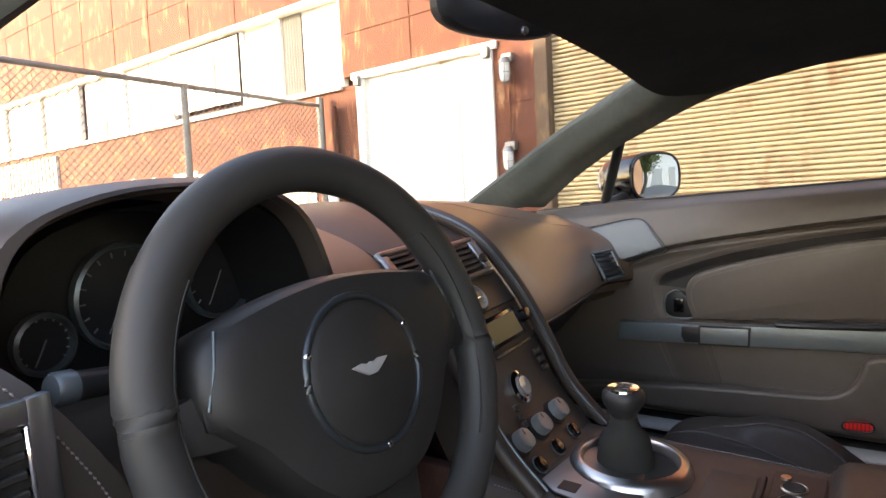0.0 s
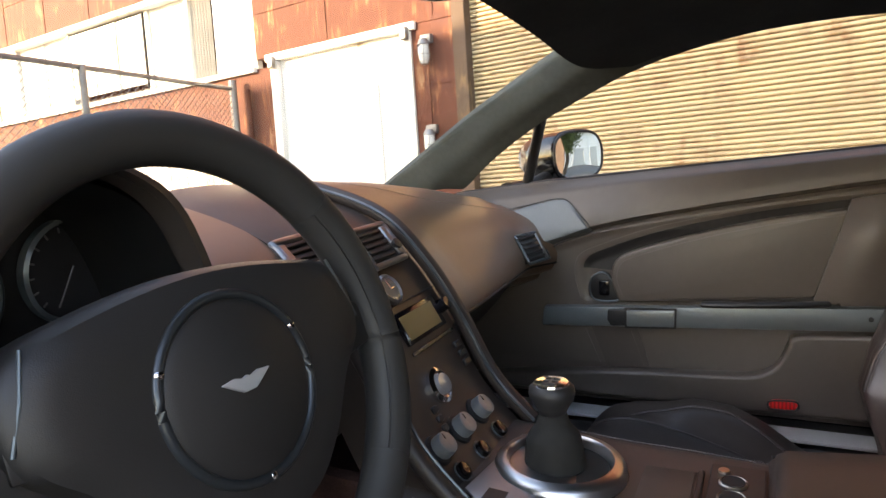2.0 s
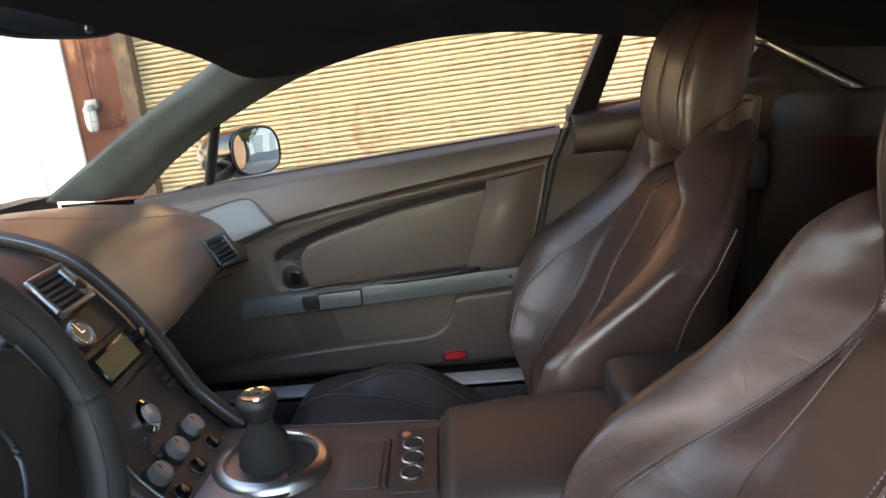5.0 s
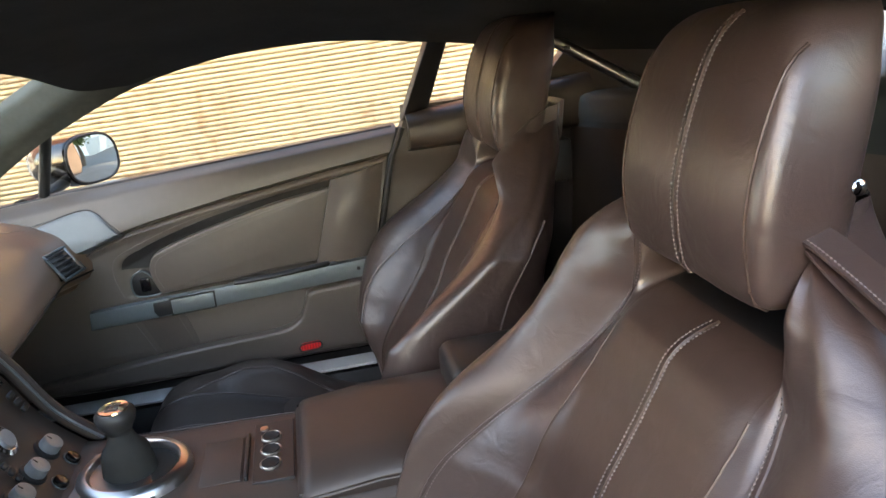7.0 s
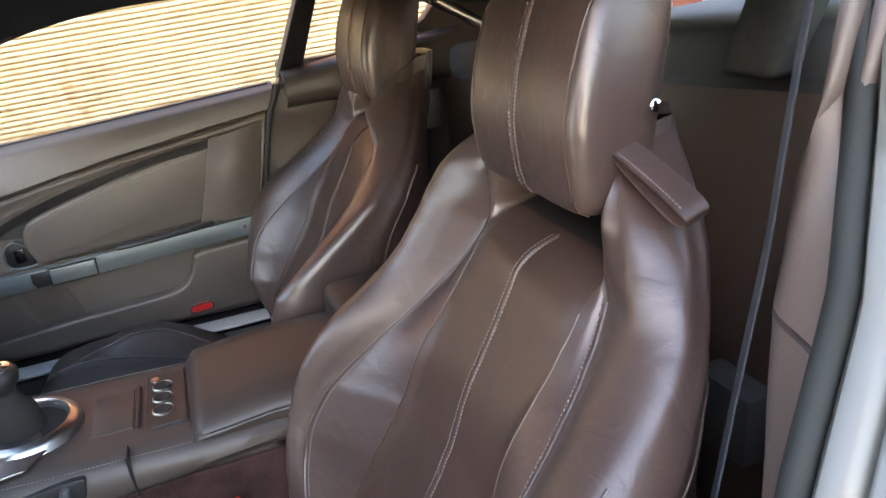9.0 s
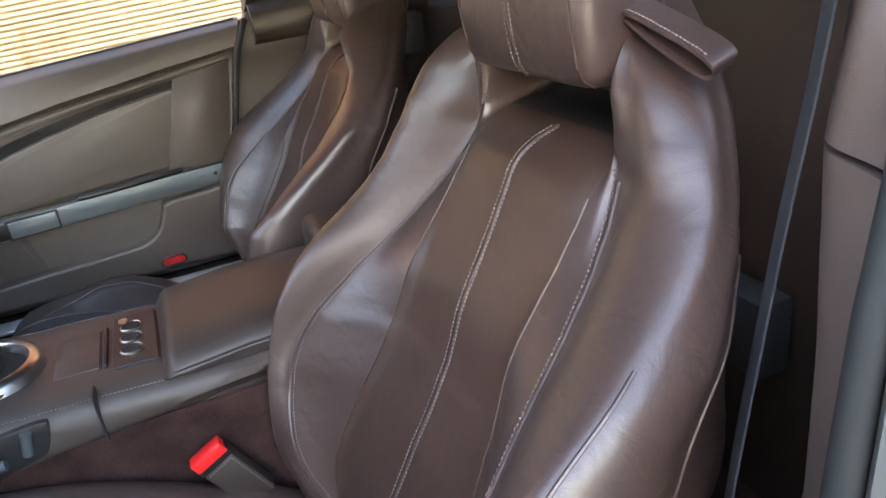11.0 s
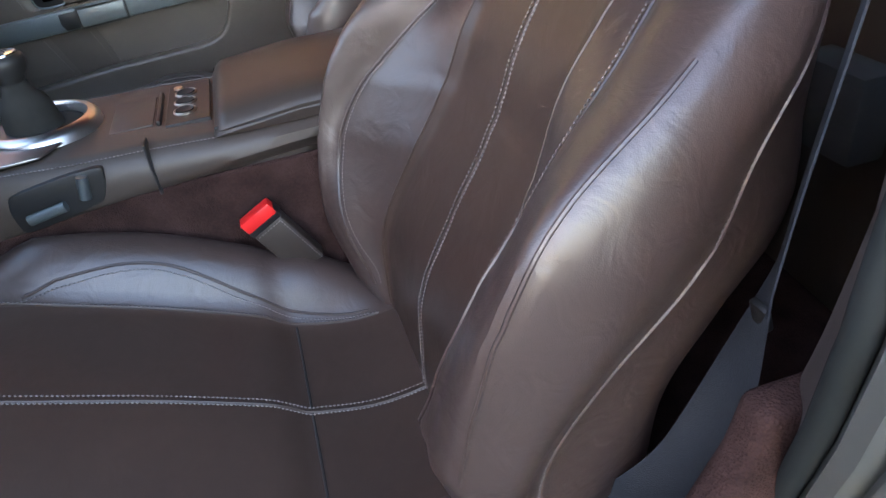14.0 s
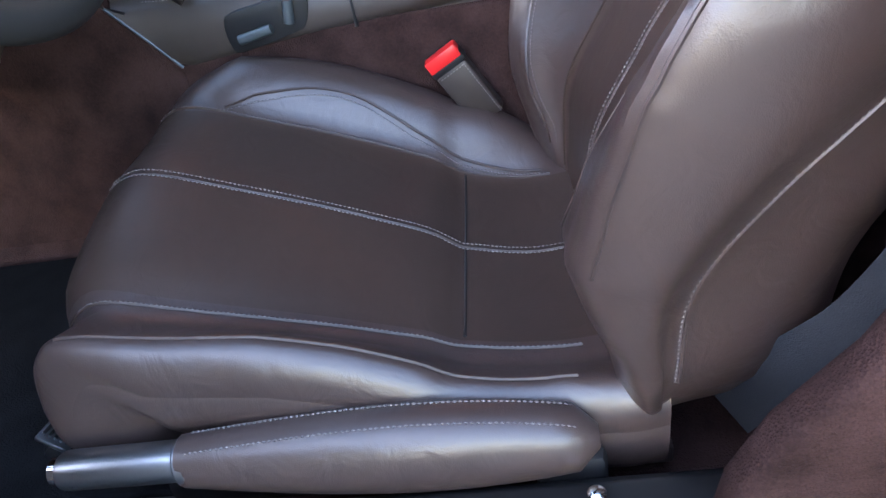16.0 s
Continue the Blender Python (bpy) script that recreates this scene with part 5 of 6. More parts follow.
cap = part("knob_cap", lathe([(0.0, 0.098), (0.0185, 0.098), (0.0178, 0.1005), (0.0, 0.1015)], km, 32), CHROME, gear, "chrome cap")
part("gate_mark", join(*[box((x - 0.0012, -0.008, 0.1003), (x + 0.0012, 0.008, 0.1022), 0, 1, km) for x in (-0.008, 0, 0.008)], box((-0.008, -0.001, 0.1003), (0.008, 0.001, 0.1022), 0, 1, km)), BLACK, gear)
# lid, switches and lighter
BUTTON = simple("matt_black", (0.008, 0.008, 0.008), 0.7)
zt = 0.5815
part("ashtray_lid", box((-0.055, -0.133, zt - 0.004), (0.045, -0.082, zt + 0.0022), 0.0015, 2), CONSOLESKIN, console)
part("lid_gap", box((-0.057, -0.135, zt - 0.006), (0.047, -0.080, zt + 0.0006), 0.0005, 1), BLACK, console)
part("lid_handle", box((-0.058, -0.1420, zt - 0.003), (0.046, -0.1370, zt + 0.006), 0.002, 2), BLACK, console)
part("switch_plate", box((-0.068, -0.200, zt - 0.006), (0.072, -0.147, zt + 0.0014), 0.001, 1), DARK, console)
for k, x in enumerate((0.032, 0.0, -0.032)):
    m = Matrix.Translation((x, -0.170, zt + 0.001))
    b = part("console_button", lathe([(0, 0), (0.0140, 0), (0.0140, 0.0022), (0.0128, 0.0032), (0.0116, 0.002), (0, 0.0015)], m, 32), simple("brass_ring", (0.50, 0.44, 0.36), 0.33, 1.0) if k == 0 else bpy.data.materials["brass_ring"], console, "ringed round push button")
    part("button_cap", lathe([(0, 0.001), (0.0117, 0.001), (0.0112, 0.0036), (0.006, 0.0028), (0, 0.0026)], m, 24), BUTTON, b)
part("small_button", lathe([(0, 0), (0.006, 0), (0.0055, 0.003), (0, 0.0035)], Matrix.Translation((0.055, -0.160, zt + 0.001)), 20), bpy.data.materials["brass_ring"], console)
# padded armrest
arm = []
for y in list(np.linspace(-0.205, -0.255, 12)) + list(np.linspace(-0.27, -0.50, 14)):
    e = min(1.0, 0.06 + math.sqrt(max(0.0, 1 - (1 - min(1.0, (-0.205 - y) / 0.022)) ** 2)))
    nose = 1 - 0.06 * (1 - e)
    h = 0.600 + 0.010 * min(1, (-0.205 - y) / 0.1)
    z0 = 0.579
    half = [(0.0, h), (0.06, h), (0.100, h - 0.004), (0.116, h - 0.012), (0.1195, h - 0.018), (0.117, z0 + 0.001)]
    arm.append([Vector((-a * nose, y, z0 + (b - z0) * e)) for a, b in half[::-1]] + [Vector((a * 0.94 * nose, y, z0 + (b - z0) * e)) for a, b in half[1:]])
rest = thing("armrest", "smooth brown leather armrest lid on the console", "armrest", (0, -0.35, 0.579))
foot = [[r[0] for r in arm], [r[-1] for r in arm]]
part("lid", sheet(arm, (0, 0.004, -0.006)), ARMSKIN, rest)
for f in foot:
    part("lid_seam", tube(even([p + Vector((0, 0, 0.004)) for p in f], 0.02), 0.002, 6), DARK, rest)
part("lid_base", box((-0.112, -0.50, 0.572), (0.106, -0.207, 0.584), 0.002, 1), BLACK, rest)
piece("armrest_bin", box((-0.02, -0.60, 0.50), (0.10, -0.42, 0.655), 0.02, 4), DARK, "dark leather bin behind the armrest", "storage bin", (0.04, -0.5, 0.5))
# seat buckle, standing by the tunnel
buckle = thing("seat_buckle", "seat belt buckle with red button in a leather sleeve", "buckle", (-0.15, -0.28, 0.40))
bdir = Vector((-0.002, 0.045, 0.082)).normalized()
bx = Vector((1, 0, 0))
bn = bx.cross(bdir)
bmx = Matrix((bx, bn, bdir)).transposed().to_4x4()
bmx.translation = Vector((-0.150, -0.268, 0.405))
part("sleeve", box((-0.013, -0.021, 0.0), (0.011, 0.021, 0.078), 0.004, 2, bmx), ARMSKIN, buckle, "brown leather sleeve")
part("housing", box((-0.012, -0.0225, 0.076), (0.010, 0.0225, 0.092), 0.003, 2, bmx), BLACK, buckle)
part("release_button", box((-0.013, -0.0215, 0.084), (0.006, 0.0215, 0.1005), 0.0025, 2, bmx), RED, buckle, "red release button")
tagged(part("sleeve_stitching", stitches([bmx @ Vector((-0.0136, s, h)) for s in (0.017,) for h in np.linspace(0.0, 0.076, 12)] + [bmx @ Vector((-0.0136, s, 0.074)) for s in np.linspace(0.017, -0.017, 8)]), THREAD, buckle, "", False), kind="stuff")

# ---- driver's sill and what lies by it ----
sill = sheet([[Vector((x, y, z)) for x, z in ((-0.60, 0.25), (-0.615, 0.318), (-0.63, 0.330), (-0.70, 0.332), (-0.715, 0.325), (-0.72, 0.20))] for y in np.linspace(0.42, -0.44, 20)], (0, 0, -0.006))
piece("door_sill", sill, BLACK, "black door sill plate", "sill", kind="structure")
sillp = sheet([[Vector((x, y, z)) for x, z in ((0.575, 0.30), (0.60, 0.372), (0.625, 0.382), (0.655, 0.384), (0.70, 0.38))] for y in np.linspace(0.42, -0.44, 20)], (0, 0, -0.006))
piece("door_sill", sillp, BLACK, "black door sill by the passenger seat", "sill", kind="structure")
piece("sill_strip", box((0.590, -0.42, 0.384), (0.642, 0.36, 0.391), 0.002), material("brushed_sill_metal", (0.50, 0.51, 0.52), 0.38, metal=0.35, var=0.1, scale=8), "satin aluminium sill strip", "sill trim", (0.62, 0, 0.384), kind="structure")
piece("floor_mat", box((-0.56, -0.02, 0.262), (-0.14, 0.62, 0.272), 0.003, 1), MAT, "black carpet floor mat in the driver footwell", "floor mat", (-0.35, 0.3, 0.262))
pedal = thing("brake_pedal", "ribbed aluminium pedal in the driver footwell", "pedal", (-0.38, 0.25, 0.27))
pm = Matrix.Translation((-0.488, 0.168, 0.302)) @ Matrix.Rotation(radians(12), 4, "Y") @ Matrix.Rotation(radians(38), 4, "X")
part("plate", box((-0.040, -0.016, -0.003), (0.040, 0.016, 0.003), 0.002, 2, pm), ALU, pedal)
for k in range(5):
    part("rib", box((-0.034, -0.0125 + k * 0.0056, 0.003), (0.034, -0.0100 + k * 0.0056, 0.0055), 0, 1, pm), BLACK, pedal)
part("foot", box((-0.020, -0.010, -0.040), (0.020, 0.010, -0.002), 0.003, 1, pm), BLACK, pedal)
brake = thing("handbrake", "handbrake lever with brown leather sleeve and metal grip", "handbrake", (-0.60, -0.2, 0.30))
rows = []
for i in range(20):
    u = i / 19
    c = Vector((-0.600, -0.012 - 0.318 * u, 0.360 - 0.002 * u))
    w = 0.019 + 0.010 * math.sin(math.pi * u * 0.9)
    h = 0.021 + 0.020 * math.sin(math.pi * min(1, u * 1.02)) ** 0.7 * u ** 0.4
    if i == 19:
        w, h = w * 0.4, h * 0.4
    rows.append([c + Vector((w * math.cos(a) * abs(math.cos(a)) ** -0.2 if abs(math.cos(a)) > 1e-3 else 0, 0, h * math.sin(a) - 0.01 * u)) for a in [2 * math.pi * k / 24 for k in range(24)]])
sleeve_bm = loft(rows)
line = drape(sleeve_bm, [(-0.590, y, 0.5) for y in np.linspace(-0.02, -0.315, 50)], (0, 0, -1))
line2 = drape(sleeve_bm, [(-0.610, y, 0.5) for y in np.linspace(-0.02, -0.315, 50)], (0, 0, -1))
part("sleeve", sleeve_bm, LEATHER, brake, "stitched brown leather sleeve")
tagged(part("sleeve_stitching", join(stitches(line), stitches(line2)), THREAD, brake, "pale grey stitching", False), kind="stuff")
gm = Matrix.Translation((-0.600, -0.014, 0.361)) @ Matrix.Rotation(radians(-90), 4, "X")
part("grip", lathe([(0.0, -0.004), (0.0195, -0.004), (0.0195, 0.003), (0.0165, 0.006), (0.0160, 0.100), (0.0145, 0.104), (0.0, 0.105)], gm, 32), ALU, brake, "brushed metal grip")
part("release_button", lathe([(0.0, 0.104), (0.012, 0.104), (0.0115, 0.112), (0.008, 0.115), (0.0, 0.116)], gm, 24), CHROME, brake, "polished release button")
part("pivot", box((-0.612, -0.335, 0.26), (-0.588, -0.28, 0.335), 0.01, 2), BLACK, brake)
piece("sill_fastener", lathe([(0, 0), (0.007, 0), (0.007, 0.004), (0.005, 0.006), (0, 0.0065)], Matrix.Translation((-0.640, -0.322, 0.3315)), 20), CHROME, "round metal fastener on the sill", "fastener", (-0.640, -0.322, 0.3315))
# belt: along the pillar and down to the sill
b1 = spline([(-0.625, -0.600, 1.06), (-0.612, -0.604, 0.98), (-0.598, -0.610, 0.90), (-0.590, -0.605, 0.82), (-0.595, -0.586, 0.74), (-0.603, -0.564, 0.66), (-0.610, -0.545, 0.58), (-0.610, -0.524, 0.50), (-0.604, -0.498, 0.435), (-0.590, -0.467, 0.39), (-0.570, -0.450, 0.345), (-0.55, -0.44, 0.30)], 60)
flat_a, flat_b = Vector((0.0142, -0.0133, 0.0)), Vector((0.0168, 0.0120, 0.0105))
rows = []
for p in b1:
    k = min(1.0, max(0.0, (p.z - 0.44) / 0.16))
    d = flat_b.lerp(flat_a, k)
    d = d.normalized() * 0.0205
    rows.append([p - d, p, p + d])
belt = thing("seat_belt", "grey seat belt webbing hanging beside the seat", "seat belt", (-0.61, -0.5, 0.35))
part("webbing", sheet(rows, (0.0015, 0.0003, 0.001)), BELT, belt)
part("tongue", box((-0.008, -0.008, -0.003), (0.008, 0.012, 0.003), 0.002, 2, Matrix.Translation((-0.610, -0.542, 0.570)) @ Matrix.Rotation(radians(75), 4, "X")), BLACK, belt, "black belt tongue")
# carpeted wall and door opening by the driver
q = [Vector((-0.648, y, z)) for y, z in ((-0.395, 0.328), (-0.402, 0.37), (-0.425, 0.42), (-0.468, 0.475), (-0.49, 0.52), (-0.50, 0.56), (-0.62, 0.56), (-0.62, 0.25), (-0.40, 0.25))]
piece("sill_carpet", slab(q, (-0.03, 0, 0), 0.008, 3), CARPET, "brown carpet behind the door sill", "carpet", kind="structure")
GRAPHITE = material("graphite_car_paint", (0.095, 0.099, 0.092), 0.42, metal=0.15, var=0.1, scale=6, coat=0.3)
jam = [seal_line(z) for z in np.linspace(0.335, 1.13, 50)]
piece("door_seal", tube(jam, 0.0085, 12), material("grey_green_rubber", (0.013, 0.016, 0.016), 0.75, var=0.2, scale=10, spec=0.3), "grey rubber door seal", "door seal", kind="structure")
rows = [[p + d for d in (Vector((-0.008, -0.004, 0)), Vector((-0.014, 0.002, 0)), Vector((-0.026, 0.001, 0)), Vector((-0.030, -0.004, 0)), Vector((-0.031, -0.013, 0)), Vector((-0.035, -0.013, 0)), Vector((-0.037, -0.006, 0)), Vector((-0.048, -0.008, 0)), Vector((-0.054, -0.020, 0)), Vector((-0.056, -0.06, 0)))] for p in jam]
piece("door_jamb", sheet(rows, (0, -0.008, 0)), GRAPHITE, "grey painted door jamb with a folded edge", "door jamb", kind="structure")
rows = [[p + d for d in (Vector((-0.056, -0.024, 0)), Vector((-0.066, -0.022, 0)), Vector((-0.10, -0.03, 0)), Vector((-0.20, -0.12, 0)), Vector((-0.25, -0.30, 0)), Vector((-0.25, -0.60, 0)))] for p in jam]
piece("rear_wing", sheet(rows, (0, -0.02, 0)), CARPAINT, "dark painted body side behind the door", "car body", kind="structure")

# ---- behind the seats ----
def shelf_z(x):
    return 0.970 - LEAN * x


def back_y(x):
    return -0.86 - 0.05 * (1 - (x / 0.66) ** 2)


xs = np.linspace(-0.64, 0.64, 26)
rows = [[Vector((x, back_y(x) + 0.012 * math.exp(-((z - 0.5) / 0.2) ** 2), 0.24 + (shelf_z(x) - 0.062 - 0.24) * (z - 0.24) / 0.66)) for x in xs] for z in np.linspace(0.24, 0.90, 12)]
piece("rear_bulkhead", sheet(rows, (0, -0.03, 0)), TRIM, "brown leather rear bulkhead", "bulkhead", kind="structure")
rows = [[Vector((x, back_y(x) + dy, shelf_z(x) + dz)) for x in xs] for dy, dz in ((-0.012, -0.062), (0.002, -0.057), (0.006, -0.045), (0.005, -0.02), (0.0, -0.006), (-0.010, 0.0), (-0.03, 0.003), (-0.2, 0.004), (-0.4, 0.004), (-0.75, 0.02))]
piece("parcel_shelf", sheet(rows, (0, -0.004, -0.02)), SHELFCLOTH, "grey-blue cloth parcel shelf with a rolled edge", "shelf", kind="structure")
post = slab([Vector(p) for p in ((-0.262, -0.852, 0.944), (-0.345, -0.852, 0.944), (-0.435, -0.842, 1.13), (-0.352, -0.842, 1.13))], (0, -0.045, 0), 0.014, 4)
piece("harness_post", post, SUEDE_PILLAR, "grey suede-trimmed post behind the driver seat", "post", (-0.30, -0.86, 0.944), kind="structure")
piece("stowage_box", box((-0.40, -0.845, 0.505), (-0.305, -0.80, 0.60), 0.006, 2), material("dark_grey_plastic", (0.06, 0.065, 0.068), 0.5, var=0.2, scale=10), "dark grey plastic box on the rear bulkhead", "storage box", (-0.35, -0.83, 0.505), kind="structure")
for s in (1,):
    bar = thing("strut_bar", "satin metal brace bar under the rear glass", "brace bar", (s * 0.58, -0.9, 0.95), "brace bars")
    a, b = Vector((s * 0.585, -0.80, 1.045)), Vector((s * 0.50, -1.00, 0.915))
    part("bar", tube([a, a.lerp(b, 0.5), b], 0.013, 14), ALU, bar)
    part("bolt", lathe([(0, 0), (0.008, 0), (0.008, 0.006), (0, 0.007)], Matrix.Translation(a.lerp(b, 0.15) + Vector((-s * 0.012, 0.006, -0.004))), 12), BLACK, bar)
hatch = spline([(-0.56, -1.20, 1.085), (-0.3, -1.24, 1.09), (0, -1.25, 1.085), (0.3, -1.24, 1.06), (0.56, -1.20, 1.02)], 30)
piece("rear_header", tube(hatch, 0.030, 12, flat=0.6), SUEDE, "dark lining above the rear glass", "trim", kind="structure")

# ---- glass ----
rows = []
for v in np.linspace(0, 1, 10):
    half = [Vector((x * (0.69 - 0.10 * v) + 0.08 * (1 - x) * v, 0.64 - 0.525 * v + 0.07 * (1 - x ** 2) * (1 - 0.8 * v), 0.80 + 0.275 * v + LEAN * 0.6 * (1 - x) * (0.4 + 0.6 * v) + 0.02 * (1 - x ** 2))) for x in np.linspace(1, 0, 11)]
    rows.append([FLIP @ p for p in half] + half[-2::-1])
ws = piece("windscreen", sheet(rows, (0, 0.004, 0.003)), GLASS, "clear laminated windscreen", "windscreen", kind="structure")
ws.visible_shadow = False
q = [Vector((0.725, 0.40, 0.815)), Vector((0.705, -0.49, 0.895)), Vector((0.62, -0.555, 1.07)), Vector((0.615, -0.37, 1.09)), Vector((0.62, -0.2, 1.08)), Vector((0.632, -0.06, 1.05)), Vector((0.65, 0.07, 1.01)), Vector((0.660, 0.2, 0.960))]
gl = piece("door_window", slab(q, (0.004, 0, 0)), GLASS, "clear passenger door window, closed", "car window", kind="structure")
gl.visible_shadow = False
piece("quarter_bar", tube([Vector((0.722, 0.262, 0.83)), Vector((0.685, 0.215, 0.965))], 0.011, 10), BLACK, "black bar of the quarter light", "window bar", kind="structure")

# ---- mirrors ----
mir = thing("wing_mirror", "dark wing mirror in a black housing outside the passenger window", "wing mirror", (0.85, 0.25, 0.82))
aim = CAR.inverted().to_3x3() @ Vector((-0.531, -0.847, -0.012))
mm = look((0.90, 0.203, 0.872), Vector((0.90, 0.203, 0.872)) + aim) @ Matrix.Rotation(radians(180), 4, "Y")


def oval(w, h, z, n=36, e=2.8, dx=0.0):
    return [mm @ Vector((dx + w * abs(math.cos(a)) ** (2 / e) * math.copysign(1, math.cos(a)), h * abs(math.sin(a)) ** (2 / e) * math.copysign(1, math.sin(a)), z)) for a in [2 * math.pi * k / n for k in range(n)]]


part("housing", loft([oval(0.073, 0.054, 0.004), oval(0.077, 0.058, 0.0), oval(0.079, 0.059, -0.03), oval(0.077, 0.056, -0.07), oval(0.070, 0.050, -0.11), oval(0.055, 0.038, -0.14), oval(0.025, 0.018, -0.155)]), GLOSS, mir, "gloss dark housing")
part("mirror_rim", tube(oval(0.0725, 0.0535, 0.006), 0.0032, 8, True), BLACK, mir)
part("mirror_glass", loft([oval(0.0705, 0.0515, 0.0045)] + [oval(0.0705 * k, 0.0515 * k, 0.0065 + 0.0018 * (1 - k * k)) for k in (1.0, 0.9, 0.8, 0.7, 0.6, 0.5, 0.4, 0.3, 0.2, 0.1, 0.02)]), MIRROR, mir, "slightly domed mirror glass")
part("mirror_stalk", tube([Vector((0.89, 0.25, 0.835)), Vector((0.80, 0.29, 0.815)), Vector((0.72, 0.31, 0.815))], [0.022, 0.018, 0.022], 14, flat=0.6), BLACK, mir)
rv = thing("rear_view_mirror", "dark rear-view mirror under the windscreen header", "rear-view mirror", (0.0, 0.22, 1.12))
rings = []
m = Matrix.Translation((0.070, 0.175, 1.136)) @ Matrix.Rotation(radians(-16), 4, "Z") @ Matrix.Rotation(radians(90), 4, "X")
for z, k in ((-0.006, 0.93), (0.0, 1.0), (0.012, 1.0), (0.026, 0.86), (0.034, 0.6)):
    rings.append([m @ Vector((0.115 * k * abs(math.cos(a)) ** 0.7 * math.copysign(1, math.cos(a)), 0.036 * k * abs(math.sin(a)) ** 0.7 * math.copysign(1, math.sin(a)), -z)) for a in [2 * math.pi * q / 40 for q in range(40)]])
part("housing", loft(rings), BLACK, rv)
part("button", lathe([(0, 0), (0.006, 0), (0.005, 0.003), (0, 0.004)], m @ Matrix.Translation((0.03, -0.026, 0.008)) , 16), CHROME, rv, "small bright button")
part("stem", tube([Vector((0.07, 0.20, 1.13)), Vector((0.05, 0.24, 1.185))], 0.011, 12), BLACK, rv)
visor = thing("sun_visor", "dark suede sun visor folded up", "sun visor", (0.30, 0.1, 1.115))
vm = Matrix.Translation((0.33, 0.030, 1.120)) @ Matrix.Rotation(radians(9), 4, "Y") @ Matrix.Rotation(radians(-14), 4, "X")
part("flap", box((-0.17, -0.075, -0.007), (0.17, 0.075, 0.007), 0.006, 3, vm), SUEDE, visor)
part("edge_seam", tube([vm @ Vector(p) for p in ((-0.165, -0.070, -0.0075), (0.165, -0.070, -0.0075), (0.165, 0.070, -0.0075))], 0.0012, 6), DARK, visor)
part("pivot", tube([vm @ Vector((0.15, 0.075, 0)), vm @ Vector((0.19, 0.080, 0.006))], 0.006, 10), BLACK, visor)

# ---- closing the car ----
piece("firewall", box((-0.74, 0.80, 0.22), (0.74, 0.84, 0.84), 0.01, 2), CARPET, "dark carpeted bulkhead of the footwell", "bulkhead", kind="structure")
piece("cowl", sheet([[Vector((x, y, 0.83 + 0.02 * (1 - (x / 0.74) ** 2) - 0.35 * max(0, y - 0.66))) for x in np.linspace(-0.74, 0.74, 12)] for y in np.linspace(0.60, 0.90, 6)], (0, 0, -0.03)), BLACK, "black scuttle under the windscreen", "scuttle", kind="structure")
piece("door_skin", sheet([[Vector((0.745 + 0.06 * math.sin(math.pi * (z - 0.2) / 0.8), y, z)) for z in np.linspace(0.22, 0.80, 10)] for y in np.linspace(0.62, -1.3, 12)], (0.012, 0, 0)), CARPAINT, "dark painted outer side of the car", "car body", kind="structure")

# the open driver door, swung out on its hinge
swing = Matrix.Translation((-0.76, 0.46, 0.0)) @ Matrix.Rotation(radians(-66), 4, "Z")
rows = [[swing @ Vector((-0.02 - 0.03 * math.sin(math.pi * (z - 0.27) / 0.6), -y, z)) for z in np.linspace(0.27, 0.85 + 0.05 * y, 10)] for y in np.linspace(0.0, 1.02, 12)]
part("driver_door", sheet(rows, swing.to_3x3() @ Vector((0.07, 0, 0))), TRIM, car, "open driver door lined in brown leather")
# bonnet, tail and wheels
rows = []
for y in np.linspace(0.88, 2.05, 14):
    u = (y - 0.88) / 1.17
    top, w = 0.80 - 0.10 * u - 0.17 * u ** 4, 0.90 - 0.16 * u ** 3
    half = [(0.0, top + 0.012), (0.25, top + 0.01), (0.50, top), (0.72, top - 0.035), (0.85, top - 0.13), (0.90, 0.50 - 0.05 * u), (0.86, 0.24)]
    rows.append([Vector((-a * w / 0.9, y, b)) for a, b in half[::-1]] + [Vector((a * w / 0.9, y, b)) for a, b in half[1:]])
part("bonnet", sheet(rows, (0, 0, -0.012)), CARPAINT, car)
rows = []
for y in np.linspace(-1.40, -2.15, 10):
    u = (-1.40 - y) / 0.75
    top, w = 0.93 - 0.06 * u - 0.22 * u ** 4, 0.90 - 0.12 * u ** 3
    half = [(0.0, top), (0.35, top - 0.005), (0.60, top - 0.03), (0.80, top - 0.11), (0.90, 0.55), (0.86, 0.24)]
    rows.append([Vector((-a * w / 0.9, y, b)) for a, b in half[::-1]] + [Vector((a * w / 0.9, y, b)) for a, b in half[1:]])
part("tail", sheet(rows, (0, 0, -0.012)), CARPAINT, car)
TYRE = material("black_tyre_rubber", (0.02, 0.02, 0.021), 0.8, var=0.3, scale=12)
for x in (-0.80, 0.80):
    for y in (1.32, -1.62):
        floor_z = (CAR.inverted() @ Vector(((CAR @ Vector((x, y, 0.3))).x, (CAR @ Vector((x, y, 0.3))).y, 0.0))).z
        s = math.copysign(1, x)
        m = Matrix.Translation((x, y, floor_z + 0.335)) @ Matrix.Rotation(radians(90) * s, 4, "Y")
        tyre = part("wheel", lathe([(0.235, -0.10), (0.31, -0.11), (0.333, -0.08), (0.333, 0.08), (0.31, 0.11), (0.235, 0.10)], m, 36), TYRE, car, "black rubber tyre")
        part("rim", lathe([(0.0, 0.05), (0.06, 0.06), (0.10, 0.045), (0.21, 0.07), (0.237, 0.098), (0.237, -0.098), (0.0, -0.05)], m, 36), DIAL, tyre, "grey alloy rim")

# ---- outside: the building ----
AZ = radians(8.0)
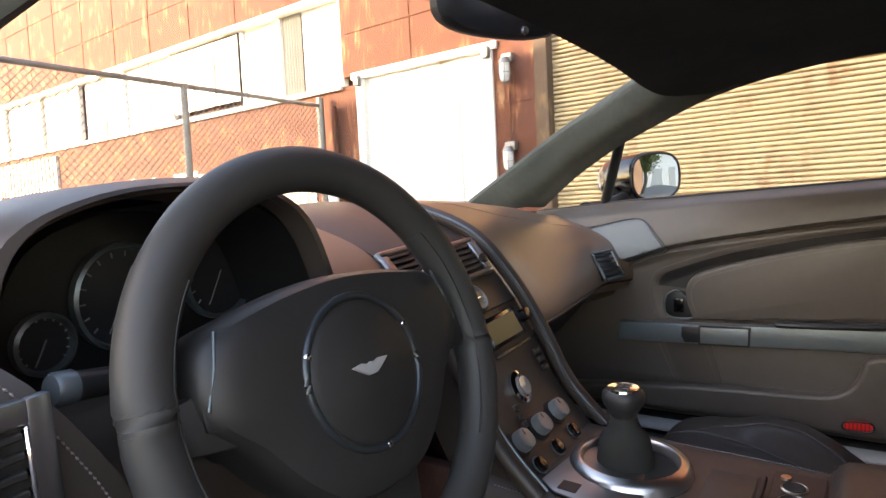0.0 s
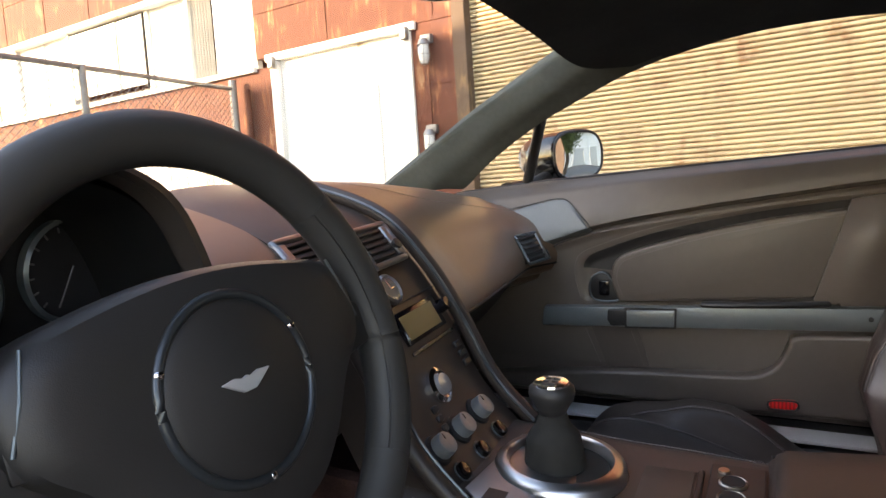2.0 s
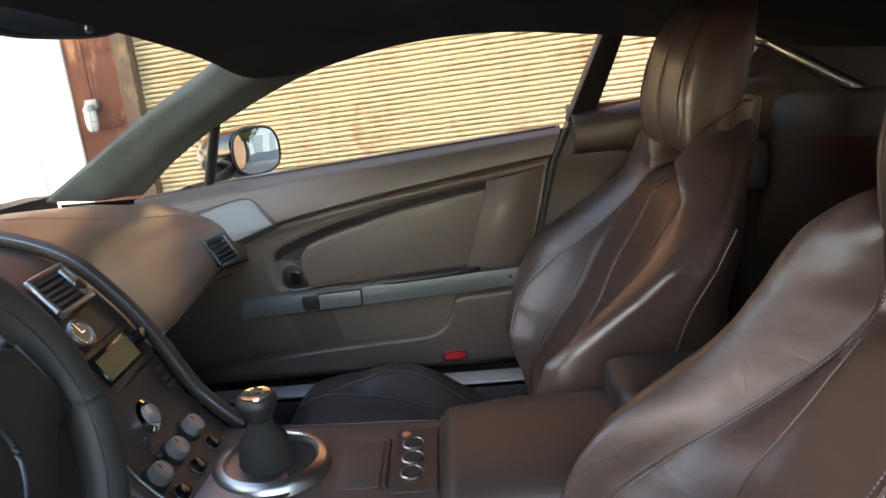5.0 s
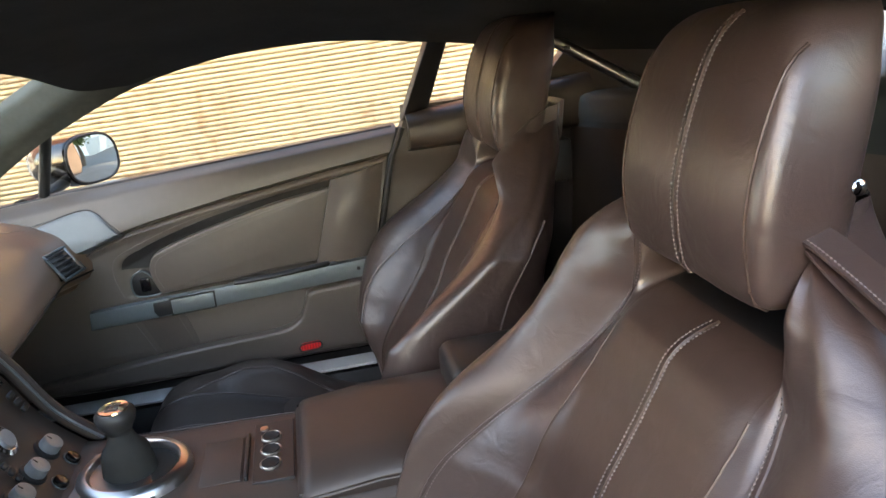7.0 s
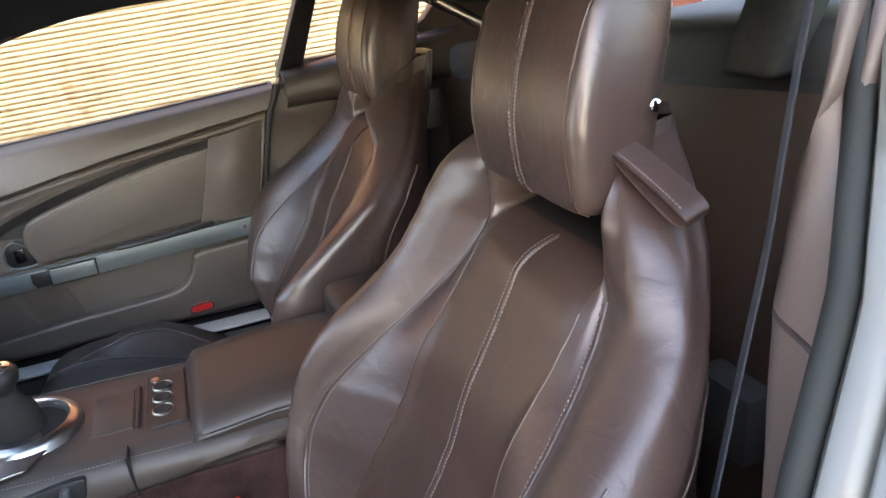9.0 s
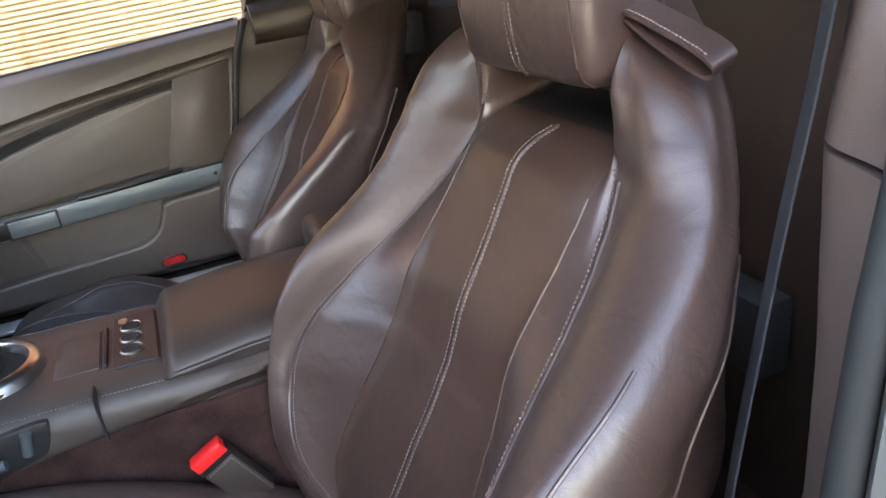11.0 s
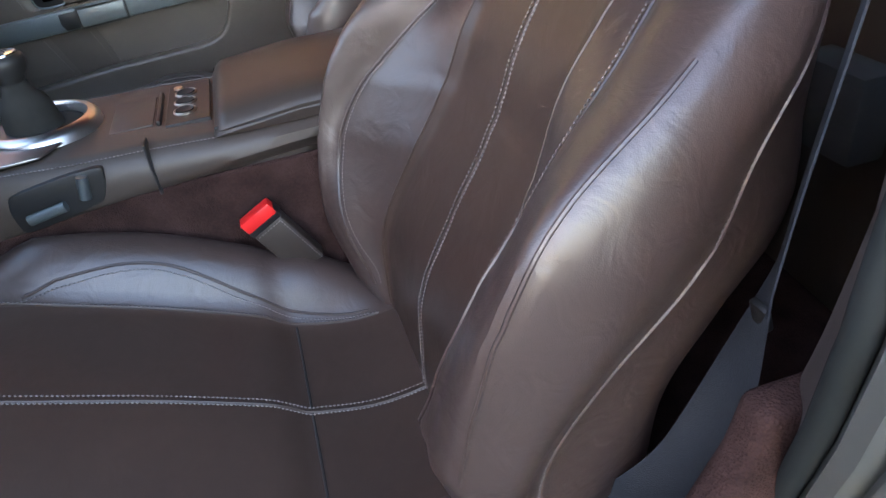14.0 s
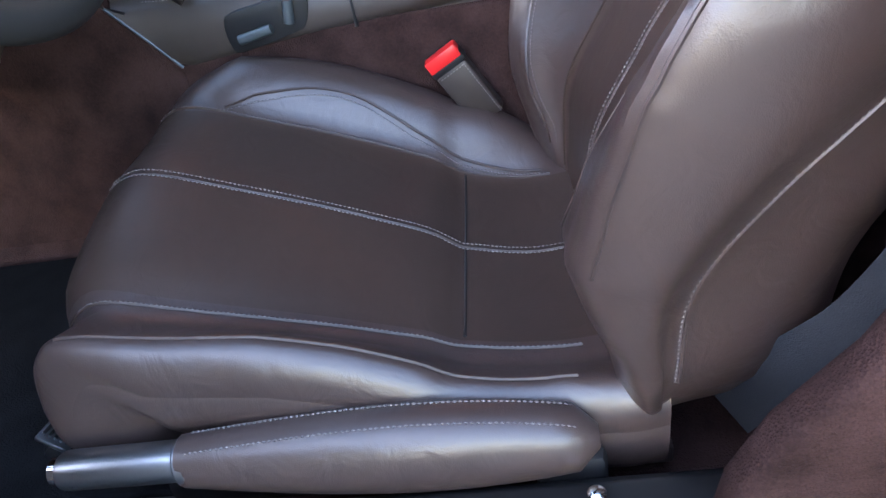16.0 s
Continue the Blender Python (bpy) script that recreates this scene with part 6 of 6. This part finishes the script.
ALONG, OUT = Vector((math.sin(AZ), math.cos(AZ), 0)), Vector((-math.cos(AZ), math.sin(AZ), 0))
WALL = Matrix((ALONG, OUT, Vector((0, 0, 1)))).transposed().to_4x4()
WALL.translation = Vector((4.4, 2.3, 0))
WORLD = Matrix.Identity(4)


def rusty(name, paint, rust, edge, scale=1.3, amount=0.5, rough=0.8, streak=0.25, spread=0.58):
    """Weathered paint over rust: patches, runs and fine speckle."""
    m = bpy.data.materials.new(name)
    m.use_nodes = True
    n, l = m.node_tree.nodes, m.node_tree.links
    b = n["Principled BSDF"]
    tc, mp = n.new("ShaderNodeNewGeometry"), n.new("ShaderNodeMapping")
    mp.inputs["Scale"].default_value = (1, 1, streak)
    l.new(tc.outputs["Position"], mp.inputs[0])
    a, c, d = n.new("ShaderNodeTexNoise"), n.new("ShaderNodeTexNoise"), n.new("ShaderNodeTexNoise")
    for node, s, det in ((a, scale, 8), (c, scale * 6, 8), (d, scale * 40, 4)):
        node.inputs["Scale"].default_value, node.inputs["Detail"].default_value = s, det
    l.new(tc.outputs["Position"], a.inputs["Vector"])
    l.new(mp.outputs[0], c.inputs["Vector"])
    l.new(tc.outputs["Position"], d.inputs["Vector"])
    s1, s2 = n.new("ShaderNodeMath"), n.new("ShaderNodeMath")
    s1.operation = s2.operation = "MULTIPLY_ADD"
    l.new(c.outputs["Fac"], s1.inputs[0])
    s1.inputs[1].default_value = 0.8
    l.new(a.outputs["Fac"], s1.inputs[2])
    l.new(d.outputs["Fac"], s2.inputs[0])
    s2.inputs[1].default_value = 0.25
    l.new(s1.outputs[0], s2.inputs[2])
    r, half = n.new("ShaderNodeValToRGB"), n.new("ShaderNodeMath")
    half.operation = "MULTIPLY"
    half.inputs[1].default_value = unit = 0.6
    e = r.color_ramp.elements
    e[0].position, e[0].color = min(0.9, amount * unit + 0.30 * unit), (*rust, 1)
    e[1].position, e[1].color = min(1.0, amount * unit + spread * unit), (*paint, 1)
    k = e.new(min(0.98, amount * unit + (0.30 + spread) * 0.5 * unit))
    k.color = (*edge, 1)
    l.new(s2.outputs[0], half.inputs[0])
    l.new(half.outputs[0], r.inputs[0])
    l.new(r.outputs[0], b.inputs["Base Color"])
    b.inputs["Roughness"].default_value = rough
    bump = n.new("ShaderNodeBump")
    bump.inputs["Strength"].default_value, bump.inputs["Distance"].default_value = 0.5, 0.006
    l.new(s2.outputs[0], bump.inputs["Height"])
    l.new(bump.outputs[0], b.inputs["Normal"])
    return m


RUST = rusty("rusty_red_wall", (0.34, 0.20, 0.105), (0.105, 0.027, 0.011), (0.20, 0.065, 0.025), 4.6, 0.76, streak=0.16, spread=0.56)
WHITE = rusty("weathered_white_paint", (0.82, 0.80, 0.74), (0.50, 0.38, 0.24), (0.78, 0.75, 0.68), 1.5, 0.42)
SLATPAINT = rusty("cream_shutter_paint", (0.49, 0.365, 0.205), (0.32, 0.175, 0.085), (0.43, 0.305, 0.17), 2.2, 0.46, 0.55, 0.5, spread=0.54)
YELLOW = rusty("chipped_jamb_paint", (0.34, 0.23, 0.06), (0.10, 0.062, 0.038), (0.20, 0.13, 0.065), 3.0, 0.80)
GALV = material("galvanised_steel", (0.32, 0.31, 0.29), 0.5, metal=0.7, var=0.3, scale=12)
FROST = material("frosted_pane", (0.80, 0.80, 0.76), 0.3, var=0.08, scale=3)


def wall_box(name, lo, hi, mat, label="", parent=None, bevel=0.004):
    return part(name, box(lo, hi, bevel, 1), mat, parent, label)


bld = thing("warehouse_wall", "rusty red warehouse wall with white doorway and window band", "building", (0, 0, 0), kind="structure", frame_m=WALL)
U1, U2 = -0.33, 16.0
wall_box("wall", (U1, -0.30, 2.215), (1.85, 0.0, 6.5), RUST, "rusty red wall", bld)
wall_box("wall", (1.85, -0.30, 3.03), (U2, 0.0, 6.5), RUST, "", bld)
wall_box("wall", (1.66, -0.30, 0.0), (U2, 0.0, 2.13), RUST, "", bld)
wall_box("wall", (U1, -0.30, 0.0), (0.07, 0.0, 2.215), RUST, "", bld)
wall_box("wall", (1.85, -0.30, 2.13), (U2, -0.16, 3.03), RUST, "", bld)
# sheet seams and battens
random.seed(4)
for u in (0.95, -0.15):
    wall_box("sheet_seam", (u, 0.0, 2.26), (u + 0.02, 0.006, 6.4), RUST, "", bld, 0.002)
for h in (3.55, 4.15, 4.75, 2.62):
    wall_box("sheet_seam", (U1 if h != 2.62 else U1, 0.0, h), (U2 if h != 2.62 else 1.8, 0.008, h + 0.022), RUST, "", bld, 0.002)
for u in np.arange(2.6, 15.5, 0.93):
    wall_box("sheet_seam", (u, 0.0, 3.06), (u + 0.018, 0.006, 6.4), RUST, "", bld, 0.002)
for h in (1.72, 0.55, 1.2):
    wall_box("sheet_seam", (U1 + 0.05, 0.0, h), (0.05, 0.008, h + 0.03), RUST, "", bld, 0.002)
# window band
wall_box("window_lintel", (1.85, -0.10, 3.00), (U2, 0.03, 3.06), WHITE, "white lintel", bld)
wall_box("window_sill", (1.85, -0.10, 2.10), (U2, 0.04, 2.15), WHITE, "white sill", bld)
for u0, u1, kind in ((1.90, 2.50, 0), (2.84, 3.52, 0), (5.02, 6.2, 0), (6.24, 7.46, 0), (7.62, 8.9, 0), (9.0, 10.4, 0), (10.5, 12.2, 0), (12.3, 15.8, 0)):
    pane = wall_box("window_pane", (u0, -0.10, 2.15), (u1, -0.08, 3.0), FROST, "sunlit white pane", bld)
    k = max(1, int((u1 - u0) / 0.42))
    for i in range(1, k):
        x = u0 + (u1 - u0) * i / k
        part("mullion", box((x - 0.012, -0.08, 2.15), (x + 0.012, -0.062, 3.0), 0.003, 1), WHITE, pane)
    wall_box("mullion", (u0 - 0.03, -0.10, 2.15), (u0 + 0.01, -0.03, 3.0), WHITE, "", bld)
# tilted sash with dark joints
sash = wall_box("window_sash", (3.58, -0.06, 2.24), (4.96, -0.035, 2.97), FROST, "white sash window", bld)
part("mullion", box((3.49, -0.11, 2.15), (3.553, -0.05, 3.0), 0.003, 1), WHITE, sash)
part("sash_joint", box((3.556, -0.07, 2.20), (3.570, -0.028, 2.99), 0.003, 1), BLACK, sash)
part("sash_joint", box((3.55, -0.07, 2.17), (4.98, -0.028, 2.183), 0.003, 1), BLACK, sash)
for u in (4.05, 4.5):
    part("mullion", box((u - 0.012, -0.035, 2.24), (u + 0.012, -0.02, 2.97), 0.003, 1), WHITE, sash)
# corrugated panel
rows = [[Vector((u, -0.072 + 0.010 * math.cos((u - 2.5) * 2 * math.pi / 0.042), h)) for u in np.linspace(2.5, 2.84, 66)] for h in (2.15, 3.0)]
part("corrugated_panel", sheet(rows, (0, -0.006, 0)), material("corrugated_grey", (0.45, 0.42, 0.36), 0.6, var=0.3, scale=5), bld, "grey corrugated panel")
# lower band of upright white boards
for i in range(80):
    u = 2.32 + i * 0.135
    h = 1.46 + random.uniform(-0.05, 0.05)
    ob = part("board", box((u, 0.0, 0.0), (u + random.uniform(0.115, 0.13), 0.018, h), 0.003, 1), WHITE, bld)
# barred window to the far end
bw = wall_box("barred_window", (8.35, 0.0, 1.48), (11.2, 0.03, 2.02), FROST, "white-barred window", bld)
for i in range(20):
    part("window_bar", box((8.35 + i * 0.145, 0.03, 1.48), (8.37 + i * 0.145, 0.045, 2.02), 0, 1), GALV, bw)
for h in (1.6, 1.75, 1.9):
    part("window_bar", box((8.35, 0.03, h), (11.2, 0.045, h + 0.02), 0, 1), GALV, bw)
# doorway
dw = thing("white_door", "white painted steel door in a weathered frame", "door", (0.85, -0.05, 0.0), frame_m=WALL)
part("door_leaf", box((0.16, -0.07, 0.0), (1.57, -0.03, 2.17), 0.004, 1), WHITE, dw)
part("wicket", box((0.45, -0.03, 0.05), (1.17, -0.012, 1.80), 0.004, 1), WHITE, dw, "white wicket door")
part("frame", join(box((0.07, -0.08, 0), (0.16, 0.02, 2.215), 0.004, 1), box((1.57, -0.08, 0), (1.66, 0.02, 2.215), 0.004, 1), box((0.02, -0.08, 2.17), (1.71, 0.03, 2.235), 0.004, 1)), WHITE, dw, "white door frame")
for u in (0.11, 1.61):
    part("rail_bracket", box((u - 0.035, 0.02, 2.10), (u + 0.035, 0.07, 2.2), 0.01, 1), GALV, dw)
# jelly-jar lamps
for h, n in ((1.98, "working"), (1.28, "lower")):
    lp = thing("wall_lamp", "caged glass wall lamp on the rusty wall", "wall lamp", (-0.09, 0.0, h), "wall lamps", frame_m=WALL)
    part("bracket", box((-0.14, 0.0, h + 0.06), (-0.04, 0.05, h + 0.13), 0.01, 2), GALV, lp)
    part("cap", lathe([(0, 0.09), (0.03, 0.09), (0.045, 0.06), (0.05, 0.045), (0.0, 0.045)], Matrix.Translation((-0.09, 0.075, h)), 24), GALV, lp)
    part("globe", lathe([(0.0, -0.10), (0.022, -0.096), (0.038, -0.07), (0.042, -0.02), (0.040, 0.045), (0.0, 0.046)], Matrix.Translation((-0.09, 0.075, h)), 24), FROST, lp, "frosted glass globe")
    for k in range(6):
        a = k * math.pi / 3
        part("cage_wire", tube([Vector((-0.09 + r * math.cos(a), 0.075 + r * math.sin(a), h + z)) for r, z in ((0.046, 0.045), (0.050, -0.03), (0.040, -0.09), (0.012, -0.112))], 0.0025, 6), GALV, lp)
    part("cage_ring", tube([Vector((-0.09 + 0.05 * math.cos(a), 0.075 + 0.05 * math.sin(a), h - 0.03)) for a in np.linspace(0, 2 * math.pi, 25)[:-1]], 0.0025, 6, True), GALV, lp)
piece("conduit", tube([Vector((-0.09, 0.02, 1.40)), Vector((-0.09, 0.02, 2.04))], 0.007, 8), RUST, "thin rusty conduit between wall lamps", "conduit", (-0.09, 0, 1.4), frame_m=WALL)
# jamb and roller shutter
piece("shutter_jamb", box((-0.45, -0.25, 0.0), (-0.33, 0.03, 6.5), 0.006, 1), YELLOW, "chipped yellow and brown shutter jamb", "door jamb", kind="structure", frame_m=WALL)
shut = thing("roller_shutter", "cream steel roller shutter with rust stains, closed", "roller shutter", (-3.3, -0.06, 0.0), frame_m=WALL)
PITCH = 0.034
prof = [(-0.016, 0.0), (-0.004, 0.0015), (0.005, 0.004), (0.0088, 0.009), (0.0095, 0.016), (0.0085, 0.024), (0.005, 0.0285), (-0.004, 0.0305), (-0.016, 0.0312), (-0.016, 0.034)]
us = np.linspace(-6.0, -0.445, 12)
bm = sheet([[Vector((u, -0.06 + a, b)) for a, b in prof] for u in us], (0, -0.004, 0))
first = part("slat", bm, SLATPAINT, shut)
SLAT_MESH = first.data
for i in range(1, 82):
    ob = new("slat", SLAT_MESH)
    ob.parent = shut
    ob.location = (0, 0.002 * math.sin(i * 1.7) + 0.0015 * math.sin(i * 0.37), i * PITCH)
part("guide", box((-6.15, -0.12, 0.0), (-6.0, 0.02, 2.9), 0.006, 1), GALV, shut, "steel guide channel")
piece("shutter_lintel", box((-6.4, -0.3, 2.78), (-0.45, 0.0, 6.5), 0.006, 1), RUST, "rusty red wall above the shutter", "wall", kind="structure", frame_m=WALL)
piece("wall_end", box((-6.4, -0.3, 0), (-6.15, 0.0, 2.78), 0.006, 1), RUST, "rusty red wall beside the shutter", "wall", kind="structure", frame_m=WALL)

# ---- chain-link fence towards the wall ----
fence = thing("chain_link_fence", "galvanised chain-link fence with a top rail", "fence", (1.5, 4.38, 0), frame_m=WORLD)
for x in (4.59, 2.97, 1.35, -0.27, -1.9):
    part("post", tube([Vector((x, 4.38, 0.0)), Vector((x, 4.38, 1.99 if x < 4 else 2.05))], 0.030 if x < 4 else 0.036, 12), GALV, fence)
part("top_rail", tube([Vector((x, 4.38, 1.97)) for x in np.linspace(-1.9, 4.59, 8)], 0.021, 10), GALV, fence)
mesh_bm = bmesh.new()
step = 0.058
for s in (-1, 1):
    for i in range(int(8.6 / step)):
        x = -1.95 + i * step
        a, b = (x, 0.05), (x - s * 1.9, 1.95)
        x0, z0, x1, z1 = a[0], a[1], b[0], b[1]
        lo, hi = -1.9, 4.56
        ts = sorted(t for t in (0.0, 1.0, (lo - x0) / (x1 - x0), (hi - x0) / (x1 - x0)) if 0 <= t <= 1)
        keep = [t for t in ts if lo - 1e-6 <= x0 + (x1 - x0) * t <= hi + 1e-6]
        if len(keep) < 2:
            continue
        p, q = [Vector((x0 + (x1 - x0) * t, 4.38 + 0.003 * s, z0 + (z1 - z0) * t)) for t in (keep[0], keep[-1])]
        if (q - p).length > 0.05:
            tube([p, q], 0.0022, 4, bm=mesh_bm)
tagged(part("wire_mesh", mesh_bm, GALV, fence, "diamond wire mesh"), kind="stuff")
# narrow steel pole and pipe beside the doorway
piece("downpipe", tube([Vector((1.95, 0.05, 0.0)), Vector((1.95, 0.05, 1.95))], 0.028, 10), RUST, "rusty pipe against the wall", "pipe", (1.95, 0.05, 0), frame_m=WALL)
piece("bollard", tube([Vector((1.80, 0.25, 0.0)), Vector((1.80, 0.25, 1.35))], 0.05, 14), WHITE, "white painted bollard by the doorway", "bollard", (1.80, 0.25, 0), frame_m=WALL)

# ---- ground ----


def ground_z(x, y):
    return 0.012 * noise.noise(Vector((x * 0.4, y * 0.4, 0))) if max(abs(x), abs(y)) < 20 else 0.0


grid = sorted(set([-900, -300, -120, -60, -30, -15, -8, -5] + list(np.arange(-4, 4.01, 0.4).round(2)) + [5, 8, 15, 30, 60, 120, 300, 900]))
ASPHALT = material("worn_concrete", (0.11, 0.106, 0.10), 0.9, var=0.4, scale=1.2, grain=0.8, grain_scale=120)
rows = [[Vector((x, y, ground_z(x, y))) for x in grid] for y in grid]
piece("ground", sheet(rows, (0, 0, -0.3)), ASPHALT, "worn pale concrete yard", "ground", kind="structure", frame_m=WORLD)

# ---- building added out of view ahead, to keep the sun off the car ----
piece("shade_building", box((-14.5, 7.2, 0.0), (-4.5, 15.0, 6.4), 0.02, 1), RUST, "added plain building out of view that shades the car", "building", (-9.5, 11, 0), kind="structure", frame_m=WORLD)

# plain wall added out of view behind the car, to shade the house
piece("shade_wall", box((-4.2, -8.3, 0.0), (1.8, -7.9, 6.6), 0.02, 1), material("dull_brick_wall", (0.16, 0.11, 0.085), 0.9, var=0.4, scale=3), "added plain wall out of view that shades the house", "wall", (-2, -8, 0), kind="structure", frame_m=WORLD)

# ---- behind the car: house, fence, tree ----
SIDING = material("white_siding", (0.62, 0.64, 0.64), 0.6, var=0.12, scale=2)
house = thing("white_house", "white clapboard house with a grey garage door", "house", (4.0, -20.5, 0.0), frame_m=WORLD)
HM = Matrix.Translation((4.0, -20.5, 0)) @ Matrix.Rotation(radians(-48), 4, "Z")
part("wall", box((-3, -6, 0), (17, 0, 4.4), 0.01, 1, HM), SIDING, house)
for i in range(22):
    part("clapboard", box((-3.02, 0.0, i * 0.2), (17.02, 0.03, i * 0.2 + 0.185), 0.004, 1, HM), SIDING, house)
part("roof", slab([HM @ Vector(p) for p in ((-3.4, 0.4, 4.3), (-3.4, -3, 6.2), (-3.4, -6.4, 4.3))], HM.to_3x3() @ Vector((20.8, 0, 0))), material("grey_shingles", (0.10, 0.10, 0.11), 0.9, var=0.4, scale=4), house)
for u in (0.6, 5.2):
    d = part("garage_door", box((u, 0.03, 0.0), (u + 2.6, 0.06, 2.2), 0.005, 1, HM), material("grey_door_paint", (0.33, 0.35, 0.36), 0.5, var=0.1, scale=3) if u == 0.6 else bpy.data.materials["grey_door_paint"], house, "grey panelled garage door")
    part("door_frame", join(box((u - 0.1, 0.03, 0), (u, 0.09, 2.3), 0, 1, HM), box((u + 2.6, 0.03, 0), (u + 2.7, 0.09, 2.3), 0, 1, HM), box((u - 0.1, 0.03, 2.2), (u + 2.7, 0.09, 2.3), 0, 1, HM)), SIDING, d)
rfence = thing("chain_link_fence", "rusty chain-link gate behind the car", "fence", (7.0, -7.0, 0), frame_m=WORLD)
FM = Matrix.Translation((7.0, -7.0, 0)) @ Matrix.Rotation(radians(38), 4, "Z")
for x in (-2.4, -0.6, 1.2, 3.0):
    part("post", tube([FM @ Vector((x, 0, 0)), FM @ Vector((x, 0, 2.1))], 0.04, 10), GALV, rfence)
for z in (0.2, 1.2, 2.0):
    part("rail", tube([FM @ Vector((-2.4, 0, z)), FM @ Vector((3.0, 0, z))], 0.025, 8), RUST, rfence)
mesh_bm = bmesh.new()
for s in (-1, 1):
    for i in range(-24, 70):
        x0 = -2.4 + i * 0.08
        p0, p1 = (x0, 0.1), (x0 - s * 1.9, 2.0)
        ts = sorted(t for t in (0.0, 1.0, (-2.4 - x0) / (-s * 1.9), (3.0 - x0) / (-s * 1.9)) if 0 <= t <= 1)
        keep = [t for t in ts if -2.4001 <= x0 - s * 1.9 * t <= 3.0001]
        if len(keep) >= 2 and keep[-1] - keep[0] > 0.03:
            tube([FM @ Vector((x0 - s * 1.9 * t, 0, 0.1 + 1.9 * t)) for t in (keep[0], keep[-1])], 0.003, 4, bm=mesh_bm)
tagged(part("wire_mesh", mesh_bm, GALV, rfence), kind="stuff")
GREEN = material("leaf_green", (0.09, 0.13, 0.035), 0.6, var=0.5, scale=3)
BARK = material("bark", (0.10, 0.075, 0.055), 0.9, var=0.4, scale=8)


def tree(x, y, h, spread, seed):
    rnd = random.Random(seed)
    ob = thing("tree", "leafy green tree behind the yard", "tree", (x, y, 0), "trees", frame_m=WORLD)
    trunk = tube(spline([(x, y, 0), (x + 0.05, y, h * 0.3), (x - 0.1, y + 0.1, h * 0.6), (x, y, h * 0.85)], 14), [0.16 - 0.010 * i for i in range(14)], 10)
    tips = []
    for k in range(9):
        a, z0 = rnd.uniform(0, 6.28), h * rnd.uniform(0.3, 0.7)
        e = Vector((x + spread * 0.8 * math.cos(a), y + spread * 0.8 * math.sin(a), z0 + h * rnd.uniform(0.1, 0.3)))
        trunk = join(trunk, tube([Vector((x, y, z0)), Vector((x, y, z0)).lerp(e, 0.5) + Vector((0, 0, 0.15)), e], [0.06, 0.04, 0.015], 7))
        tips += [e, Vector((x, y, z0)).lerp(e, 0.6)]
    part("trunk", trunk, BARK, ob)
    v, f = [], []
    for t in tips + [Vector((x, y, h * 0.9))]:
        for _ in range(240):
            d = Vector((rnd.gauss(0, 1), rnd.gauss(0, 1), rnd.gauss(0, 0.7))) * spread * 0.28
            c, s = t + d, rnd.uniform(0.05, 0.10)
            q = Euler((rnd.uniform(0, 6), rnd.uniform(0, 6), rnd.uniform(0, 6))).to_matrix()
            i = len(v)
            v += [c + q @ Vector(w) * s for w in ((-1, 0, 0), (0, -0.45, 0.1), (1, 0, 0), (0, 0.45, 0.1))]
            f += [(i, i + 1, i + 2), (i, i + 2, i + 3)]
    me = bpy.data.meshes.new("crown")
    me.from_pydata([w - Vector((x, y, 0)) for w in v], [], f)
    me.materials.append(GREEN)
    crown = new("crown", me)
    crown.parent = ob
    return ob


tree(8.6, -9.6, 4.6, 1.7, 3)
tree(-3.5, -11.5, 5.5, 2.2, 5)
tree(2.3, -11.0, 3.6, 0.7, 8)
